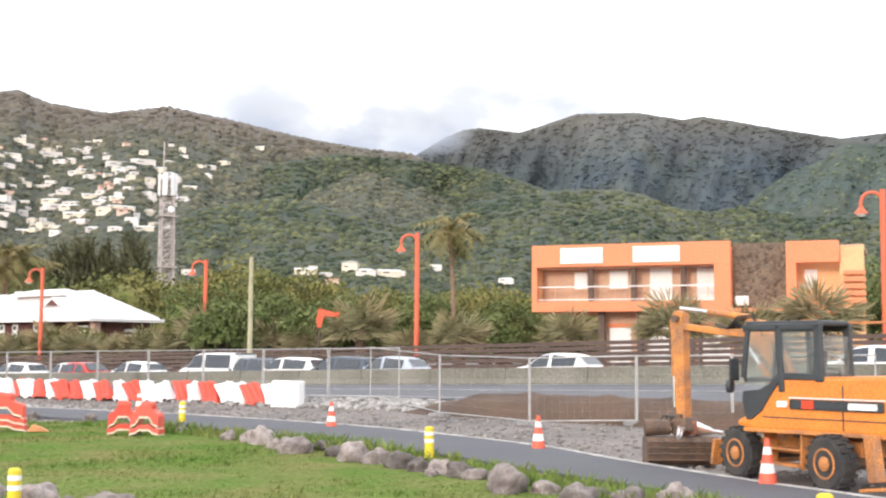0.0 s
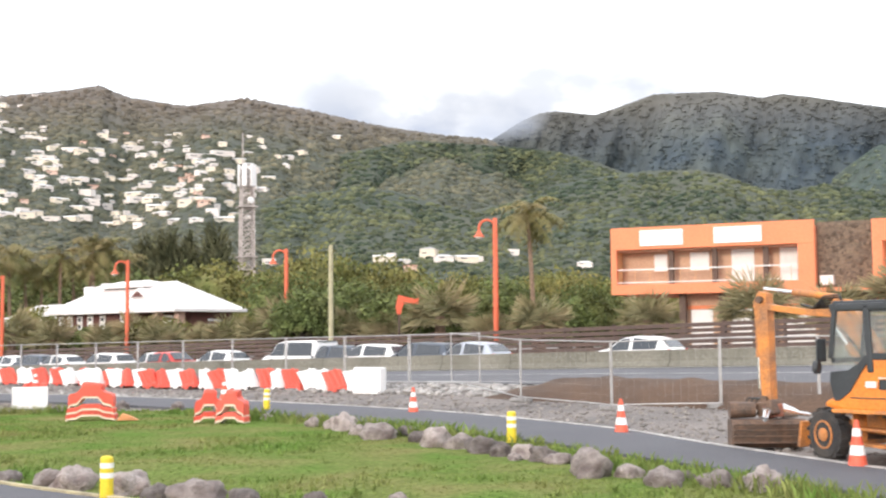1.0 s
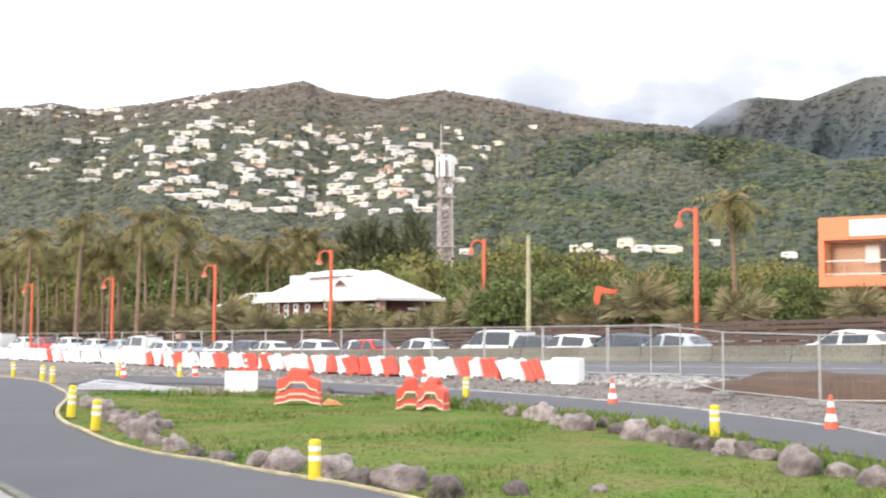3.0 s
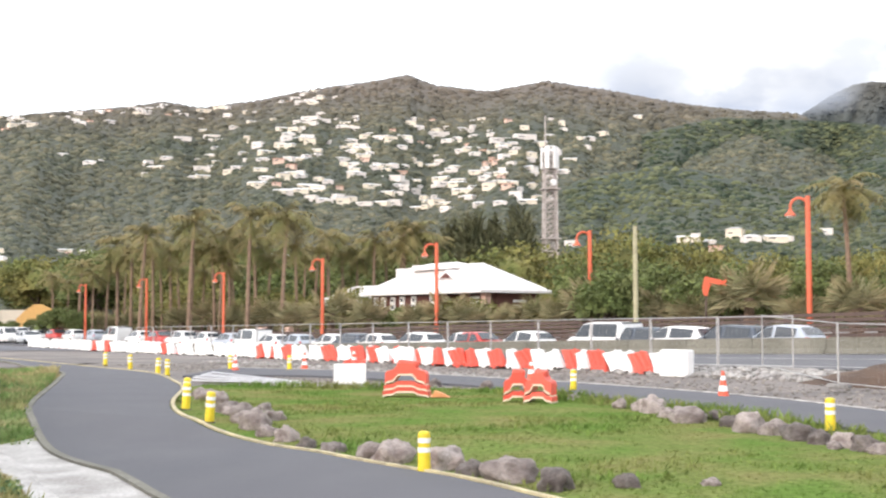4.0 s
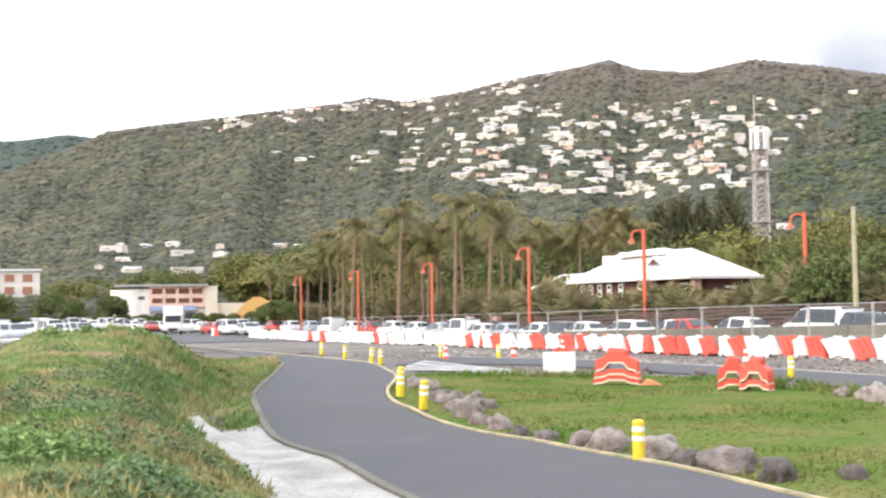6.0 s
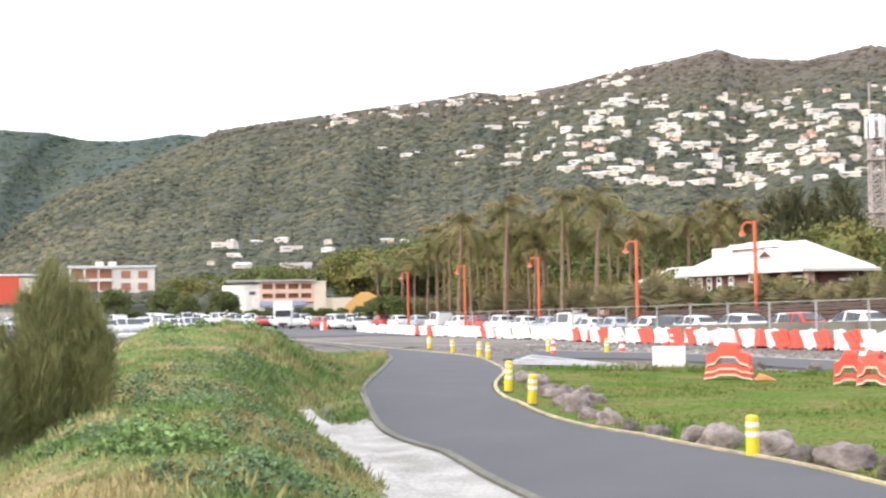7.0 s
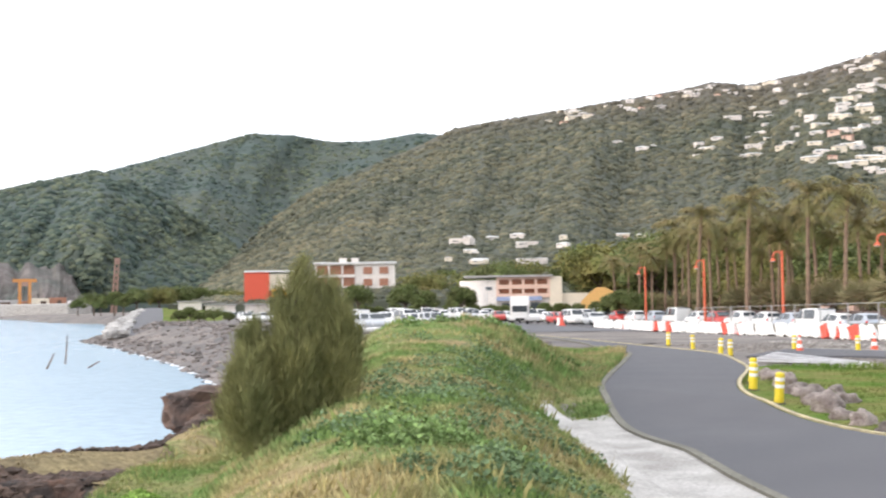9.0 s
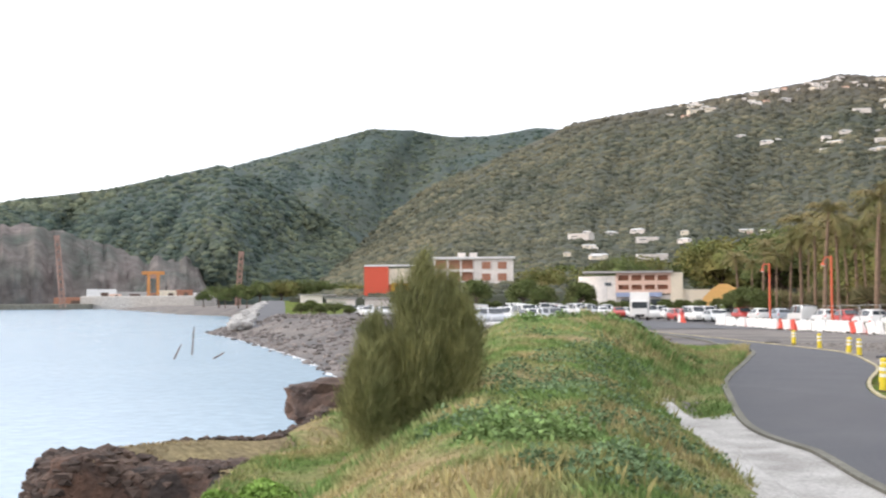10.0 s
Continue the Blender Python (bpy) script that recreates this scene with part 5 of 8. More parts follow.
def c_math(kind, a, b=None):
    q = cn.new("ShaderNodeMath")
    q.operation = kind
    for k, v in enumerate((a, b)):
        if v is None:
            continue
        if isinstance(v, float):
            q.inputs[k].default_value = v
        else:
            cl.new(v, q.inputs[k])
    return q.outputs[0]


# a soft body: fades to nothing on all sides
c_x = c_math("MULTIPLY", c_math("MULTIPLY", c_sep.outputs["X"], c_math("SUBTRACT", 1.0, c_sep.outputs["X"])), 4.0)
c_z = c_math("MULTIPLY", c_math("MULTIPLY", c_sep.outputs["Z"], c_math("SUBTRACT", 1.0, c_sep.outputs["Z"])), 4.0)
c_body = c_math("MULTIPLY", c_x, c_z)
c_rng = cn.new("ShaderNodeMapRange")
c_rng.inputs["From Min"].default_value, c_rng.inputs["From Max"].default_value = 0.32, 0.62
cl.new(c_no.outputs["Fac"], c_rng.inputs["Value"])
c_col = cn.new("ShaderNodeMix")
c_col.data_type = "RGBA"
c_col.inputs["A"].default_value, c_col.inputs["B"].default_value = (0.93, 0.95, 1.0, 1), (0.46, 0.54, 0.73, 1)
c_low = c_math("MULTIPLY", c_rng.outputs[0], c_math("SUBTRACT", 1.0, c_sep.outputs["Z"]))
cl.new(c_low, c_col.inputs["Factor"]), cl.new(c_col.outputs["Result"], c_em.inputs["Color"])
c_al = cn.new("ShaderNodeMapRange")
c_al.interpolation_type = "SMOOTHSTEP"
c_al.inputs["From Max"].default_value, c_al.inputs["To Max"].default_value = 0.75, 0.92
cl.new(c_math("MULTIPLY", c_body, c_math("ADD", c_rng.outputs[0], 0.25)), c_al.inputs["Value"])
cl.new(c_al.outputs[0], c_mix.inputs[0]), cl.new(c_tr.outputs[0], c_mix.inputs[1]), cl.new(c_em.outputs[0], c_mix.inputs[2])
cl.new(c_mix.outputs[0], c_out.inputs["Surface"])


def cloud(az, d, e0, e1, width):
    p = bearing(az, d)
    z0, z1 = d * math.tan(radians(e0)), d * math.tan(radians(e1))
    w = d * math.tan(radians(width / 2))
    ob = raw("backdrop_cloud", [(-w, 0, 0), (w, 0, 0), (w, 0, z1 - z0), (-w, 0, z1 - z0)], [(0, 1, 2, 3)], cloud_m)
    ob.matrix_basis = pose(p.x, p.y, z0, 0, 0, az)
    ob.visible_shadow = False
    tagged(ob, "bank of soft blue-grey cloud over the valley", "cloud", kind="structure")


cloud(4.4, 2690, 9.2, 12.4, 14)
cloud(1.0, 4450, 8.4, 14.2, 26)

# ---------------------------------------------------------------- hillside houses
M_WALL_W = mat("white_render", (0.84, 0.78, 0.73), 0.85, 0.3, 0.05, 4, tint=(0.6, 0.52, 0.47), obj=0.15)
M_WALL_C = mat("cream_render", (0.80, 0.70, 0.56), 0.85, 0.12, 0.3, 4)
M_WALL_P = mat("pink_render", (0.78, 0.55, 0.44), 0.85, 0.12, 0.3, 4)
M_ROOF_W = mat("pale_sheet_roof", (0.80, 0.79, 0.78), 0.6, 0.15, 0.5, 6)
M_ROOF_G = mat("grey_sheet_roof", (0.42, 0.40, 0.39), 0.6, 0.2, 0.5, 6)
M_ROOF_R = mat("rusty_sheet_roof", (0.42, 0.2, 0.13), 0.7, 0.2, 0.5, 6)
M_PANE = glass_mat("dark_window_pane", (0.06, 0.07, 0.08))


def house(w, d, h, roof, m_wall, m_roof, label, group="houses on the hillside"):
    """A small house: walls with window openings' panes, and a roof with eaves."""
    t = thing("house", pose(0, 0, -60), label, "house", group)
    boxed("wall", (w, d, h + 4), (0, 0, h / 2 - 2), m_wall, t)
    bm = bmesh.new()
    e = 0.6
    if roof == "flat":
        box(bm, (w + 0.5, d + 0.5, 0.45), (0, 0, h + 0.2))
    else:
        r = 0.0 if roof == "gable" else d * 0.42
        rise = d * 0.24
        c = [bm.verts.new(q) for q in ((-w / 2 - e, -d / 2 - e, h), (w / 2 + e, -d / 2 - e, h), (w / 2 + e, d / 2 + e, h), (-w / 2 - e, d / 2 + e, h))]
        a, b = bm.verts.new((-w / 2 - e + r, 0, h + rise)), bm.verts.new((w / 2 + e - r, 0, h + rise))
        for q in ((c[0], c[1], b, a), (c[1], c[2], b), (c[2], c[3], a, b), (c[3], c[0], a), (c[3], c[2], c[1], c[0])):
            bm.faces.new(q)
    part("roof", bm, m_roof, t)
    for fl in range(1):
        for x in (-w * 0.2,):
            boxed("window", (w * 0.3, 0.12, 1.3), (x, -d / 2 - 0.03, 1.6 + fl * 3), M_PANE, t)
    return t


HOUSES = [house(13, 9, 3.2, "hip", M_WALL_W, M_ROOF_W, "white house with a pale hipped roof on the hillside"),
          house(10, 9, 6.2, "flat", M_WALL_W, M_ROOF_W, "white two-storey flat-roofed house on the hillside"),
          house(16, 9, 3.4, "gable", M_WALL_C, M_ROOF_W, "cream house with a pale sheet roof on the hillside"),
          house(11, 10, 6.0, "hip", M_WALL_C, M_ROOF_G, "cream two-storey house with a grey roof on the hillside"),
          house(9, 8, 3.2, "gable", M_WALL_P, M_ROOF_R, "pinkish house with a rusty roof on the hillside"),
          house(22, 11, 5.5, "flat", M_WALL_W, M_ROOF_W, "long white flat-roofed building on the hillside")]
g = np.random.default_rng(51)


def build_on(hill, az, el, k, turn, scale):
    p = hill.at(np.array([az]), hill.u_of(np.array([az]), np.array([el])))[0]
    m = Matrix.Translation((p[0], p[1], p[2] + 1.0)) @ pose(0, 0, 0, 0, 0, az + turn) @ Matrix.Scale(scale, 4)
    ob = copy_thing(HOUSES[k], m)
    ob.scale = (scale * 1.15, scale, scale * 0.72)
    return ob


placed = []
for i in range(9000):
    if len(placed) >= 235:
        break
    az = float(g.choice([g.normal(18, 4.0), g.normal(24, 4.5), g.uniform(9, 37)]))
    el = float(g.uniform(5.0, 9.7))
    lo = np.interp(az, [8, 11, 14, 19, 24, 28, 31, 37, 38], [9.2, 8.0, 5.4, 5.05, 5.5, 6.2, 6.4, 7.0, 9.5])
    hi = np.interp(az, [8, 11, 15, 21, 24, 28, 33, 37], [9.3, 9.4, 9.5, 9.5, 9.9, 9.3, 8.2, 7.4])
    if az < 11 and g.uniform() < 0.6:
        continue
    if not lo < el < hi or any(abs(az - a) < 0.27 and abs(el - e) < 0.13 for a, e in placed) or float(wavy(az * 4.0, el * 9.0, 0.7, 2.0)) < g.uniform(-0.9, 0.15):
        continue
    placed.append((az, el))
for i in range(60):
    az = float(g.uniform(22, 39))
    placed.append((az, float(np.interp(az, HILL_B.az, HILL_B.el) - g.uniform(0.12, 0.75))))
for az, el in ((11.1, 5.8), (10.5, 5.75), (12.9, 5.6), (13.6, 5.7)):
    placed.append((az, el))
for i in range(40):
    placed.append((float(g.uniform(25, 44)), float(g.uniform(1.7, 3.1))))
for az, el in placed:
    build_on(HILL_B, az, el, int(g.choice(6, p=[.28, .22, .2, .12, .08, .1])), float(g.uniform(-35, 35)), float(g.uniform(0.6, 1.25) * np.interp(el, [2, 5, 9], [0.3, 0.68, 0.92])))
for az, el, k, sc in ((6.6, 3.6, 2, .45), (5.6, 3.5, 0, .4), (4.4, 3.78, 3, .6), (3.7, 3.6, 0, .5), (2.6, 3.55, 2, .5), (2.0, 3.55, 1, .3), (0.4, 3.82, 1, .45), (12.0, 3.4, 1, .5), (-3.0, 3.2, 0, .4), (5.3, 3.1, 4, .5)):
    build_on(HILL_C if az < 9 else HILL_B, az, el, k, float(g.uniform(-20, 20)), sc)
for ob in HOUSES:      # the patterns themselves stand on the slope too
    k = HOUSES.index(ob)
    az, el = (15.2, 6.2, 8.8, 12.4, 20.5, 22.4)[k], (8.1, 3.65, 9.45, 9.2, 8.9, 9.0)[k]
    hill = HILL_C if az == 6.2 else HILL_B
    p = hill.at(np.array([az]), hill.u_of(np.array([az]), np.array([el])))[0]
    ob.matrix_basis = Matrix.Translation((p[0], p[1], p[2] + 0.5)) @ pose(0, 0, 0, 0, 0, az) @ Matrix.Scale(0.8 if az != 6.2 else 0.4, 4)

# ---------------------------------------------------------------- trees
M_BARK = mat("grey_bark", (0.17, 0.13, 0.10), 0.95, 0.4, 3, 20, 0.6)
M_PALM_BARK = mat("palm_bark", (0.29, 0.195, 0.135), 0.95, 0.4, 3, 20, 0.5)
M_LEAF = mat("green_foliage", (0.112, 0.148, 0.045), 0.75, 0.4, 0.4, 4, tint=(0.13, 0.135, 0.05), island=0.45, spec=0.3)
M_LEAF_Y = mat("yellow_green_foliage", (0.225, 0.195, 0.065), 0.8, 0.4, 0.3, 4, tint=(0.10, 0.135, 0.035), island=0.4, spec=0.3)
M_LEAF_D = mat("dark_needle_foliage", (0.12, 0.115, 0.06), 0.85, 0.4, 0.4, 4, tint=(0.07, 0.08, 0.045), island=0.4, spec=0.2)
M_FROND = mat("palm_frond", (0.15, 0.155, 0.05), 0.65, 0.35, 0.5, 5, tint=(0.255, 0.18, 0.08), island=0.35, spec=0.3)
M_FAN = mat("fan_palm_leaf", (0.25, 0.235, 0.125), 0.8, 0.35, 0.8, 5, tint=(0.38, 0.29, 0.17), island=0.35, spec=0.3)


def broad_tree(h, w, m_leaf, seed, label, leaf=0.3, count=4800, flat=0.75):
    t = thing("tree", pose(0, 0, -50), label, "tree", "trees behind the road")
    g = np.random.default_rng(seed)
    bm = bmesh.new()
    rod(bm, (0, 0, -0.5), (0.1, 0.05, h * 0.4), w * 0.045, w * 0.03, 9)
    blobs = []
    for i in range(9):
        a = 2 * math.pi * i / 9 + g.uniform(-.3, .3)
        r = w * 0.5 * g.uniform(0.3, 0.72)
        c = Vector((r * math.cos(a), r * math.sin(a), h * g.uniform(0.5, 0.82)))
        rod(bm, (0.1, 0.05, h * 0.38), c, w * 0.02, w * 0.006, 6)
        blobs.append((c, w * g.uniform(0.17, 0.27)))
    blobs.append((Vector((0, 0, h * 0.8)), w * 0.28))
    part("trunk", bm, M_BARK, t)
    pts = []
    for c, r in blobs:
        n = count // len(blobs)
        d = g.normal(0, 1, (n, 3))
        d /= np.linalg.norm(d, axis=1)[:, None]
        q = d * r * g.uniform(0.55, 1.12, (n, 1)) * np.array([1.1, 1.1, flat]) * (1 + 0.22 * wavy(d[:, :1] * 5, d[:, 1:2] * 5, 1.0, seed))
        pts.append(q + np.array(c[:]))
    leaf_cloud("crown", np.concatenate(pts), leaf, m_leaf, g, t)
    core = np.array([c[:] for c, r in blobs])
    inner = crown_field("crown_core", core - np.array([0, 0, 0.3]), np.array([r * 0.72 for c, r in blobs]), m_leaf, "", g, flat)
    inner.parent = t
    for key in ("label", "category", "kind"):
        if key in inner:
            del inner[key]
    return t


def needle_tree(name, h, w, seed, label, count=5000, leaf=0.5, m_leaf=None, low=0.1, group="", width=0.1, lobes=((0, 0, 1, 1),)):
    """A feathery casuarina: upswept sprays of fine drooping needles."""
    t = thing(name, pose(0, 0, -50), label, "bush" if "shrub" in name else "tree", group)
    g = np.random.default_rng(seed)
    bm = bmesh.new()
    rod(bm, (0, 0, -0.3), (0.02 * h, 0, h * 0.8), w * 0.03, w * 0.008, 8)
    part("trunk", bm, M_BARK, t)
    nb, full, wide = 26 * (1 + len(lobes)) // 2, h, w
    base, dirs = [], []
    for i in range(nb):
        lx, ly, lh, lw = lobes[i % len(lobes)]
        h, w = full * lh, wide * lw
        a, z0 = g.uniform(0, 2 * math.pi), g.uniform(low, 0.62) * h
        rise = g.uniform(0.25, 0.5) * h
        out = w * 0.5 * g.uniform(0.35, 1.0) * (1.12 - 1.0 * (z0 + rise) / (1.12 * h))
        n = count // nb
        u = g.uniform(0.1, 1.0, n)
        sp = 0.10 * w * (1.25 - u)
        p = np.stack([out * np.cos(a) * u ** 0.8, out * np.sin(a) * u ** 0.8, z0 + rise * u], 1) + np.array([lx, ly, 0.0]) + g.normal(0, 1, (n, 3)) * sp[:, None]
        base.append(p)
        dd = np.stack([np.cos(a) * 0.45 + 0 * u, np.sin(a) * 0.45 + 0 * u, 0.9 + 0 * u], 1) + g.normal(0, 0.35, (n, 3))
        dirs.append(dd / np.linalg.norm(dd, axis=1)[:, None])
    p, d = np.concatenate(base), np.concatenate(dirs)
    n = len(p)
    s = np.cross(d, g.normal(0, 1, (n, 3)))
    s /= np.linalg.norm(s, axis=1)[:, None]
    ln = leaf * g.uniform(0.6, 1.4, (n, 1))
    wd = leaf * width * g.uniform(0.6, 1.3, (n, 1))
    v = np.stack([p - s * wd, p + s * wd, p + d * ln], 1).reshape(-1, 3)
    raw("foliage", v, np.arange(n * 3).reshape(-1, 3), m_leaf or M_LEAF_D, t)
    return t


def palm(h, seed, label, nf=24, reach=3.0):
    """A coconut palm: curved ringed trunk and arching feathered fronds."""
    t = thing("palm_tree", pose(0, 0, -50), label, "palm tree", "tall palms")
    g = np.random.default_rng(seed)
    lean = Vector((g.uniform(-0.6, 0.6), g.uniform(-0.6, 0.6), 0))
    pts = [lean * u * u + Vector((0, 0, h * u)) for u in np.linspace(0, 1, 9)]
    bm = bmesh.new()
    for i, (a, b) in enumerate(zip(pts, pts[1:])):
        rod(bm, a - Vector((0, 0, 0.4 if i == 0 else 0)), b, 0.215 - 0.01 * i, 0.20 - 0.01 * i, 8)
    part("trunk", bm, M_PALM_BARK, t)
    top = pts[-1]
    for i in range(nf):
        a = 2 * math.pi * i / nf * 2.4 + g.uniform(-.2, .2)
        up0 = g.uniform(-0.7, 1.4)
        vs, fs = [], []
        p, el = Vector(top), up0
        n = 17
        for k in range(n + 1):
            d = Vector((math.cos(a) * math.cos(el), math.sin(a) * math.cos(el), math.sin(el)))
            side = Vector((-math.sin(a), math.cos(a), 0))
            w = reach * 0.30 * math.sin(math.pi * (0.12 + 0.86 * k / n)) * g.uniform(0.55, 1.25)
            dr = Vector((0, 0, -w * g.uniform(0.35, 1.0)))
            vs += [p, p + side * w + dr + d * g.uniform(0.15, 0.6), p - side * w + dr + d * g.uniform(0.15, 0.6), p + d * reach / n * 0.7]
            if k:
                o = 4 * (k - 1)
                fs += [(o, o + 3, o + 1), (o, o + 2, o + 3), (o, o + 3, 4 * k)]
            p = p + d * reach / n
            el -= 0.062 + 0.045 * up0
        raw("frond", vs, fs, M_FROND, t)
    return t


def fan_palm(h, w, seed, label):
    """A low fan palm: stout trunk, stalks and pleated round leaves."""
    t = thing("fan_palm", pose(0, 0, -50), label, "palm", "fan palms along the fence")
    g = np.random.default_rng(seed)
    bm = bmesh.new()
    rod(bm, (0, 0, -0.3), (0, 0, h * 0.55), 0.2, 0.16, 9)
    part("trunk", bm, M_PALM_BARK, t)
    c = Vector((0, 0, h * 0.55))
    for i in range(40):
        a, el = i * 2.4 + g.uniform(-.2, .2), math.asin(g.uniform(-0.35, 0.98))
        d = Vector((math.cos(a) * math.cos(el), math.sin(a) * math.cos(el), math.sin(el)))
        st = w * 0.5 * g.uniform(0.42, 0.55)
        s = d.cross(Vector((0, 0, 1)) if abs(d.z) < 0.9 else Vector((1, 0, 0))).normalized()
        n = s.cross(d)
        e = c + d * st
        r = w * 0.31 * g.uniform(0.75, 1.2)
        vs, fs = [e, c - s * 0.012, c + s * 0.012], [(0, 1, 2)]
        m = 17
        for k in range(m):
            th = -1.9 + 3.8 * k / (m - 1)
            for off, rr in ((-0.05, 0.6), (0.0, 1.0), (0.05, 0.6)):
                q = e + (d * math.cos(th + off) + s * math.sin(th + off)) * r * rr + n * (0.05 * r * (-1) ** k if rr < 1 else 0) + Vector((0, 0, -0.22 * r * rr * abs(math.sin(th))))
                vs.append(q)
            o = 3 + 3 * k
            fs += [(0, o, o + 1), (0, o + 1, o + 2)]
        raw("leaf", vs, fs, M_FAN, t)
    return t


def stand(proto, used, az, d, scale, turn, dz=0.0):
    """Sets a thing at a bearing and distance on the ground; the first time the thing itself, then copies."""
    p = onland(bearing(az, d), dz)
    m = Matrix.Translation(p) @ pose(0, 0, 0, 0, 0, turn)
    if proto.name not in used:
        used.add(proto.name)
        proto.matrix_basis = m
        ob = proto
    else:
        ob = copy_thing(proto, m)
    ob.scale = (scale, scale, scale)
    return ob


used = set()
T_GREEN = [broad_tree(7, 8, M_LEAF, 61, "broad green shade tree behind the road"), broad_tree(6.5, 9, M_LEAF_Y, 62, "spreading yellow-green tree behind the road"), broad_tree(5, 5, M_LEAF, 63, "rounded dense green tree behind the road", 0.26)]
T_NEEDLE = [needle_tree("casuarina_tree", 11, 7, 64, "tall dark feathery casuarina tree", 5000, 0.75, low=0.02, group="casuarina trees", width=0.12)]
T_PALM = [palm(11, 65, "tall coconut palm with ragged arching fronds"), palm(11, 66, "tall slender coconut palm with drooping fronds", 22, 2.8), palm(11, 67, "tall coconut palm with a full green crown", 27, 3.3)]
T_FAN = [fan_palm(2.9, 2.5, 68, "low grey-green fan palm beside the slatted fence"), fan_palm(2.4, 2.3, 69, "bushy pale fan palm beside the slatted fence")]


def road_d(az, v):
    """How far off the line v across the road lies at a bearing."""
    return v / (0.8 * math.cos(radians(az)) - 0.6 * math.sin(radians(az)))


for az, top, d, k, w in ((9.7, 4.4, 92, 1, 9), (6.4, 3.9, 95, 1, 9), (10.6, 3.2, 86, 0, 7), (8.0, 2.9, 80, 0, 6.5), (5.2, 2.8, 80, 0, 6), (3.0, 3.2, 92, 1, 7.5), (0.9, 3.0, 88, 0, 7), (-1.8, 3.3, 96, 1, 8), (-3.2, 2.6, 84, 0, 6),
                         (10.3, 2.6, 76, 2, 5), (6.3, 2.2, 76, 2, 5), (3.8, 2.2, 80, 2, 5), (1.8, 2.3, 80, 2, 5), (-0.6, 2.2, 80, 2, 5), (-2.2, 1.8, 78, 2, 5), (11.2, 2.4, 100, 2, 5), (-17.0, 4.6, 100, 1, 8), (-19.5, 4.4, 95, 0, 8), (-22, 4.4, 90, 0, 8)):
    h = EYE_Z + d * math.tan(radians(top)) - land_at(*bearing(az, d)[:2])
    ob = stand(T_GREEN[k], used, az, d, h / (7, 6.5, 5)[k] * 0.92, az * 50)
    ob.scale.x = ob.scale.y = w / (1.15 * (8, 9, 5)[k])
for az, top, d in ((14.5, 5.0, 168), (15.6, 4.6, 170), (16.6, 4.8, 172), (17.6, 4.5, 175)):
    stand(T_NEEDLE[0], used, az, d, (EYE_Z + d * math.tan(radians(top)) + 0.4) / 11, az * 70)
gg = np.random.default_rng(71)
for i in range(95):        # the belt of trees between the road and the hill
    az = float(gg.uniform(13, 53))
    d = float(np.interp(az, [13, 24, 35, 42, 53], [130, 165, 260, 330, 480]) * gg.uniform(0.95, 1.3))
    top = float(np.interp(az, [13, 24, 34, 40, 53], [3.2, 3.2, 3.1, 2.1, 1.1]) * gg.uniform(0.7, 1.15))
    k = int(gg.choice(3, p=[.35, .4, .25]))
    h = EYE_Z + d * math.tan(radians(top)) + 0.5
    stand(T_GREEN[k], used, az, d, h / (7, 6.5, 5)[k] * 0.95, az * 50)
for az, top in ((45.9, 0.9), (45.0, 0.6), (43.3, 0.8), (36.2, 0.35), (35.6, 0.6), (34.9, 0.4), (48.2, 0.9)):
    d = float(np.interp(az, [34, 40, 49], [150, 185, 240]))
    stand(T_GREEN[2], used, az, d, (EYE_Z + d * math.tan(radians(top)) + 0.5) / 5, az * 60)
for i in range(26):
    az = float(gg.uniform(-24, 5))
    stand(T_GREEN[int(gg.choice(3))], used, az, float(gg.uniform(125, 190)), float(gg.uniform(1.0, 1.5)), az * 50)
for az, top, d, k in ((30.0, 5.3, 125, 0), (27.3, 5.6, 118, 1), (25.7, 5.6, 116, 2), (23.5, 4.5, 130, 0), (22.2, 3.5, 132, 2), (20.2, 4.9, 130, 1), (19.2, 4.7, 130, 2), (20.7, 3.8, 134, 0), (32.2, 4.6, 135, 1), (28.8, 3.9, 130, 0),
                      (30.4, 2.9, 140, 1), (34.3, 2.4, 150, 2), (33.2, 3.4, 150, 0), (31.2, 3.4, 145, 2), (24.7, 3.2, 125, 1), (26.4, 3.4, 128, 0), (35.4, 2.0, 165, 1), (29.4, 2.7, 135, 2), (27.9, 2.9, 138, 0), (32.9, 2.7, 160, 1), (21.4, 4.3, 130, 0),
                      (-0.55, 5.9, 78, 2), (18.3, 4.2, 132, 1), (45.0, 0.9, 260, 0), (28.1, 4.6, 128, 2), (33.7, 2.9, 155, 2), (25.0, 4.0, 122, 0), (31.6, 4.0, 140, 0), (32.6, 3.8, 148, 2), (29.9, 4.2, 132, 2), (26.9, 4.4, 126, 2), (24.2, 3.7, 128, 1), (34.9, 2.9, 160, 0), (22.8, 4.0, 134, 2),
                      (30.8, 3.8, 142, 1), (28.6, 3.2, 126, 1), (33.2, 4.1, 150, 1), (36.0, 2.3, 172, 2), (19.8, 3.9, 128, 0)):
    stand(T_PALM[k], used, az, d, (EYE_Z + d * math.tan(radians(top)) + 0.3) / 12.2, az * 90)
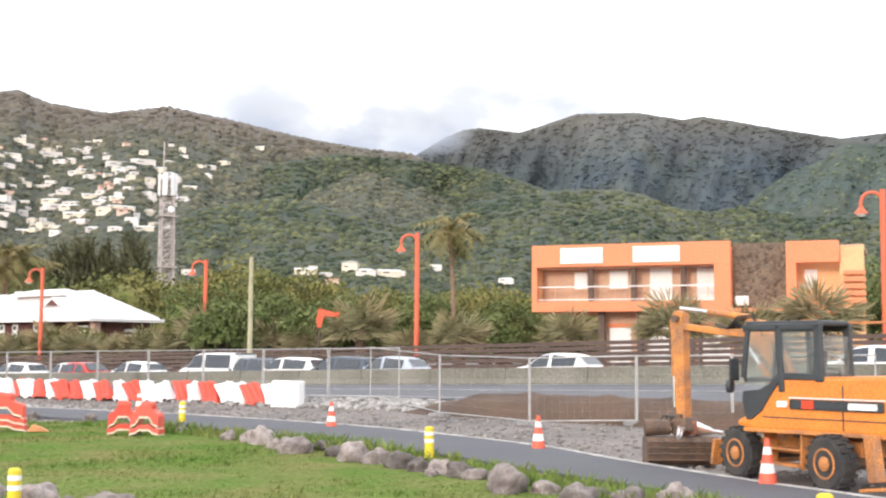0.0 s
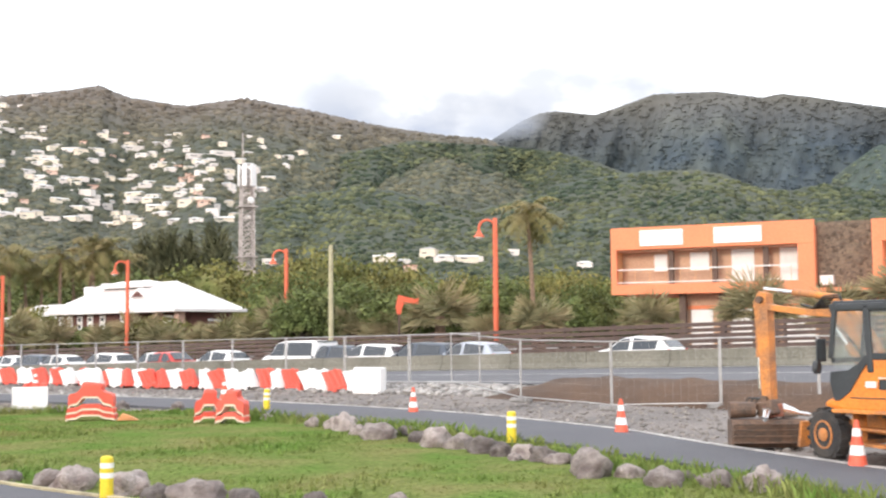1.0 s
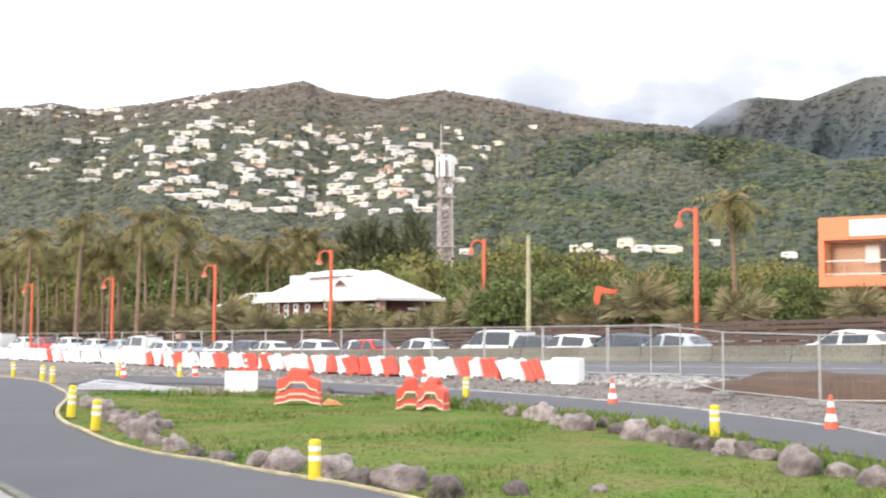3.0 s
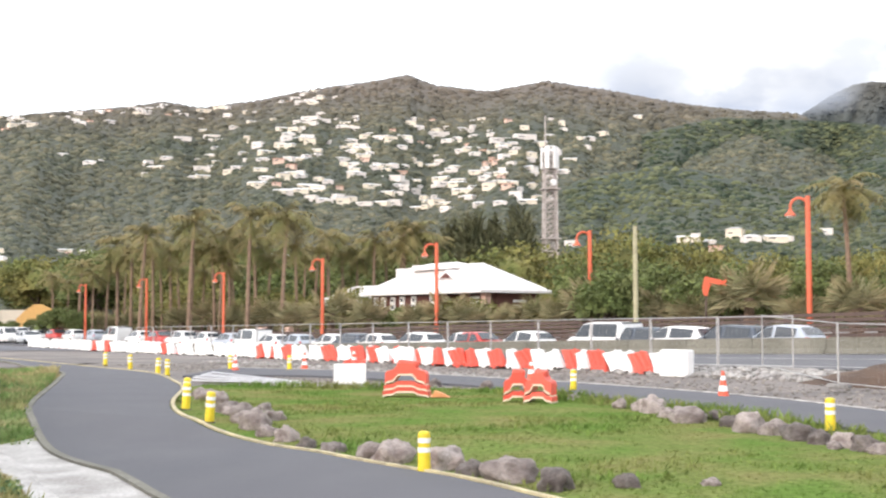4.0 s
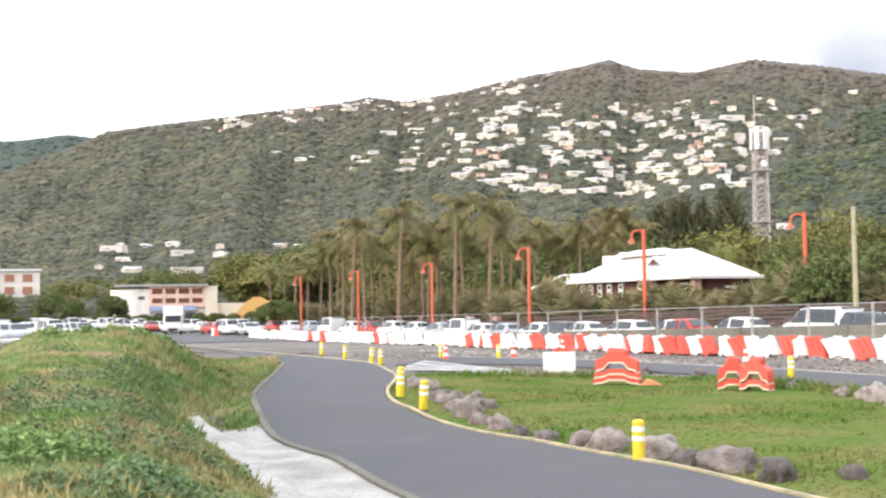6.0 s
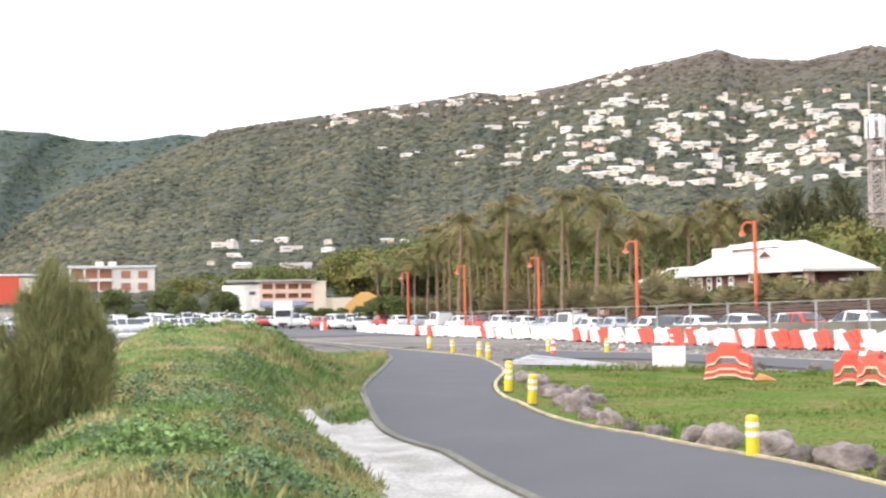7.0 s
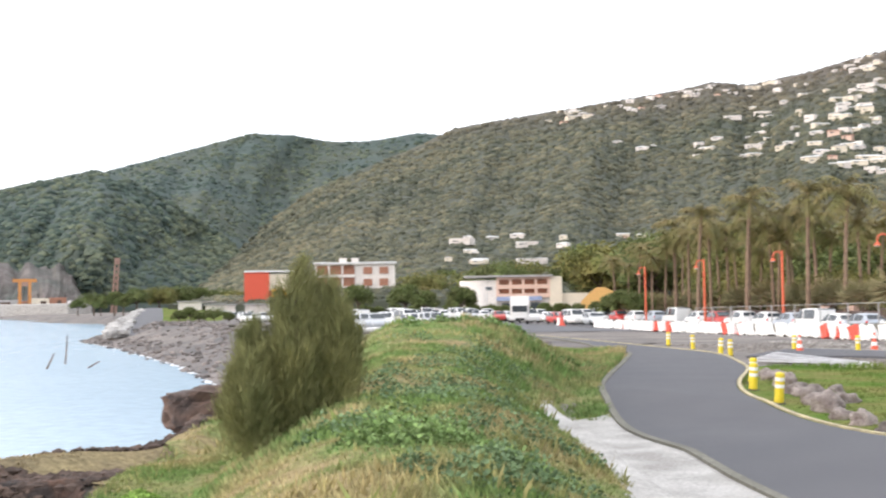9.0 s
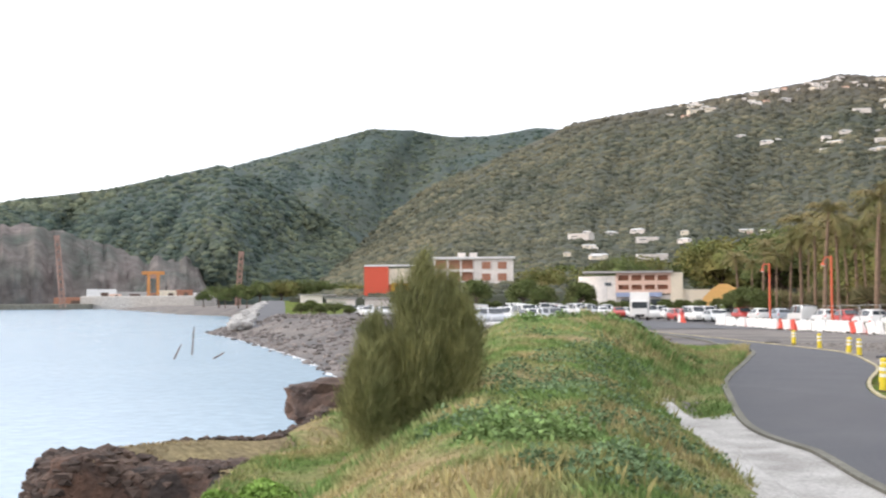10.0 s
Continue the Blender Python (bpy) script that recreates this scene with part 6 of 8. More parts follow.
for az, top, k in ((11.1, 1.95, 0), (7.9, 1.35, 1), (3.9, 2.5, 0), (-0.8, 1.8, 1), (-5.8, 1.95, 0), (-10.8, 2.75, 0), (-17.3, 3.15, 0), (13.8, 1.05, 1), (16.8, 0.8, 1), (6.4, 1.1, 1), (1.6, 1.0, 1), (19.3, 0.75, 1), (21.6, 1.0, 0),
                   (23.4, 1.4, 0), (24.9, 0.8, 1), (26.3, 1.0, 0), (27.7, 0.7, 1), (29.0, 0.9, 0), (30.3, 0.6, 1), (31.6, 0.6, 1), (32.9, 0.5, 0), (34.0, 0.4, 1), (35.0, 0.3, 1), (17.9, 1.2, 0), (14.9, 0.7, 1), (12.4, 1.0, 1), (-14.2, 2.2, 1)):
    d = road_d(az, 54.0)
    p = bearing(az, d)
    h = EYE_Z + d * math.tan(radians(top)) - land_at(p.x, p.y)
    stand(T_FAN[k], used, az, d, h / (2.6, 2.2)[k], az * 40)
for i in range(46):        # undergrowth below the palms
    az = 21.5 + i * 0.33 + float(gg.uniform(-.12, .12))
    d = road_d(az, 56.5) * float(gg.uniform(1.02, 1.14))
    stand(T_GREEN[int(gg.choice([1, 2]))], used, az, d, float(gg.uniform(0.55, 1.0)), az * 70)
shrub = needle_tree("casuarina_shrub", 2.5, 3.1, 72, "olive-green feathery casuarina shrub on the grassy bank", 80000, 0.19,
                    mat("shrub_needles", (0.265, 0.255, 0.105), 0.8, 0.4, 1.2, 6, tint=(0.15, 0.165, 0.07), island=0.3, spec=0.2), low=0.02, width=0.03,
                    lobes=((0.0, 0.0, 1.06, 0.6), (-0.5, -0.45, 0.66, 0.62), (0.42, 0.62, 0.8, 0.58), (-0.2, -0.9, 0.5, 0.5), (0.0, 0.2, 0.92, 0.8)))
p = onland(bearing(51.0, 18.6), -0.2)
shrub.matrix_basis = Matrix.Translation(p) @ Matrix.Diagonal((0.84, 0.84, 1.14, 1.0))

# ---------------------------------------------------------------- slatted fence, lamps, mast
M_FENCE = mat("brown_slats", (0.115, 0.075, 0.06), 0.8, 0.35, 2, 20, 0.2, tint=(0.07, 0.05, 0.045))
M_LAMP = mat("red_orange_lamp_paint", (0.68, 0.13, 0.055), 0.5, 0.2, 1, 20, tint=(0.56, 0.13, 0.065))
fence = thing("slatted_fence", pose(0, 0, 0), "long brown slatted wooden fence along the road", "fence")
for i in range(-16, 38):
    a, b = onland(on_road(i * 3.0, 51.3)), onland(on_road(i * 3.0 + 3.0, 51.3))
    boxed("fence_post", (0.12, 0.12, 1.95), tuple(a + Vector((0, 0, 1.05))), M_FENCE, fence, (0, 0, 37))
    ang = math.degrees(math.atan2(b.y - a.y, b.x - a.x))
    tilt = -math.degrees(math.asin((b.z - a.z) / (b - a).length))
    for j in range(7 if i < 20 else 4):
        hgt = 0.3 + j * (0.26 if i < 20 else 0.42)
        c = (a + b) / 2 - N * 0.07 + Vector((0, 0, hgt))
        boxed("slat", (3.0, 0.03, 0.19 if i < 20 else 0.36), tuple(c), M_FENCE, fence, (0, tilt, ang))


def street_lamp():
    t = thing("street_lamp", pose(0, 0, 0), "red-orange street lamp with a curved swan-neck arm", "street lamp", "red street lamps along the road")
    part("column", rod(rod(bmesh.new(), (0, 0, -0.2), (0, 0, 1.0), 0.18, 0.17, 12), (0, 0, 1.0), (0, 0, 8.3), 0.155, 0.13, 12), M_LAMP, t)
    arc = [(0.0, 0, 7.75)] + [(-0.45 + 0.45 * math.cos(a), 0, 7.75 + 0.45 * math.sin(a)) for a in np.linspace(0.3, math.pi, 9)] + [(-0.9, 0, 7.6)]
    part("swan_neck", tube(bmesh.new(), arc, 0.075, 8), M_LAMP, t)
    sh = part("shade", lathe(bmesh.new(), [(0.3, 7.25), (0.26, 7.33), (0.12, 7.5), (0.07, 7.62), (0.03, 7.65)], 16), M_LAMP, t)
    part("lamp_glass", lathe(bmesh.new(), [(0.12, 7.14), (0.2, 7.2), (0.2, 7.26)], 14), mat("frosted_lamp_glass", (0.8, 0.75, 0.68), 0.3, 0.1), sh)
    sh.matrix_basis = pose(-0.9, 0, 0)
    return t


lamp0 = street_lamp()
lamp0.matrix_basis = pose(*onland(bearing(1.25, 67.5)), 0, 0, 0)
for az, d, k in ((11.15, 84, 1), (18.4, 92, 1), (-20.05, 56, 1), (23.8, 104, 0.97), (28.4, 112, 0.87), (31.9, 124, 0.84), (34.6, 140, 0.82)):
    lamp = copy_thing(lamp0, pose(*onland(bearing(az, d)), 0, 0, az))
    lamp.scale = (k, k, k)


def lattice_mast():
    M = mat("mast_steel", (0.50, 0.44, 0.41), 0.55, 0.25, 1, 12, metal=0.3)
    d = 150
    p = onland(bearing(13.0, d))
    t = thing("radio_mast", Matrix.Translation(p) @ pose(0, 0, 0, 0, 0, 25), "grey steel lattice radio mast with white antennas", "radio mast")
    H = 23.6
    half = lambda z: float(np.interp(z, [0, 7, 10, H], [1.75, 1.05, 0.8, 0.68]))
    levels = [0, 2.3, 4.3, 6.0, 7.4, 8.7]
    while levels[-1] < H - 1.5:
        levels.append(levels[-1] + 1.25)
    levels.append(H)
    for z0, z1 in zip(levels, levels[1:]):
        a, b = half(z0), half(z1)
        c0 = [(-a, -a, z0 - (0.5 if z0 == 0 else 0)), (a, -a, z0 - (0.5 if z0 == 0 else 0)), (a, a, z0 - (0.5 if z0 == 0 else 0)), (-a, a, z0 - (0.5 if z0 == 0 else 0))]
        c1 = [(-b, -b, z1), (b, -b, z1), (b, b, z1), (-b, b, z1)]
        for k in range(4):
            rodded("leg", c0[k], c1[k], 0.12, M, t, None, 6)
        for k in range(4):
            rodded("brace", c0[k], c1[(k + 1) % 4], 0.07, M, t, None, 5)
            rodded("brace", c0[(k + 1) % 4], c1[k], 0.07, M, t, None, 5)
            rodded("strut", c1[k], c1[(k + 1) % 4], 0.07, M, t, None, 5)
    for z in (8.7, 12.8, 19.0):
        boxed("platform", (2.3, 2.3, 0.14), (0, 0, z), M, t)
    for k in range(6):
        a = 2 * math.pi * k / 6
        boxed("antenna", (0.55, 0.25, 2.7), (1.02 * math.cos(a), 1.02 * math.sin(a), 22.9), M_WHITE, t, (0, 0, math.degrees(a) + 90), 0.04, "white panel antenna")
    for k, (z, r) in enumerate(((19.8, 0.45), (16.0, 0.3), (12.2, 0.3))):
        a = -1.2 + k
        rodded("dish", (0.8 * math.cos(a), 0.8 * math.sin(a), z), (1.05 * math.cos(a), 1.05 * math.sin(a), z), r, M_WHITE, t, r * 0.8, 16, "white round dish antenna")
    rodded("top_rod", (-0.5, 0.2, 22), (-0.5, 0.2, 28.3), 0.09, M, t)
    boxed("antenna_frame", (1.7, 1.7, 0.14), (0, 0, 21.6), M, t)


lattice_mast()
pole = rodded("utility_pole", (0, 0, -0.3), (0, 0, 7.4), 0.15, mat("weathered_pale_wood", (0.46, 0.42, 0.27), 0.9, 0.3, 2, 20), None, 0.12)
pole.matrix_basis = pose(*onland(bearing(9.05, 68)))
tagged(pole, "bare pale wooden utility pole behind the fence", "pole")

# red jib behind the trees
jib = bmesh.new()
prism(jib, [(-0.9, 0), (-0.7, 0.9), (0.5, 0.6), (0.9, 0.65), (0.9, 0.1), (0.3, 0.25), (-0.3, 0.2), (-0.5, -0.6), (-0.8, -0.6)], -0.15, 0.15, 0.03)
jib_ob = part("digger_arm", jib, mat("bright_red_paint", (0.75, 0.12, 0.05), 0.5, 0.2))
jib_ob.matrix_basis = pose(*(bearing(5.45, 71) + Vector((0, 0, EYE_Z + 71 * math.tan(radians(1.45))))), 0, 0, 5)
tagged(jib_ob, "bright red digger arm raised above the fence", "digger arm")
rodded("arm_mast", (-0.6, 0, -0.5), (-0.7, 0, -4.0), 0.09, M_FENCE, jib_ob)
jib_ob.scale = (0.75, 0.75, 0.75)

# ---------------------------------------------------------------- cars
M_TYRE = M_RUBBER
M_GLASS = mat("car_glass", (0.05, 0.058, 0.068), 0.08, 0.15, 1.5, 8, spec=0.5)
M_RIM = mat("grey_wheel_rim", (0.4, 0.4, 0.41), 0.4, 0.2, 3, 20, metal=0.6)
M_TAIL = mat("red_tail_lamp", (0.55, 0.04, 0.03), 0.25, 0.1)
M_HEAD = mat("clear_headlamp", (0.75, 0.75, 0.73), 0.15, 0.1)
M_TRIM = mat("black_car_trim", (0.03, 0.03, 0.032), 0.6, 0.2)


def paint(name, col):
    return mat(name, col, 0.28, 0.06, 2, 20, spec=0.6)


# stations of a body: x, sill, belt, top, half width, half width at the top
SHAPES = {
    "hatch": [(-2.0, .42, .60, .66, .62, .56), (-1.9, .28, .72, .78, .76, .66), (-1.45, .22, .82, .90, .82, .72), (-0.98, .22, .88, .97, .84, .74), (-0.30, .20, .92, 1.40, .85, .62), (0.15, .20, .94, 1.47, .85, .62),
              (0.20, .20, .94, 1.47, .85, .62), (1.0, .20, .95, 1.45, .85, .61), (1.42, .22, .97, 1.36, .84, .60), (1.82, .26, .95, 1.02, .80, .66), (1.98, .34, .80, .86, .70, .60)],
    "wagon": [(-2.15, .42, .62, .68, .64, .58), (-2.05, .28, .74, .80, .78, .68), (-1.55, .22, .86, .94, .84, .74), (-1.1, .22, .92, 1.0, .86, .76), (-0.45, .20, .96, 1.46, .87, .64), (0.1, .20, .97, 1.52, .87, .64),
              (0.16, .20, .97, 1.52, .87, .64), (1.2, .20, .98, 1.5, .87, .63), (1.75, .22, .99, 1.42, .86, .62), (2.05, .26, .97, 1.04, .82, .68), (2.15, .34, .80, .86, .74, .62)],
    "van": [(-2.1, .42, .72, .80, .70, .64), (-2.0, .28, .86, .94, .82, .72), (-1.6, .22, 1.0, 1.08, .86, .78), (-1.35, .22, 1.04, 1.12, .88, .80), (-0.75, .20, 1.06, 1.74, .90, .74), (-0.1, .20, 1.06, 1.82, .90, .76),
            (-0.04, .20, 1.06, 1.82, .90, .76), (1.4, .20, 1.06, 1.83, .90, .77), (1.98, .22, 1.06, 1.80, .89, .77), (2.08, .26, 1.04, 1.72, .87, .76), (2.14, .34, .84, .9, .84, .74)]}


def car(kind, m_paint, label, group="cars in traffic", near=True):
    t = thing("car", pose(0, 0, -40), label, "car", group)
    st = SHAPES[kind]
    body = bmesh.new()

    def ring(bm, q):
        x, lo, belt, top, w, wt = q
        pts = [(w * .86, lo), (w * .97, lo + .1), (w, (lo + belt) / 2), (w * .985, belt), (w * .38 + wt * .62, belt * .42 + top * .58), (wt, top), (wt * .7, top + .035), (wt * .3, top + .05)]
        return [bm.verts.new((x, y, z)) for y, z in pts] + [bm.verts.new((x, -y, z)) for y, z in reversed(pts)]
    # a smooth run of stations between the given ones
    fine, full = [], [np.array(q) for q in st]
    for i, (p, q) in enumerate(zip(full, full[1:])):
        before, after = full[max(i - 1, 0)], full[min(i + 2, len(full) - 1)]
        for u in (0.0, 0.35, 0.7):
            c = 0.5 * (2 * p + (q - before) * u + (2 * before - 5 * p + 4 * q - after) * u * u + (3 * p - before - 3 * q + after) * u ** 3)
            fine.append(np.array([p[0] + (q[0] - p[0]) * u, *(p + (q - p) * u * 0.6 + (c - p) * 0.4)[1:]]))
    fine.append(full[-1])
    rb = [ring(body, q) for q in fine]
    for i, (a, b) in enumerate(zip(rb, rb[1:])):
        for k in range(16):
            body.faces.new((a[k], a[(k + 1) % 16], b[(k + 1) % 16], b[k]))
    body.faces.new(rb[0][::-1]), body.faces.new(rb[-1])
    bmesh.ops.recalc_face_normals(body, faces=body.faces[:])
    for f_ in body.faces:
        f_.smooth = True
    ob = part("body", body, m_paint, t)
    # panes set just proud of the body
    def pane(name, c, out):
        bm = bmesh.new()
        o = Vector(out) * 0.03
        m_ = sum((Vector(q) for q in c), Vector()) / len(c)
        bm.faces.new([bm.verts.new(m_ + (Vector(q) - m_) * 0.88 + o) for q in c])
        part(name, bm, M_GLASS, t)
    P = lambda i, s, hi: (st[i][0], s * (st[i][5] if hi else st[i][4] * .985), st[i][3] if hi else st[i][2])
    for s in (-1, 1):
        pane("side_window", [P(3, s, 0), P(5, s, 0), P(5, s, 1), P(4, s, 1)], (0, s, 0.25))
        pane("side_window", [P(6, s, 0), P(8, s, 0), P(8, s, 1), P(6, s, 1)], (0, s, 0.25))
    pane("windscreen", [P(3, -1, 1), P(3, 1, 1), P(4, 1, 1), P(4, -1, 1)], (-0.9, 0, 3.2))
    pane("rear_window", [P(8, -1, 1), P(8, 1, 1), P(9, 1, 1), P(9, -1, 1)], (0.9, 0, 1.9))
    L = st[-1][0]
    for x in (-L * .64, L * .62):
        for s in (-1, 1):
            w = part("wheel", rod(bmesh.new(), (x, s * .62, .31), (x, s * .84, .31), .31, None, 20), M_TYRE, t)
            if near:
                part("rim", rod(bmesh.new(), (x, s * .84, .31), (x, s * .862, .31), .2, .16, 14), M_RIM, w)
    for s in ((-1, 1) if near else ()):
        boxed("tail_lamp", (.08, .16, .26), (L - .1, s * (st[-2][4] - .1), .86), M_TAIL, t, bevel=.02)
        boxed("headlamp", (.16, .2, .13), (-L + .12, s * .56, .66), M_HEAD, t, (0, 0, 0), .02)
        boxed("door_mirror", (.1, .16, .11), (st[3][0] + .25, s * .92, .98), m_paint, t, bevel=.03)
        boxed("door_handle", (.16, .02, .03), (.05, s * .86, .84), M_TRIM, t)
    if not near:
        return t
    boxed("bumper", (.1, 1.3, .16), (L - .02, 0, .42), M_TRIM, t, bevel=.03)
    boxed("number_plate", (.02, .5, .1), (L + .04, 0, .55), M_WHITE, t)
    return t


CARS = {"w_hatch": car("hatch", paint("white_car_paint", (.82, .82, .81)), "white hatchback car in the queue"),
        "w_wagon": car("wagon", paint("bright_white_car_paint", (.84, .83, .82)), "white estate car in the queue"),
        "w_van": car("van", paint("white_van_paint", (.8, .8, .79)), "white small van in the queue"),
        "grey": car("hatch", paint("grey_car_paint", (.42, .46, .52)), "silver-grey hatchback car in the queue"),
        "dark": car("wagon", paint("dark_car_paint", (.06, .075, .10)), "dark blue estate car in the queue"),
        "red": car("hatch", paint("red_car_paint", (.55, .05, .04)), "red hatchback car in the queue")}
CARS_FAR = [car("hatch", paint("far_white_paint", (.82, .82, .81)), "white hatchback car far along the shore road", "cars on the shore road", False),
            car("van", paint("far_van_paint", (.82, .81, .79)), "white van far along the shore road", "cars on the shore road", False),
            car("wagon", paint("far_silver_paint", (.5, .52, .55)), "silver estate car far along the shore road", "cars on the shore road", False),
            car("hatch", paint("far_red_paint", (.5, .06, .05)), "red car far along the shore road", "cars on the shore road", False)]
for kind, az in (("w_hatch", -5.3), ("grey", 2.5), ("dark", 4.7), ("w_wagon", 7.15), ("dark", 8.75), ("w_van", 10.55), ("w_hatch", 14.2), ("red", 16.3), ("w_hatch", 17.1), ("w_wagon", 19.3), ("w_hatch", 21.3), ("dark", 22.4),
                 ("w_hatch", 23.4), ("grey", 25.0), ("w_hatch", 26.1), ("w_van", 27.1), ("grey", 28.1), ("w_hatch", 29.2), ("w_wagon", 30.3), ("red", 31.2), ("w_hatch", 32.2), ("w_van", 33.2), ("grey", 34.2), ("w_hatch", 35.1), ("red", 35.8), ("w_van", 36.7), ("w_wagon", -19.5)):
    d = road_d(az, 46.8)
    p = onland(bearing(az, d), 0.06)
    stand(CARS[kind], used, az, d, 1.1, 180 + 143.1 if kind != "red" else 143.1, 0.06)
# cars parked and waiting far along the shore road
ga = np.random.default_rng(81)
for i in range(46):
    az = float(ga.uniform(40.3, 54.5))
    d = float(ga.choice([186, 205, 226, 250, 276])) * float(ga.uniform(0.98, 1.02))
    stand(CARS_FAR[int(ga.choice(4, p=[.5, .2, .2, .1]))], used, az, d, 1.0, float(ga.choice([150, 155, 330, 160])), 0.05)
for i in range(34):
    az = float(36.6 + i * 0.27 + ga.uniform(-.05, .05))
    stand(CARS_FAR[int(ga.choice(4, p=[.45, .25, .2, .1]))], used, az, float(np.interp(az, [36, 46], [140, 185]) * ga.choice([1.0, 1.06, 1.13])), 1.0, float(ga.choice([140, 320, 150])), 0.05)


for i in range(20):
    az = 44.6 + i * 0.25 + float(ga.uniform(-.08, .08))
    stand(CARS_FAR[int(ga.choice(4, p=[.55, .2, .2, .05]))], used, az, float(ga.choice([112, 124, 138, 150])), 1.0, float(ga.choice([150, 155, 330, 160])), 0.05)


def lorry():
    p = onland(bearing(40.5, 140), 0.05)
    t = thing("truck", pose(*p, 0, 0, 130), "white box lorry waiting on the shore road", "truck")
    boxed("cargo_box", (3.6, 2.2, 2.5), (0.6, 0, 1.95), M_WHITE, t, bevel=0.05)
    boxed("driver_cab", (1.5, 2.0, 1.9), (-2.0, 0, 1.35), M_WHITE, t, bevel=0.2)
    boxed("windscreen", (0.03, 1.7, 0.7), (-2.76, 0, 1.75), M_GLASS, t)
    boxed("chassis", (5.2, 1.0, 0.3), (-0.2, 0, 0.55), M_TRIM, t)
    for x in (-1.9, 1.5):
        for s in (-1, 1):
            rodded("wheel", (x, s * .7, .42), (x, s * 1.0, .42), .42, M_TYRE, t, None, 18)


lorry()
road_strip("shore_road", 60, 330, 20.0, 33.0, M_ROAD, 0.04, "grey shore road and car park", n=60, m=4)


def guard_rail():
    t = thing("guard_rail", pose(0, 0, 0), "pale steel guard rail along the shore road", "guard rail")
    for i in range(15):
        a, b = onland(bearing(45.0 + i * 0.42, 90 - i * 0.6)), onland(bearing(45.42 + i * 0.42, 89.4 - i * 0.6))
        rodded("rail", a + Vector((0, 0, .62)), b + Vector((0, 0, .62)), .16, M_WHITE, t, None, 6)
        rodded("rail_post", a, a + Vector((0, 0, .7)), .06, M_STEEL, t, None, 6)


guard_rail()

# ---------------------------------------------------------------- orange building
M_ORANGE = mat("orange_render", (0.80, 0.27, 0.13), 0.85, 0.15, 0.6, 8, tint=(0.66, 0.21, 0.11))
M_ORANGE_L = mat("pale_lit_orange_render", (0.80, 0.47, 0.24), 0.85, 0.15, 0.6, 8)
M_TAN = mat("tan_render", (0.62, 0.40, 0.27), 0.85, 0.2, 0.6, 8)
M_DARKBROWN = mat("brown_column", (0.13, 0.085, 0.065), 0.8, 0.2, 0.8, 10)
M_SHUTTER = mat("white_shutter", (0.84, 0.83, 0.80), 0.6, 0.08, 2, 20)
M_STONE = mat("rough_stone_facing", (0.16, 0.12, 0.085), 0.95, 0.4, 1.5, 8, 0.8, tint=(0.09, 0.07, 0.055), island=0.4)


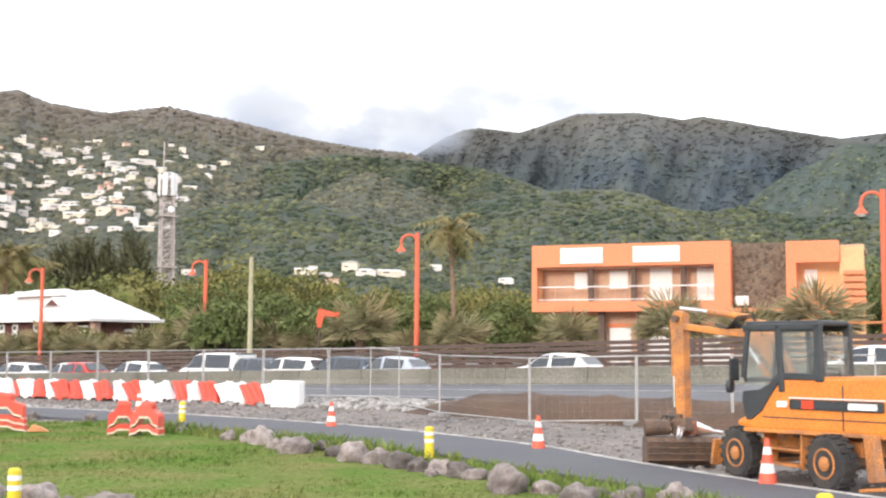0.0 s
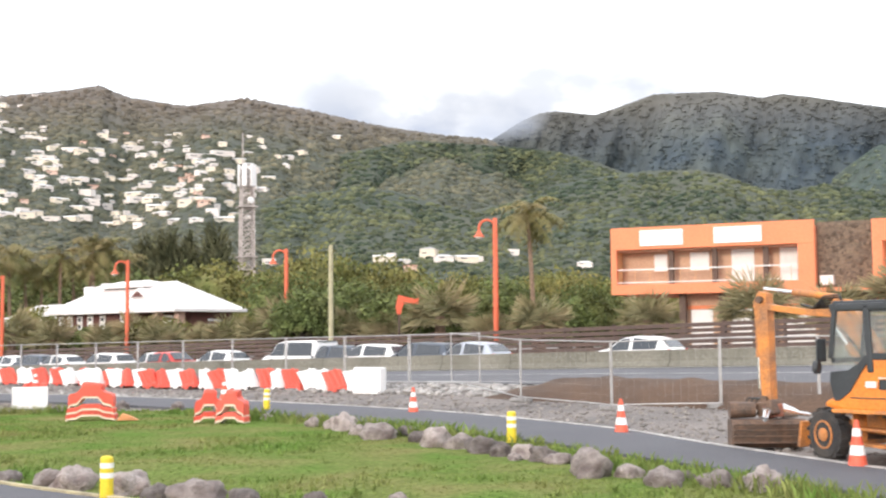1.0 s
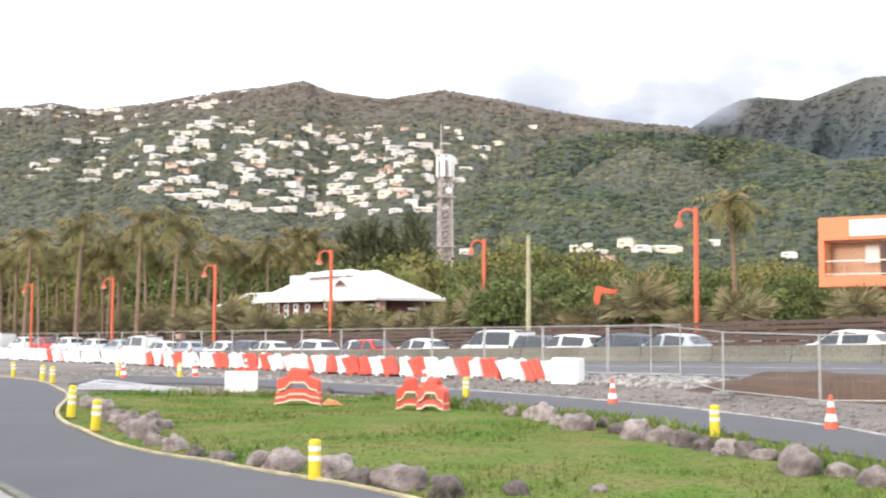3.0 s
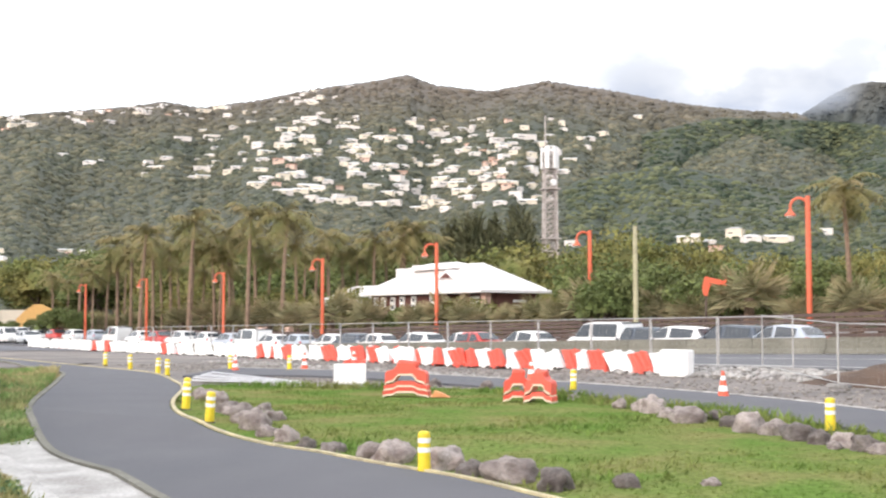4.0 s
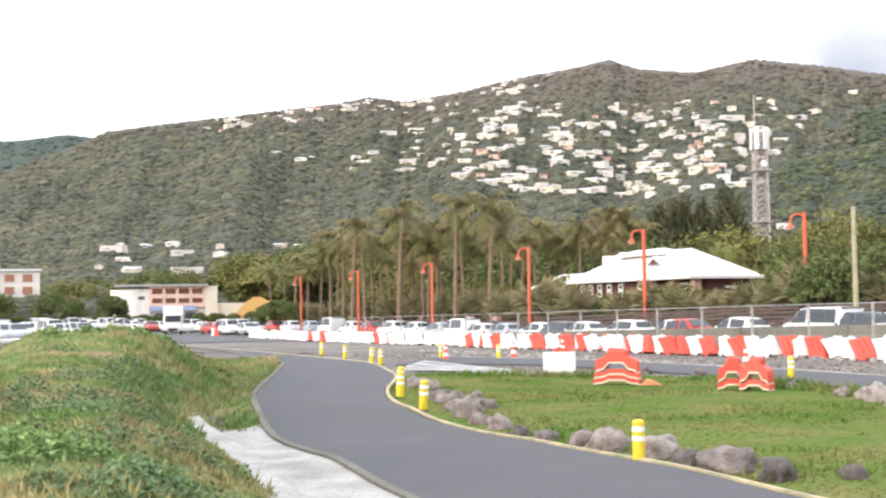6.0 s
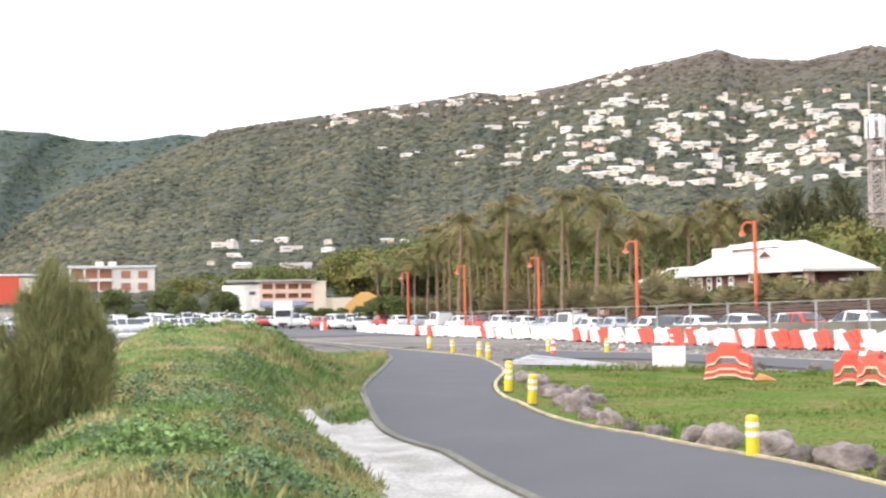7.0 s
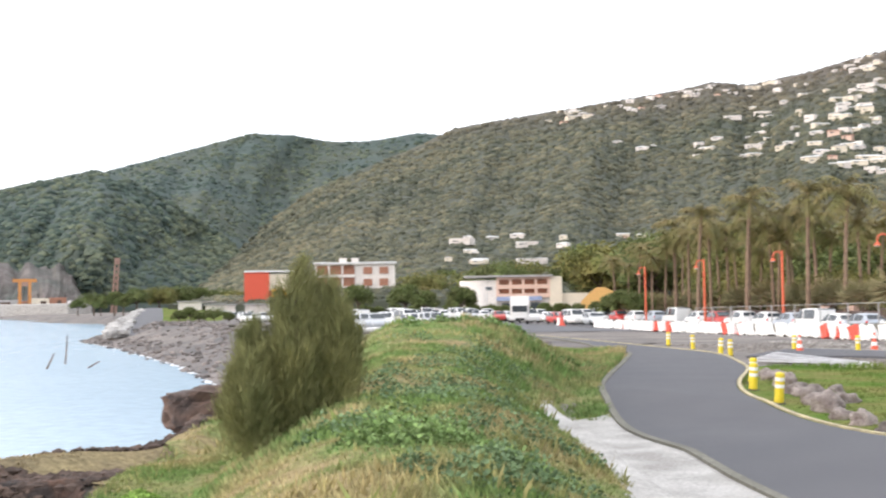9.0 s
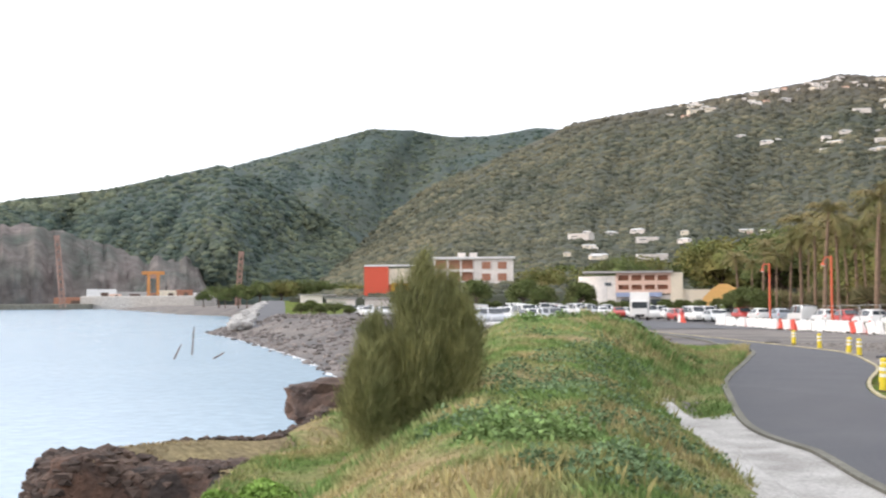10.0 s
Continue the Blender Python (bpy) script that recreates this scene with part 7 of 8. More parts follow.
def orange_building():
    pl, pr = bearing(-4.19, 75), bearing(-13.44, 72.4)
    ang = math.degrees(math.atan2(pr.y - pl.y, pr.x - pl.x))
    g0 = land_at(pl.x, pl.y)
    t = thing("orange_building", pose(pl.x, pl.y, 0, 0, 0, ang), "two-storey orange rendered building with a white-shuttered balcony", "building")
    W, zb, zt, D = 12.1, 4.75, 8.85, 8.0
    B = lambda n, x0, x1, y0, y1, z0, z1, m_, lab="", bev=0.0: boxed(n, (x1 - x0, y1 - y0, z1 - z0), ((x0 + x1) / 2, (y0 + y1) / 2, (z0 + z1) / 2), m_, t, bevel=bev, label=lab)
    # frame of the upper storey, with the deep balcony opening
    B("parapet", 0, W, 0, 0.4, zt - 1.36, zt, M_ORANGE, bev=0.03)
    B("balcony_front", 0, W, 0, 0.4, zb, zb + 0.62, M_ORANGE, bev=0.03)
    B("frame_side", 0, 0.34, 0.001, 0.4, zb + 0.62, zt - 1.36, M_ORANGE)
    B("frame_side", W - 0.95, W, 0.001, 0.4, zb + 0.62, zt - 1.36, M_ORANGE)
    B("floor_slab", 0, W, 0.4, D, zb, zb + 0.35, M_ORANGE)
    B("roof", 0, W, 0.4, D, zt - 0.6, zt - 0.3, M_ORANGE)
    # left inner wall: sunlit look put into a paler orange than the right one
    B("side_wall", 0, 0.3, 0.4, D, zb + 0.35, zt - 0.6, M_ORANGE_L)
    B("side_wall", W - 0.3, W, 0.4, D, zb + 0.35, zt - 0.6, M_ORANGE)
    B("back_wall", 0.3, W - 0.3, 1.5, 1.75, zb + 0.35, zt - 0.6, M_TAN)
    B("ceiling", 0.3, W - 0.3, 0.4, 1.5, zt - 1.45, zt - 1.36, M_TAN)
    for x in (3.6, 6.25, 9.25):
        B("column", x - 0.15, x + 0.15, 0.5, 0.8, zb + 0.35, zt - 1.36, M_DARKBROWN)
    for x, w, z0, z1 in ((2.75, 0.8, zb + 1.45, zb + 2.5), (5.15, 1.15, zb + 1.45, zb + 2.55), (7.75, 1.35, zb + 0.4, zb + 2.65), (10.55, 1.25, zb + 0.4, zb + 2.7)):
        B("shutter", x - w / 2, x + w / 2, 1.43, 1.495, z0, z1, M_SHUTTER)
        B("shutter_frame", x - w / 2 - 0.12, x + w / 2 + 0.12, 1.46, 1.498, z1, z1 + 0.12, M_TAN)
        if z0 > zb + 1:
            B("window_sill", x - w / 2 - 0.1, x + w / 2 + 0.1, 1.4, 1.499, z0 - 0.1, z0, M_TAN)
    B("handrail", 0.34, W - 0.95, 0.18, 0.24, zb + 1.5, zb + 1.56, M_SHUTTER)
    B("handrail", 0.34, W - 0.95, 0.18, 0.24, zb + 0.72, zb + 0.77, M_SHUTTER)
    for i in range(12):
        x = 0.5 + i * 0.93
        B("baluster", x, x + 0.025, 0.2, 0.225, zb + 0.62, zb + 1.5, M_ORANGE_L)
    for x0, x1 in ((1.85, 4.5), (6.35, 9.15)):
        B("sign_board", x0, x1, -0.06, -0.004, zt - 1.15, zt - 0.2, M_SHUTTER, "blank white sign board")
    # ground floor, set back
    B("ground_wall", 3.9, W + 5, 1.6, 1.9, g0 - 0.5, zb, M_TAN)
    B("ground_wall", 3.9, 4.2, 1.9, D, g0 - 0.5, zb, M_TAN)
    for x in (4.2, 6.6, 9.6):
        B("ground_column", x - 0.2, x + 0.2, 0.7, 1.1, g0 - 0.5, zb, M_DARKBROWN)
    for x, w in ((5.2, 1.3), (8.1, 2.4), (11, 1.6)):
        B("ground_shutter", x - w / 2, x + w / 2, 1.52, 1.595, g0, zb - 0.95, M_SHUTTER)
        B("shutter_lintel", x - w / 2 - 0.2, x + w / 2 + 0.2, 1.5, 1.597, zb - 0.93, zb - 0.7, M_ORANGE)
    # stone link and wing
    sx = W + 3.15
    st = B("stone_wall", W, sx, 0.9, 1.3, g0, zt - 0.1, M_STONE)
    gs = random.Random(5)
    me = None
    for i in range(300):
        x, z = gs.uniform(W + 0.1, sx - 0.1), gs.uniform(4.6, zt - 0.2)
        if me is None:
            bm = bmesh.new()
            bmesh.ops.create_icosphere(bm, subdivisions=1, radius=0.5)
            me = bpy.data.meshes.new("stone")
            bm.to_mesh(me)
            bm.free()
            me.materials.append(mat("facing_stone", (0.19, 0.14, 0.10), 0.95, 0.4, 3, 10, tint=(0.09, 0.07, 0.055), obj=0.45))
        o = new("stone", me)
        o.parent = st
        o.matrix_basis = pose(x, 0.9, z, 0, gs.uniform(0, 180), 0) @ Matrix.Diagonal((gs.uniform(.18, .38), .09, gs.uniform(.12, .26), 1))
    boxed("air_unit", (0.75, 0.35, 0.55), (W + 0.55, 0.7, 5.35), M_SHUTTER, t, bevel=0.04)
    B("wing_parapet", sx, sx + 2.9, -0.2, 0.2, zt - 1.4, zt - 0.15, M_ORANGE, bev=0.03)
    B("wing_side", sx, sx + 0.55, -0.19, 6, zb - 0.2, zt - 0.15, M_ORANGE)
    B("wing_base", sx + 0.55, sx + 2.9, -0.2, 0.2, zb - 0.2, zb + 0.7, M_ORANGE)
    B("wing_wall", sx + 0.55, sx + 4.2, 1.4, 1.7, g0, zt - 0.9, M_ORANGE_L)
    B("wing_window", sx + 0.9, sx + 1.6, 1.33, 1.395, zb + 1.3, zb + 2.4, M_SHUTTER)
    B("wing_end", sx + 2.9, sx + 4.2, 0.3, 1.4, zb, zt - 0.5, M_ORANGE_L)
    for i in range(5):
        B("louvre", sx + 3.1, sx + 4.3, -0.05, 0.25, zb + 0.4 + i * 0.4, zb + 0.62 + i * 0.4, M_ORANGE)
    B("wing_roof", W, sx + 4.2, 1.3, D, zt - 0.5, zt - 0.3, M_TAN)
    B("canopy", W - 0.2, sx + 0.2, -0.9, 0.9, zb - 0.1, zb + 0.12, M_ORANGE)


orange_building()

# ---------------------------------------------------------------- white-roofed house behind the palms
M_SHEETS = mat("white_sheet_roofing", (0.80, 0.76, 0.74), 0.6, 0.12, 0.4, 5)
M_CLAD = mat("dark_red_cladding", (0.13, 0.05, 0.04), 0.8, 0.2, 1, 10)
M_BASEWALL = mat("pink_base_wall", (0.62, 0.42, 0.34), 0.85, 0.2, 1, 10)


def roof_body(bm, L, deep, ze, zr, r0, r1):
    """A hipped roof with a thin fascia, eaves at ze and ridge at zr."""
    c = [bm.verts.new(q) for q in ((0, 0, ze), (L, 0, ze), (L, deep, ze), (0, deep, ze))]
    u, v = bm.verts.new((r0, deep / 2, zr)), bm.verts.new((L - r1, deep / 2, zr))
    for q in ((c[0], c[1], v, u), (c[1], c[2], v), (c[2], c[3], u, v), (c[3], c[0], u)):
        bm.faces.new(q)
    lo = [bm.verts.new((q.co.x, q.co.y, ze - 0.22)) for q in c]
    for k in range(4):
        bm.faces.new((c[k], c[(k + 1) % 4], lo[(k + 1) % 4], lo[k]))
    bm.faces.new(lo[::-1])
    return bm


def on_line(az, v):
    """The place at a bearing on the line v metres across the road."""
    return bearing(az, road_d(az, v))


def bungalow():
    v0, ze, zr, deep = 58.0, 4.72, 7.15, 7.4
    a, b = on_line(22.05, v0), on_line(16.3, v0)
    L = (b - a).length
    g0 = land_at(a.x, a.y) - 0.3
    t = thing("bungalow", pose(a.x, a.y, 0, 0, 0, math.degrees(math.atan2(b.y - a.y, b.x - a.x))), "long bungalow with a white hipped roof and dark red walls", "house")
    along = lambda az: (on_line(az, v0 + 0.9) - a).length
    part("roof", roof_body(bmesh.new(), L, deep, ze, zr, 4.6, 4.6), M_SHEETS, t)
    part("raised_roof", roof_body(bmesh.new(), 7.0, 3.0, 0, 0.42, 1.4, 1.4), M_SHEETS, t).matrix_basis = pose(4.8, 2.2, 6.95)
    xp = along(17.9)
    for name, x0, x1, y0, y1, m_, z0, z1 in (("base_wall", 0.7, xp, 0.9, deep - 1.0, M_BASEWALL, g0, 3.05), ("wall", 0.75, xp - 0.05, 0.95, deep - 1.05, M_CLAD, 3.05, ze - 0.2),
                                             ("porch_wall", xp, L - 0.8, 2.2, deep - 1.0, M_CLAD, g0, ze - 0.2), ("porch_base", xp + 0.02, L - 0.5, 1.0, 1.2, M_BASEWALL, g0, 2.6)):
        boxed(name, (x1 - x0, y1 - y0, z1 - z0), ((x0 + x1) / 2, (y0 + y1) / 2, (z0 + z1) / 2), m_, t)
    for az in (21.35, 20.95, 20.5, 20.05, 19.5, 18.6):
        x = along(az)
        w = boxed("window", (0.72, 0.1, 1.25), (x, 0.9, 3.75), M_SHUTTER, t)
        for dz in (-0.3, 0.3):
            boxed("pane", (0.36, 0.03, 0.3), (x, 0.838, 3.75 + dz), M_PANE, w)
    for x, m_ in ((along(17.2), M_BASEWALL), (L - 0.9, M_BASEWALL)):
        boxed("porch_pillar", (0.6, 0.6, ze - g0), (x, 1.2, (ze + g0) / 2 - 0.1), m_, t)
    for dz in (0.0, 0.42, 0.84):
        boxed("porch_louvre", (1.5, 0.08, 0.2), (along(16.95), 1.6, 3.3 + dz), M_SHUTTER, t)
    for dz in (0.0, 0.42, 0.84):
        boxed("end_louvre", (0.08, 1.3, 0.2), (L - 0.76, 4.6, 3.0 + dz), M_SHUTTER, t)
    boxed("chimney", (1.2, 1.0, 1.0), (along(20.9), 3.0, 6.5), M_SHEETS, t, bevel=0.05)
    boxed("roof_vent", (0.8, 0.8, 0.7), (along(20.4), 3.4, 6.9), M_SHEETS, t, bevel=0.05)
    at = pose(along(18.2), 2.6, ze + (zr - ze) * 1.6 / 3.7)
    part("gablet", prism(bmesh.new(), [(-1.2, 0), (1.2, 0), (0, 0.8)], -1.2, 1.0), M_SHEETS, t).matrix_basis = at
    part("gablet_vent", prism(bmesh.new(), [(-0.85, 0.06), (0.85, 0.06), (0, 0.56)], -1.26, -1.204), M_CLAD, t).matrix_basis = at


def outbuilding():
    v0, ze, zr, deep = 60.0, 3.6, 5.75, 8.0
    a, b = on_line(24.75, v0), on_line(22.1, v0)
    L = (b - a).length
    g0 = land_at(a.x, a.y) - 0.3
    t = thing("outbuilding", pose(a.x, a.y, 0, 0, 0, math.degrees(math.atan2(b.y - a.y, b.x - a.x))), "low outbuilding with a white hipped roof and pale walls", "house")
    part("roof", roof_body(bmesh.new(), L, deep, ze, zr, 4.0, 3.2), M_SHEETS, t)
    boxed("wall", (L - 1.4, deep - 1.4, ze - g0), (L / 2, deep / 2, (ze + g0) / 2 - 0.1), M_BASEWALL, t)
    for x in (0.3, 0.6):
        boxed("window", (0.8, 0.08, 0.9), (L * x, 0.68, 2.7), M_PANE, t)


bungalow()
outbuilding()
for az in (25.35, 26.6):
    p = onland(on_line(az, 52.6))
    o = boxed("gate_pillar", (0.9, 0.6, 2.3), (0, 0, 1.0), M_BASEWALL, None, bevel=0.08)
    o.matrix_basis = pose(*p, 0, 0, -37)
    tagged(o, "pale pink rendered gate pillar by the fence", "pillar", "gate pillars")

# ---------------------------------------------------------------- buildings along the shore road
M_BLUE = mat("blue_sign_paint", (0.35, 0.42, 0.62), 0.6, 0.2, 1, 10)
M_RUST = mat("rust_brown_shutters", (0.42, 0.20, 0.13), 0.8, 0.25, 0.5, 6)


def block(name, az0, az1, d, z_top, deep, label, category="building"):
    a, b = bearing(az0, d), bearing(az1, d)
    L = (b - a).length
    return thing(name, pose(a.x, a.y, 0, 0, 0, math.degrees(math.atan2(b.y - a.y, b.x - a.x))), label, category), L


def slabs(t, L, x0, x1, y0, z0, z1, floors, m_wall, m_open, deep, posts):
    """Storeys with long shaded openings between floor bands and piers."""
    h = (z1 - z0) / floors
    boxed("core", (x1 - x0, deep - 1.0, z1 - z0), ((x0 + x1) / 2, y0 + 1.0 + (deep - 1) / 2, (z0 + z1) / 2), m_open, t)
    for f_ in range(floors + 1):
        boxed("floor_band", (x1 - x0, deep, 0.9 if f_ < floors else 0.7), ((x0 + x1) / 2, y0 + deep / 2, z0 + f_ * h + 0.2), m_wall, t)
    for x in np.linspace(x0 + 0.3, x1 - 0.3, posts):
        boxed("pier", (0.6, 0.5, z1 - z0), (float(x), y0 + 0.2, (z0 + z1) / 2), m_wall, t)


t, L = block("shop_building", 43.35, 38.45, 255, 8.0, 12, "white three-storey shop building with rust-brown shutters")
part("round_wing", rod(bmesh.new(), (4.2, 5, -1), (4.2, 5, 7.3), 4.3, None, 32), M_WALL_W, t)
boxed("round_wing_link", (5, 7, 8.2), (5.5, 4.6, 3.3), M_WALL_W, t)
for x in (1.6, 6.2):
    boxed("window", (1.4, 0.2, 0.7), (x, 1.4 if x < 3 else 1.05, 5.6), M_PANE, t)
slabs(t, L, 7.8, L - 2.6, 1.0, 3.8, 7.6, 2, M_WALL_P, M_RUST, 9, 5)
boxed("fascia", (9.5, 0.3, 0.9), (12.6, 0.75, 3.4), M_BLUE, t)
boxed("ground_storey", (L - 9, 8, 4.4), (L / 2 + 3.2, 5.4, 1.2), M_WALL_W, t)
for x in (10, 13, 16):
    boxed("shop_window", (2.2, 0.2, 1.6), (x, 1.35, 1.7), M_PANE, t)
boxed("corner_tower", (2.6, 6, 9.2), (L - 1.4, 4, 3.4), M_WALL_C, t)
boxed("roof", (L - 3, 11, 0.4), (L / 2 - 0.6, 5.6, 8.15), M_ROOF_G, t)
boxed("side_wing", (6, 7, 5.2), (L + 2.5, 5, 1.8), M_WALL_C, t)

t, L = block("gabled_building", 37.6, 35.7, 215, 5, 10, "small orange building with a rounded gable")
bm = prism(bmesh.new(), [(0, -1), (L, -1), (L, 2.3), (L * .8, 4.2), (L * .6, 5.0), (L * .4, 5.0), (L * .2, 4.0), (0, 2.5)], 0, 8)
part("gable_body", bm, mat("amber_render", (0.72, 0.42, 0.15), 0.85, 0.15), t)
boxed("doorway", (1.6, 0.3, 2.4), (L * .62, -0.05, 0.9), M_DARKBROWN, t)

t, L = block("apartment_building", 50.2, 46.4, 380, 16, 12, "four-storey white apartment building with brown balconies")
slabs(t, L, 0, L * 0.52, 0, 0.5, 15.4, 4, M_WALL_W, M_RUST, 12, 4)
boxed("wall", (L * 0.48, 12, 16.2), (L * 0.76, 6.4, 7.6), M_WALL_W, t)
for f_ in range(4):
    for x in (0.66, 0.86):
        boxed("balcony_opening", (L * 0.11, 0.4, 2.2), (L * x, 0.35, 2.4 + 3.7 * f_), M_RUST, t)
boxed("roof", (L + 1, 13, 0.6), (L / 2, 6, 15.9), M_ROOF_W, t)
for x in (0.35, 0.5):
    boxed("roof_hut", (2.4, 3, 1.6), (L * x, 5, 16.8), M_WALL_W, t)

t, L = block("red_building", 53.5, 50.6, 340, 12, 10, "red three-storey building with a yellow sign")
boxed("wall", (L * 0.4, 10, 12.6), (L * 0.2, 5, 5.9), mat("red_render", (0.72, 0.12, 0.07), 0.85, 0.15), t)
boxed("wall", (L * 0.62, 9, 7.5), (L * 0.68, 5.2, 3.2), mat("dull_red_render", (0.5, 0.15, 0.1), 0.85, 0.15), t)
boxed("upper_storey", (L * 0.66, 9, 4.4), (L * 0.66, 4.9, 9.4), M_WALL_C, t)
boxed("roof", (L, 10.5, 0.5), (L / 2, 5, 12.4), M_ROOF_W, t)
boxed("sign", (L * 0.36, 0.4, 2.2), (L * 0.62, 0.2, 6.3), mat("amber_sign", (0.8, 0.38, 0.02), 0.6, 0.1), t)
boxed("dark_opening", (L * 0.12, 0.4, 3.0), (L * 0.34, 0.3, 6.0), M_DARKBROWN, t)

# ---------------------------------------------------------------- far shore: works harbour, cliffs, coast road
M_CLIFF = mat("bare_cliff", (0.185, 0.155, 0.145), 0.95, 0.6, 0.025, 0.1, 0.8, tint=(0.07, 0.082, 0.07), deep=6.0)


def cliff(az0, az1, d, tops, label):
    n, m = 110, 24
    vs, fs = [], []
    for i in range(n):
        az = az0 + (az1 - az0) * i / (n - 1)
        top = np.interp(i / (n - 1), np.linspace(0, 1, len(tops)), tops) + 0.3 * noise.noise(Vector((az * 1.3, 2.0, d))) + 0.12 * noise.noise(Vector((az * 3.1, 5.0, d)))
        for j in range(m):
            u = j / (m - 1)
            dd = d + 120 * u * u + (26 * noise.noise(Vector((az * 1.6, u * 1.2, 3.0))) + 11 * noise.noise(Vector((az * 5, u * 3.5, 7.0)))) * min(1, u * 3)
            p = bearing(az, dd)
            vs.append((p.x, p.y, -3 + (EYE_Z + dd * math.tan(radians(top)) + 3) * u))
    for i in range(n - 1):
        for j in range(m - 1):
            fs.append((i * m + j, (i + 1) * m + j, (i + 1) * m + j + 1, i * m + j + 1))
    tagged(raw("cliff", vs, fs, M_CLIFF), label, "cliff", kind="structure")


cliff(78, 61.6, 1085, [3.0, 3.2, 3.4, 3.5, 3.6, 3.5, 3.6, 3.3, 2.9, 2.4, 1.6, 0.5], "bare grey-brown sea cliff below the headland")
cliff(64.2, 60.4, 1060, [0.3, 1.5, 2.2, 2.1, 1.9, 2.2, 1.8, 1.0, 0.3], "bare reddish rock scar below the headland")
quay = thing("quay", pose(0, 0, 0), "long pale concrete quay of the works harbour", "quay")
for az0, az1, z0, z1, d, m_ in ((66.0, 60.9, -3, 7.5, 960, M_SAND), (78, 66.0, -3, 2.0, 1000, M_CONC)):
    a, b = bearing(az0, d), bearing(az1, d - 60)
    L = (b - a).length
    boxed("quay_wall", (L, 30, z1 - z0), tuple((a + b) / 2 + Vector((0, 0, (z0 + z1) / 2))), m_, quay, (0, 0, math.degrees(math.atan2(b.y - a.y, b.x - a.x))), 1.2)
for az, w, z0, z1, m_ in ((65.6, 22, 7, 13, M_ROOF_W), (64.3, 30, 7, 11, M_ROOF_G), (62.6, 16, 7, 12, M_WALL_C), (61.9, 13, 7, 12.5, M_RUST), (61.2, 9, 7, 10, M_SHEETS), (66.9, 26, 1, 7, M_RUST), (65.0, 10, 7, 9.5, M_WALL_P), (63.3, 10, 7, 10, M_ROOF_R)):
    p = bearing(az, 955)
    sh_ = boxed("harbour_shed", (w, 12, z1 - z0), (0, 0, (z1 - z0) / 2), m_, None, bevel=0.3)
    sh_.matrix_basis = pose(p.x, p.y, z0 - 0.2, 0, 0, az)
    tagged(sh_, "low weathered shed on the harbour quay", "shed", "harbour sheds")
    boxed("shed_door", (w * 0.25, 0.4, (z1 - z0) * 0.6), (w * 0.1, -6.05, (z1 - z0) * 0.3), M_DARKBROWN, sh_)
M_CRANE = mat("orange_crane_paint", (0.62, 0.27, 0.08), 0.6, 0.2, 0.1, 1)
M_CRANE_B = mat("brown_crane_steel", (0.36, 0.22, 0.17), 0.6, 0.2, 0.1, 1)
p = bearing(63.3, 950)
t = thing("gantry_crane", pose(p.x, p.y, 7.2, 0, 0, 63), "orange gantry crane on the harbour quay", "crane")
for x in (-3.5, 3.5):
    boxed("leg", (2.2, 2.2, 17), (x, 0, 8.5), M_CRANE, t)
boxed("beam", (17, 3, 2.6), (0, 0, 18), M_CRANE, t)
boxed("cab", (4, 3.2, 3), (0, 0, 15.4), M_CRANE_B, t)
for az, top, lean, base in ((67.3, 3.0, -5, 1.5), (59.45, 2.3, 4, -1.0)):
    p = bearing(az, 900)
    h = EYE_Z + 900 * math.tan(radians(top)) - base
    t = thing("tower_crane", pose(p.x, p.y, base, 0, lean, az), "tall brown crane mast at the harbour", "crane")
    for sx in (-1, 1):
        for sy in (-1, 1):
            rodded("mast_leg", (sx * 1.6, sy * 1.6, -2), (sx * 1.3, sy * 1.3, h), 0.7, M_CRANE_B, t, 0.6, 5)
    for k in range(9):
        z0, z1 = h * k / 9, h * (k + 1) / 9
        part("lattice", rod(rod(bmesh.new(), (-1.6, -1.6, z0), (1.4, -1.4, z1), 0.4, None, 4), (1.6, 1.6, z0), (-1.4, 1.4, z1), 0.4, None, 4), M_CRANE_B, t)
    boxed("mast_head", (4, 4, 3), (0, 0, h), M_CRANE_B, t)

# coast road climbing round the point, with white riprap
vs, fs = [], []
for i in range(24):
    u = i / 23
    d = 165 + 190 * u
    for az in (58.9 - 0.9 * u, 57.2 + 0.05 * u):
        p = bearing(az, d)
        vs.append((p.x, p.y, -1.5 + 4.2 * u ** 0.7))
    p, q = bearing(59.5 - 1.5 * u, d), bearing(54.5, d)
    vs.append((p.x, p.y, SEA_Z - 0.5))
    vs.append((q.x, q.y, -1.7 + 3.8 * u ** 0.7))
rip, verge = [], []
for i in range(23):
    o = 4 * i
    fs.append((o, o + 1, o + 5, o + 4))
    rip.append((o + 2, o, o + 4, o + 6))
    verge.append((o + 1, o + 3, o + 7, o + 5))
tagged(raw("coast_road", vs, fs, M_ROAD), "grey coast road rising round the point", "road", kind="structure")
tagged(raw("riprap_slope", vs, rip, M_BEACH), "white stone slope below the coast road", "riprap", kind="structure")
tagged(raw("road_verge", vs, verge, M_GRASS), "green verge beside the coast road", "verge", kind="structure")
gr = np.random.default_rng(91)
u = gr.uniform(0, 1, 500)
aa, dd = 59.7 - 1.5 * u - gr.uniform(0, 0.8, 500) * (1 - 0.5 * u), 165 + 190 * u
pos = np.stack([-np.sin(np.radians(aa)) * dd, np.cos(np.radians(aa)) * dd, -1.6 + gr.uniform(0, 1, 500) * (0.9 + 3.2 * u)], 1)
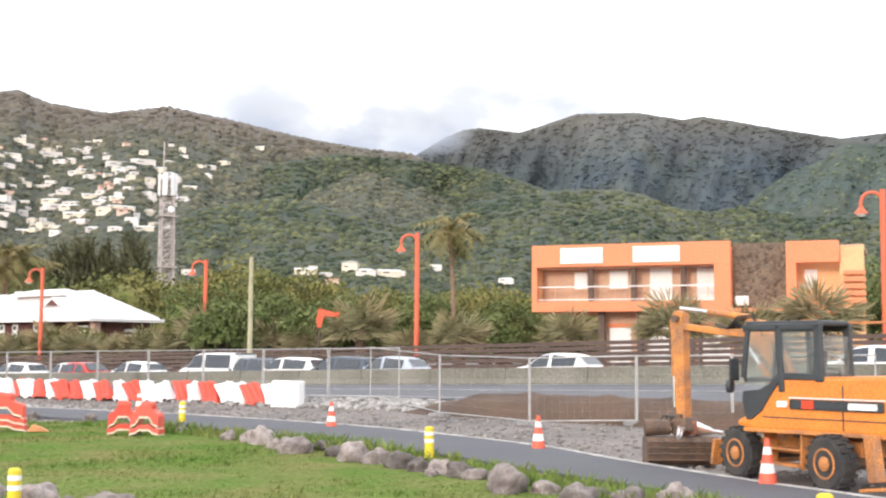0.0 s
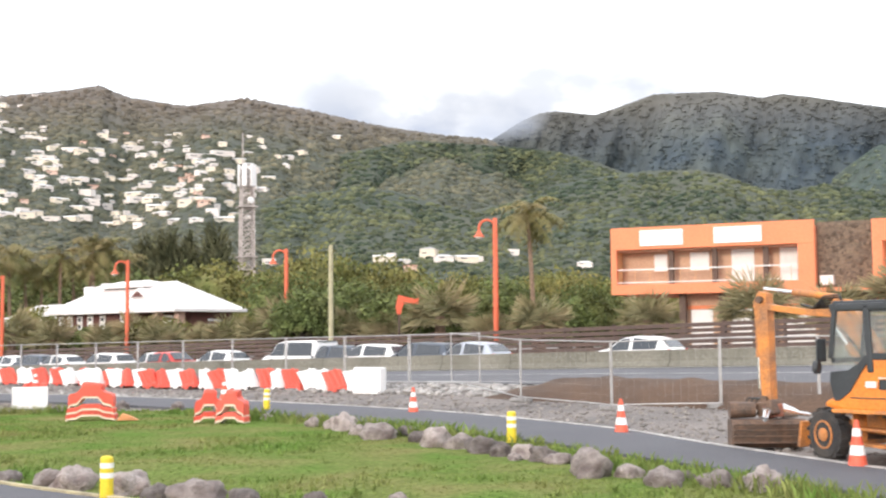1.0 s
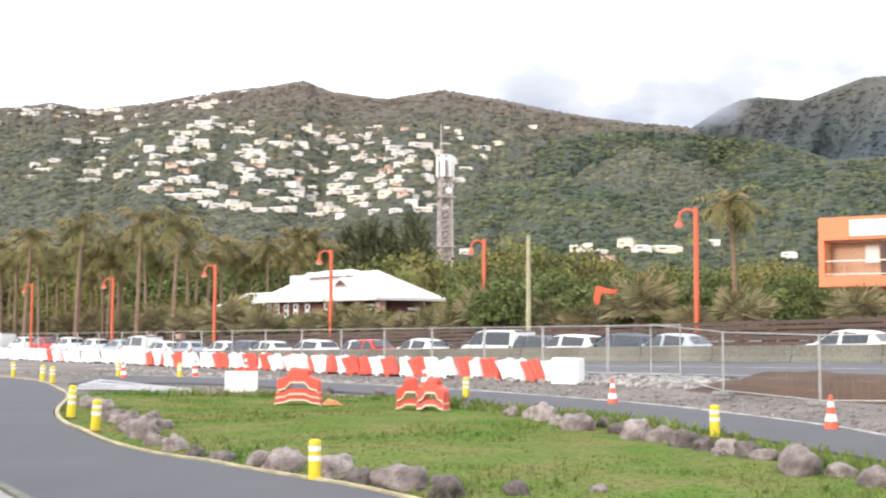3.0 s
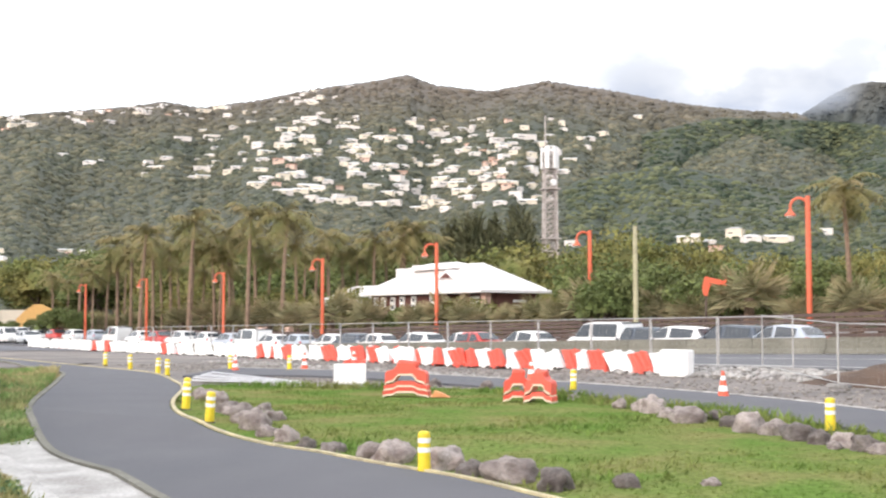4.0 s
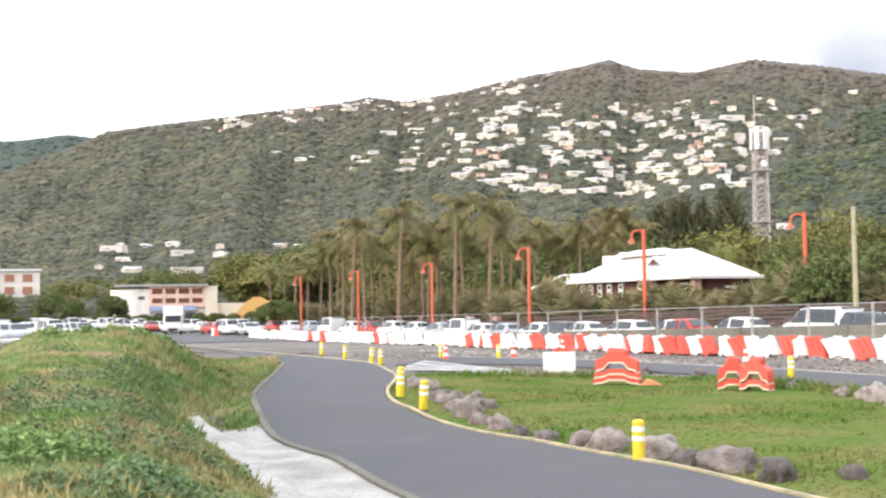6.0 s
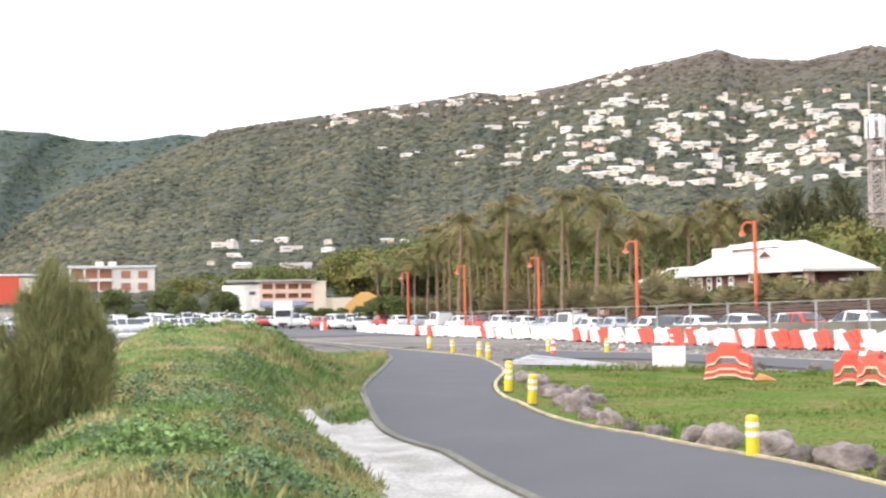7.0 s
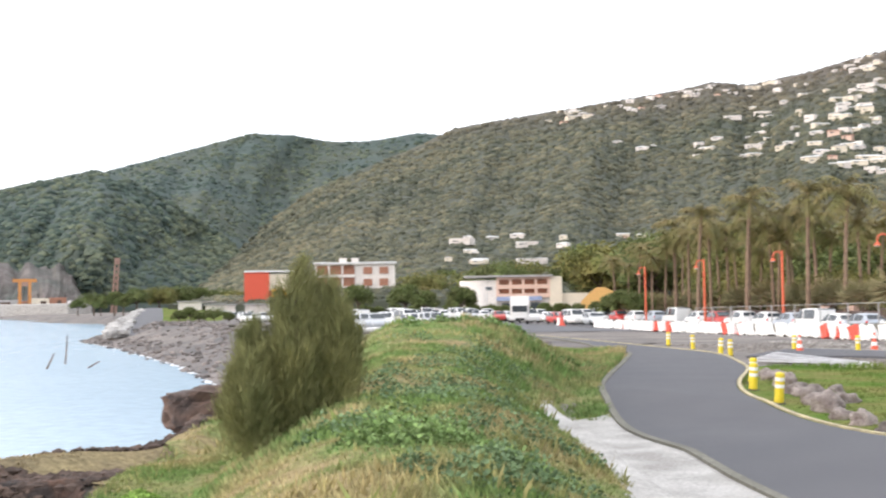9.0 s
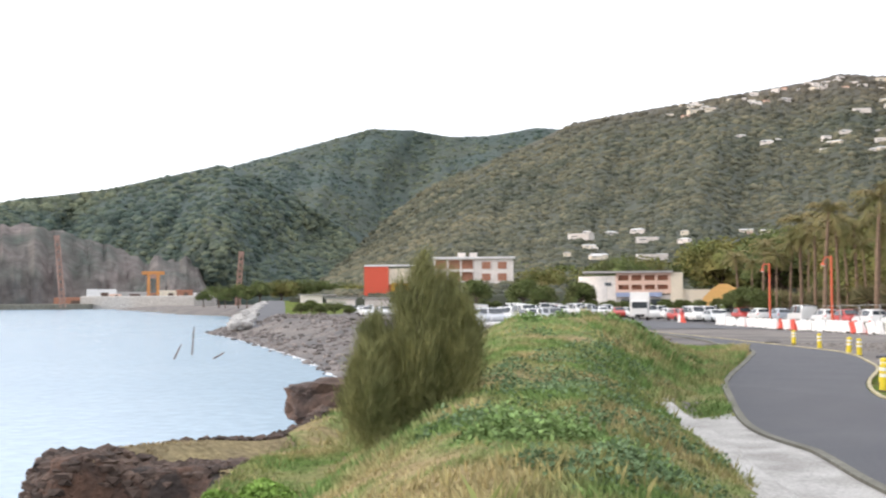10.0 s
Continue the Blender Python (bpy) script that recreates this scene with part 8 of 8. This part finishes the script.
rub = rubble("riprap_stones", pos, gr.uniform(0.5, 1.1, 500), mat("white_riprap", (0.46, 0.44, 0.42), 0.9, 0.3, 1, 5, island=0.25), "white riprap boulders below the coast road")
for az, d, top, k in ((61.0, 420, .55, 2), (60.3, 400, .75, 0), (59.4, 400, .85, 2), (58.4, 410, .95, 0), (57.4, 420, 1.0, 1), (56.4, 430, 1.05, 0), (55.4, 440, 1.0, 2), (54.6, 430, .9, 0), (53.9, 420, .8, 1), (60.0, 370, .5, 2), (59.0, 380, .65, 2),
                      (56.5, 210, -.05, 2), (55.6, 205, -.1, 2), (54.9, 212, 0.0, 0), (56.0, 225, 0.1, 2), (54.2, 205, -.15, 2), (52.6, 420, .8, 0), (51.6, 430, .7, 2)):
    p = bearing(az, d)
    base = -0.5 if d < 250 else 1.0
    h = EYE_Z + d * math.tan(radians(top)) - base
    ob = stand(T_GREEN[k], used, az, d, max(h, 1.5) / (7, 6.5, 5)[k], az * 33)
    ob.location.z = base
for az, d, w in ((56.0, 330, 6), (54.6, 300, 7), (55.3, 350, 5), (52.9, 300, 6)):
    p = bearing(az, d)
    o = boxed("roadside_shed", (w, 6, 3.6), (0, 0, 1.8), M_WALL_W, None, bevel=0.1)
    o.matrix_basis = pose(p.x, p.y, -0.6 if d < 320 else 0.5, 0, 0, az)
    tagged(o, "low white roadside shed by the shore", "shed", "roadside sheds")
    boxed("shed_roof", (w + 1, 7, 0.3), (0, 0, 3.75), M_ROOF_G, o)
# stakes and a rock in the shallows
for az, el, h, lean in ((62.3, -2.6, 2.2, 25), (61.5, -2.4, 4.0, 4), (60.5, -2.6, 1.6, 60)):
    d = (EYE_Z - SEA_Z) / math.tan(radians(-el))
    p = bearing(az, d)
    st_ = rodded("stake", (0, 0, -1.5), (0, 0, h * 0.6), 0.10, M_GREASE, None, 0.05, 6)
    st_.matrix_basis = pose(p.x, p.y, SEA_Z, 0, lean, az)
    tagged(st_, "dark leaning stake in the shallow water", "stake", "stakes in the water")

gh = np.random.default_rng(95)
for i in range(34):
    az = float(gh.uniform(36.5, 50))
    stand(T_GREEN[2], used, az, float(np.interp(az, [36, 43, 50], [205, 238, 300])) * float(gh.uniform(.97, 1.03)), float(gh.uniform(0.38, 0.62)), az * 61)

# stones of the beach
gb = np.random.default_rng(96)
x, y = gb.uniform(-240, -40, 16000), gb.uniform(28, 150, 16000)
sd = shore(x, y)
ok = (sd > -0.5) & (sd < 18) & (y > 28) & ~in_bank(x, y)
x, y = x[ok], y[ok]
rubble("beach_stones", np.stack([x, y, land(x, y) + 0.03], 1), gb.uniform(0.12, 0.5, len(x)) * gb.uniform(0.4, 1, len(x)), mat("beach_stone", (0.235, 0.20, 0.182), 0.9, 0.4, 1, 5, tint=(0.10, 0.092, 0.09), island=0.45), "grey stones strewn over the beach")

# round shrubs before the bungalow, small roofs among the palms
for az, s_, k in ((24.6, .5, 2), (23.7, .42, 1), (22.6, .5, 2), (21.3, .42, 1), (20.4, .62, 2), (19.9, .75, 2), (19.0, .5, 1), (17.9, .5, 2), (17.0, .62, 1), (16.2, .5, 2), (15.0, .42, 1), (14.0, .5, 2), (13.0, .55, 1)):
    stand(T_GREEN[k], used, az, road_d(az, 56.0), s_, az * 55)
for az, d_, k, sc in ((24.4, 175, 2, .5), (27.0, 185, 0, .45), (29.5, 190, 2, .5), (31.5, 200, 4, .5), (33.4, 210, 0, .5), (25.7, 178, 1, .4), (34.8, 215, 2, .5)):
    p = bearing(az, d_)
    ob = copy_thing(HOUSES[k], pose(p.x, p.y, -0.4 + 1.2 * (k % 2), 0, 0, az + 12))
    ob.scale = (sc, sc, sc)
